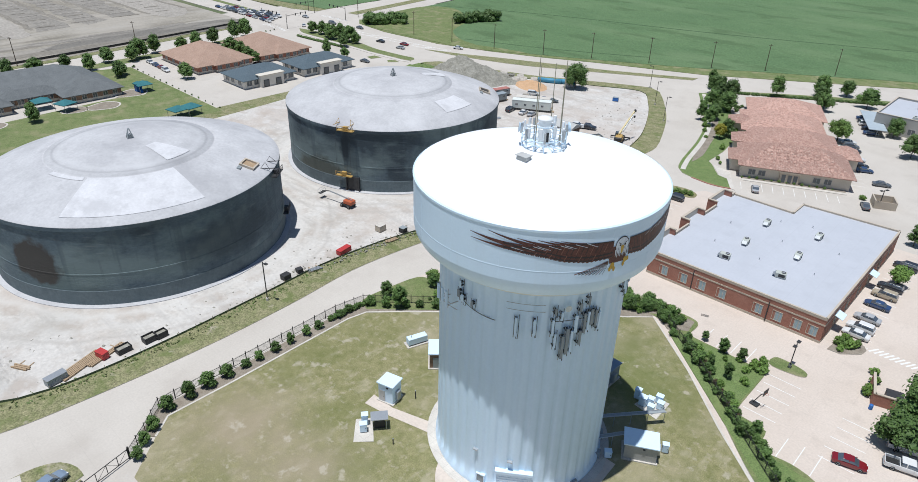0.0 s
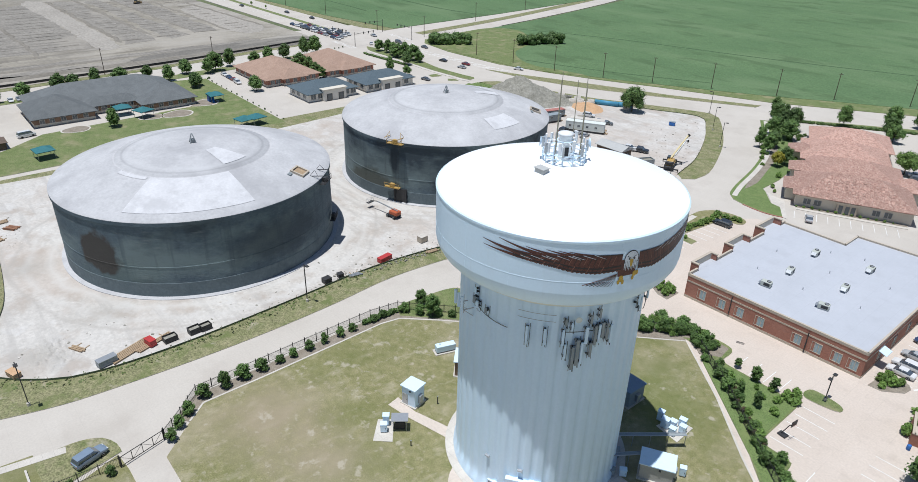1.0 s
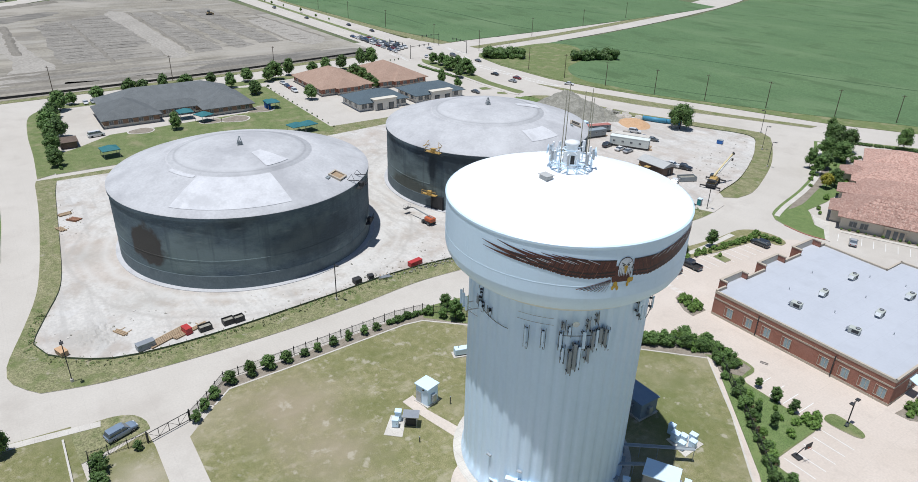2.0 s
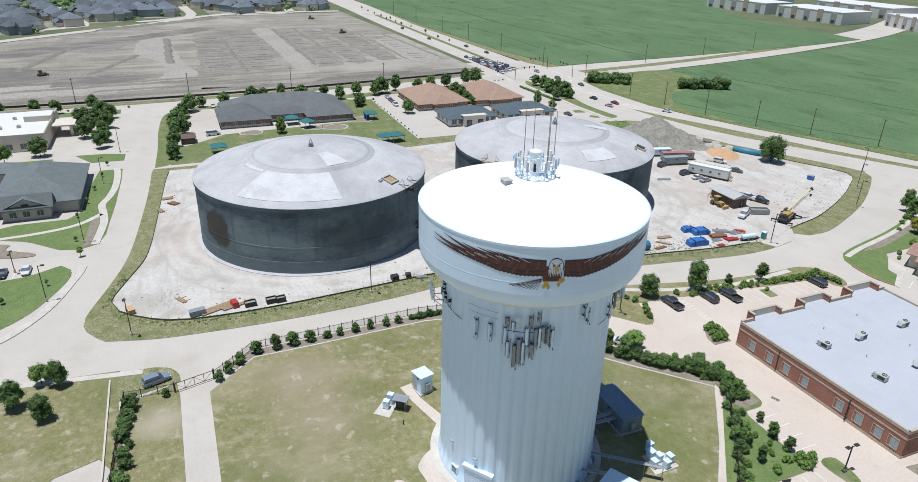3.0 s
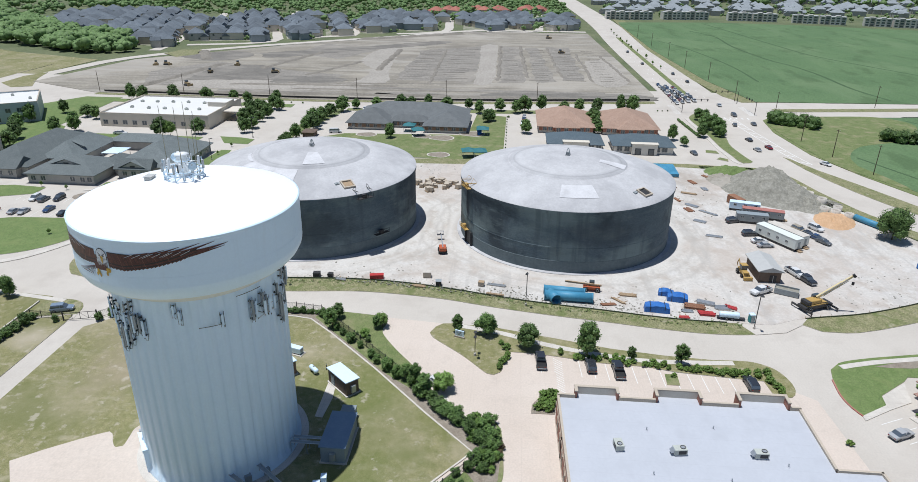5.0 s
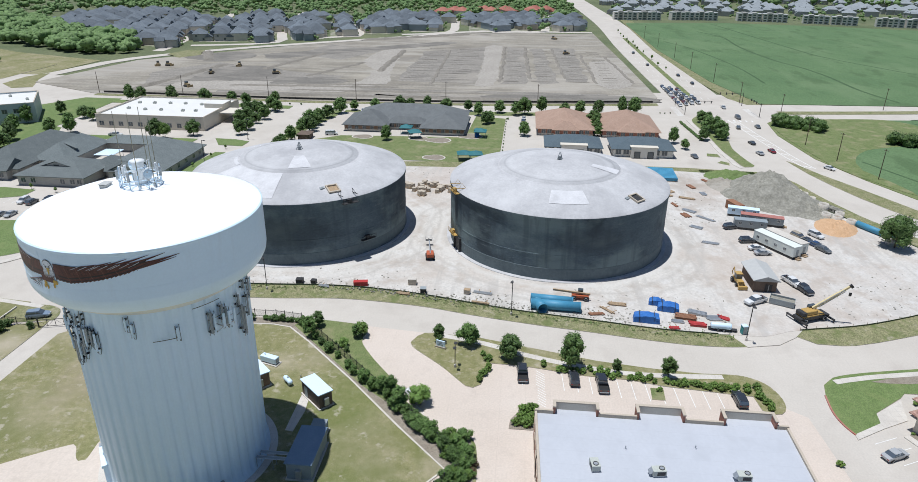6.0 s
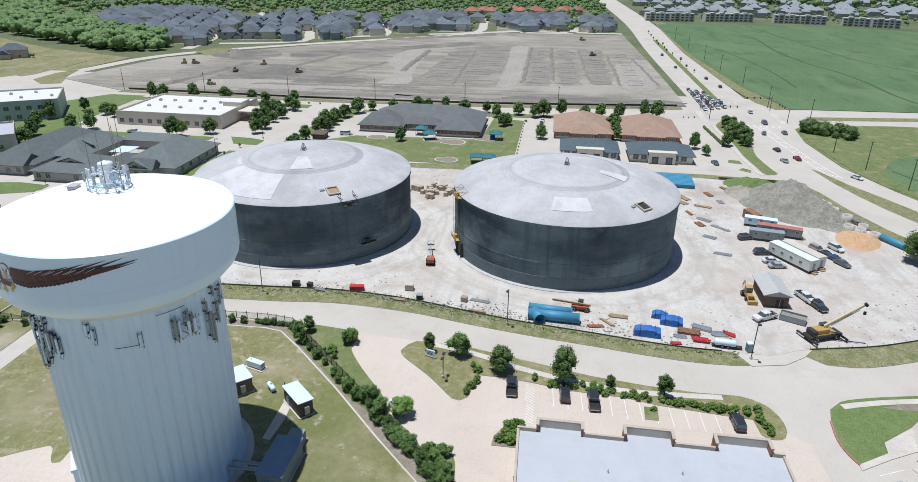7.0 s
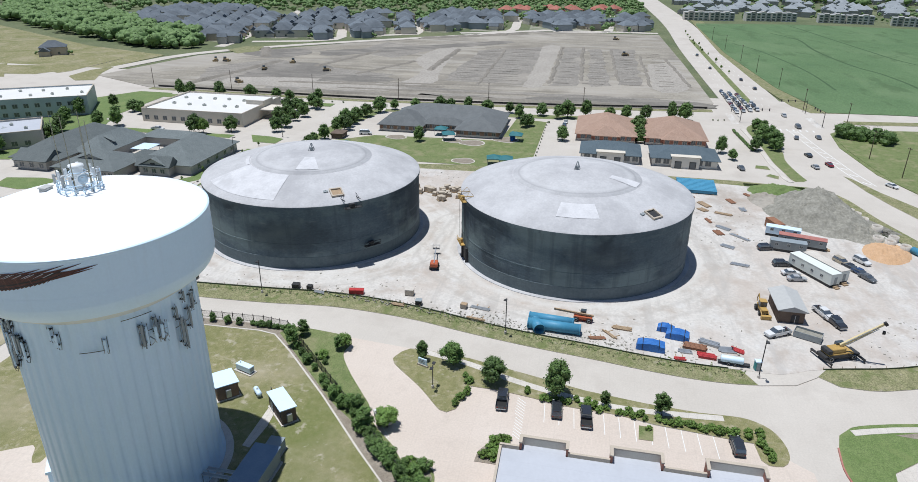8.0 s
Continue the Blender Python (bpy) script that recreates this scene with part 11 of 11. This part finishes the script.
for k, (x0, y0, x1, y1, w, h) in enumerate(((-318, -100, -330, 160, 1.6, 1.0), (-360, 57, -513, 53, 0.8, 0.5), (-378, 98, -541, 96, 0.9, 0.6), (-391, 116, -545, 112, 0.9, 0.6), (-396, 138, -533, 134, 0.7, 0.4), (-382, 157, -507, 155, 0.7, 0.4), (-386, 180, -497, 173, 0.8, 0.5), (-404, 17, -506, 17, 1.6, 1.2),
                                            (-325, -107, -418, -91, 2.0, 1.4), (-345, -60, -352, 40, 1.4, 0.8), (-620, 60, -560, -30, 3, 1.5), (-400, -60, -480, -40, 1.8, 0.9), (-430, -110, -470, -130, 2.5, 1.4), (-352, -30, -362, 60, 1.0, 0.5), (-336, -20, -342, 90, 1.2, 0.6), (-440, 0, -380, -24, 1.4, 0.7))):
    setting("dirt_ridge", ridge(x0, y0, x1, y1, w * 1.6, h, k), DARK_DIRT, "dark loose earth ridge in the graded field", "ridge")


DUSTY = mat("dusty_yellow_paint", (0.40, 0.29, 0.14), (0.34, 0.26, 0.15), rough=0.6, s=0.8, fine=5, grain=0.15)


def dozer():
    d = thing("bulldozer", "yellow earthmoving machine on the graded field", "bulldozer", None, "earthmovers")
    for y in (-1.1, 1.1):
        part("track", Geo().box(-2.0, y - 0.3, 0, 2.0, y + 0.3, 1.0, 0, None, 0.2), DARK_METAL, d)
    part("body", Geo().box(-1.8, -0.8, 0.7, 2.0, 0.8, 1.9, 0, None, 0.12), DUSTY, d)
    part("cab", Geo().box(-1.4, -0.75, 1.9, 0.2, 0.75, 3.1, 0, None, 0.1), GLASS, d)
    part("blade", Geo().box(2.5, -1.8, 0.1, 2.8, 1.8, 1.3), DUSTY, d)
    return d


spread(dozer(), [at(x, y, 0.2, rz, 1.0) for x, y, rz in ((-403, -134, 20), (-404, -127, 80), (-410, -80, 10), (-379, -86, 200), (-336, -81, 60), (-385, -46, 120), (-598, 138, 60), (-505, 144, 120))])


# dark fabric fence along the edge of the graded field
ff = thing("field_fence", "thin dark fabric fence along the graded field", "fence", at(0, 0))
FF = smooth_line([(-313.5, -118), (-312, 2), (-318, 92), (-331, 182)], 8)
for p, q in zip(FF, FF[1:]):
    d = Vector(q) - Vector(p)
    m = Matrix.Translation((p[0], p[1], 0.1)) @ Matrix.Rotation(math.atan2(d.y, d.x), 4, "Z")
    part("fabric_panel", Geo().box(0, -0.03, 0, d.length, 0.03, 1.1), DARK_METAL, ff, "", m)
    part("stake", stake_mesh, None, ff, "", m)


# ---- the whole place to scale ----
for ob in list(scene.collection.objects):
    if ob.parent is None and ob.type not in ("CAMERA", "LIGHT"):
        ob.matrix_basis = Matrix.Scale(SCALE, 4) @ ob.matrix_basis
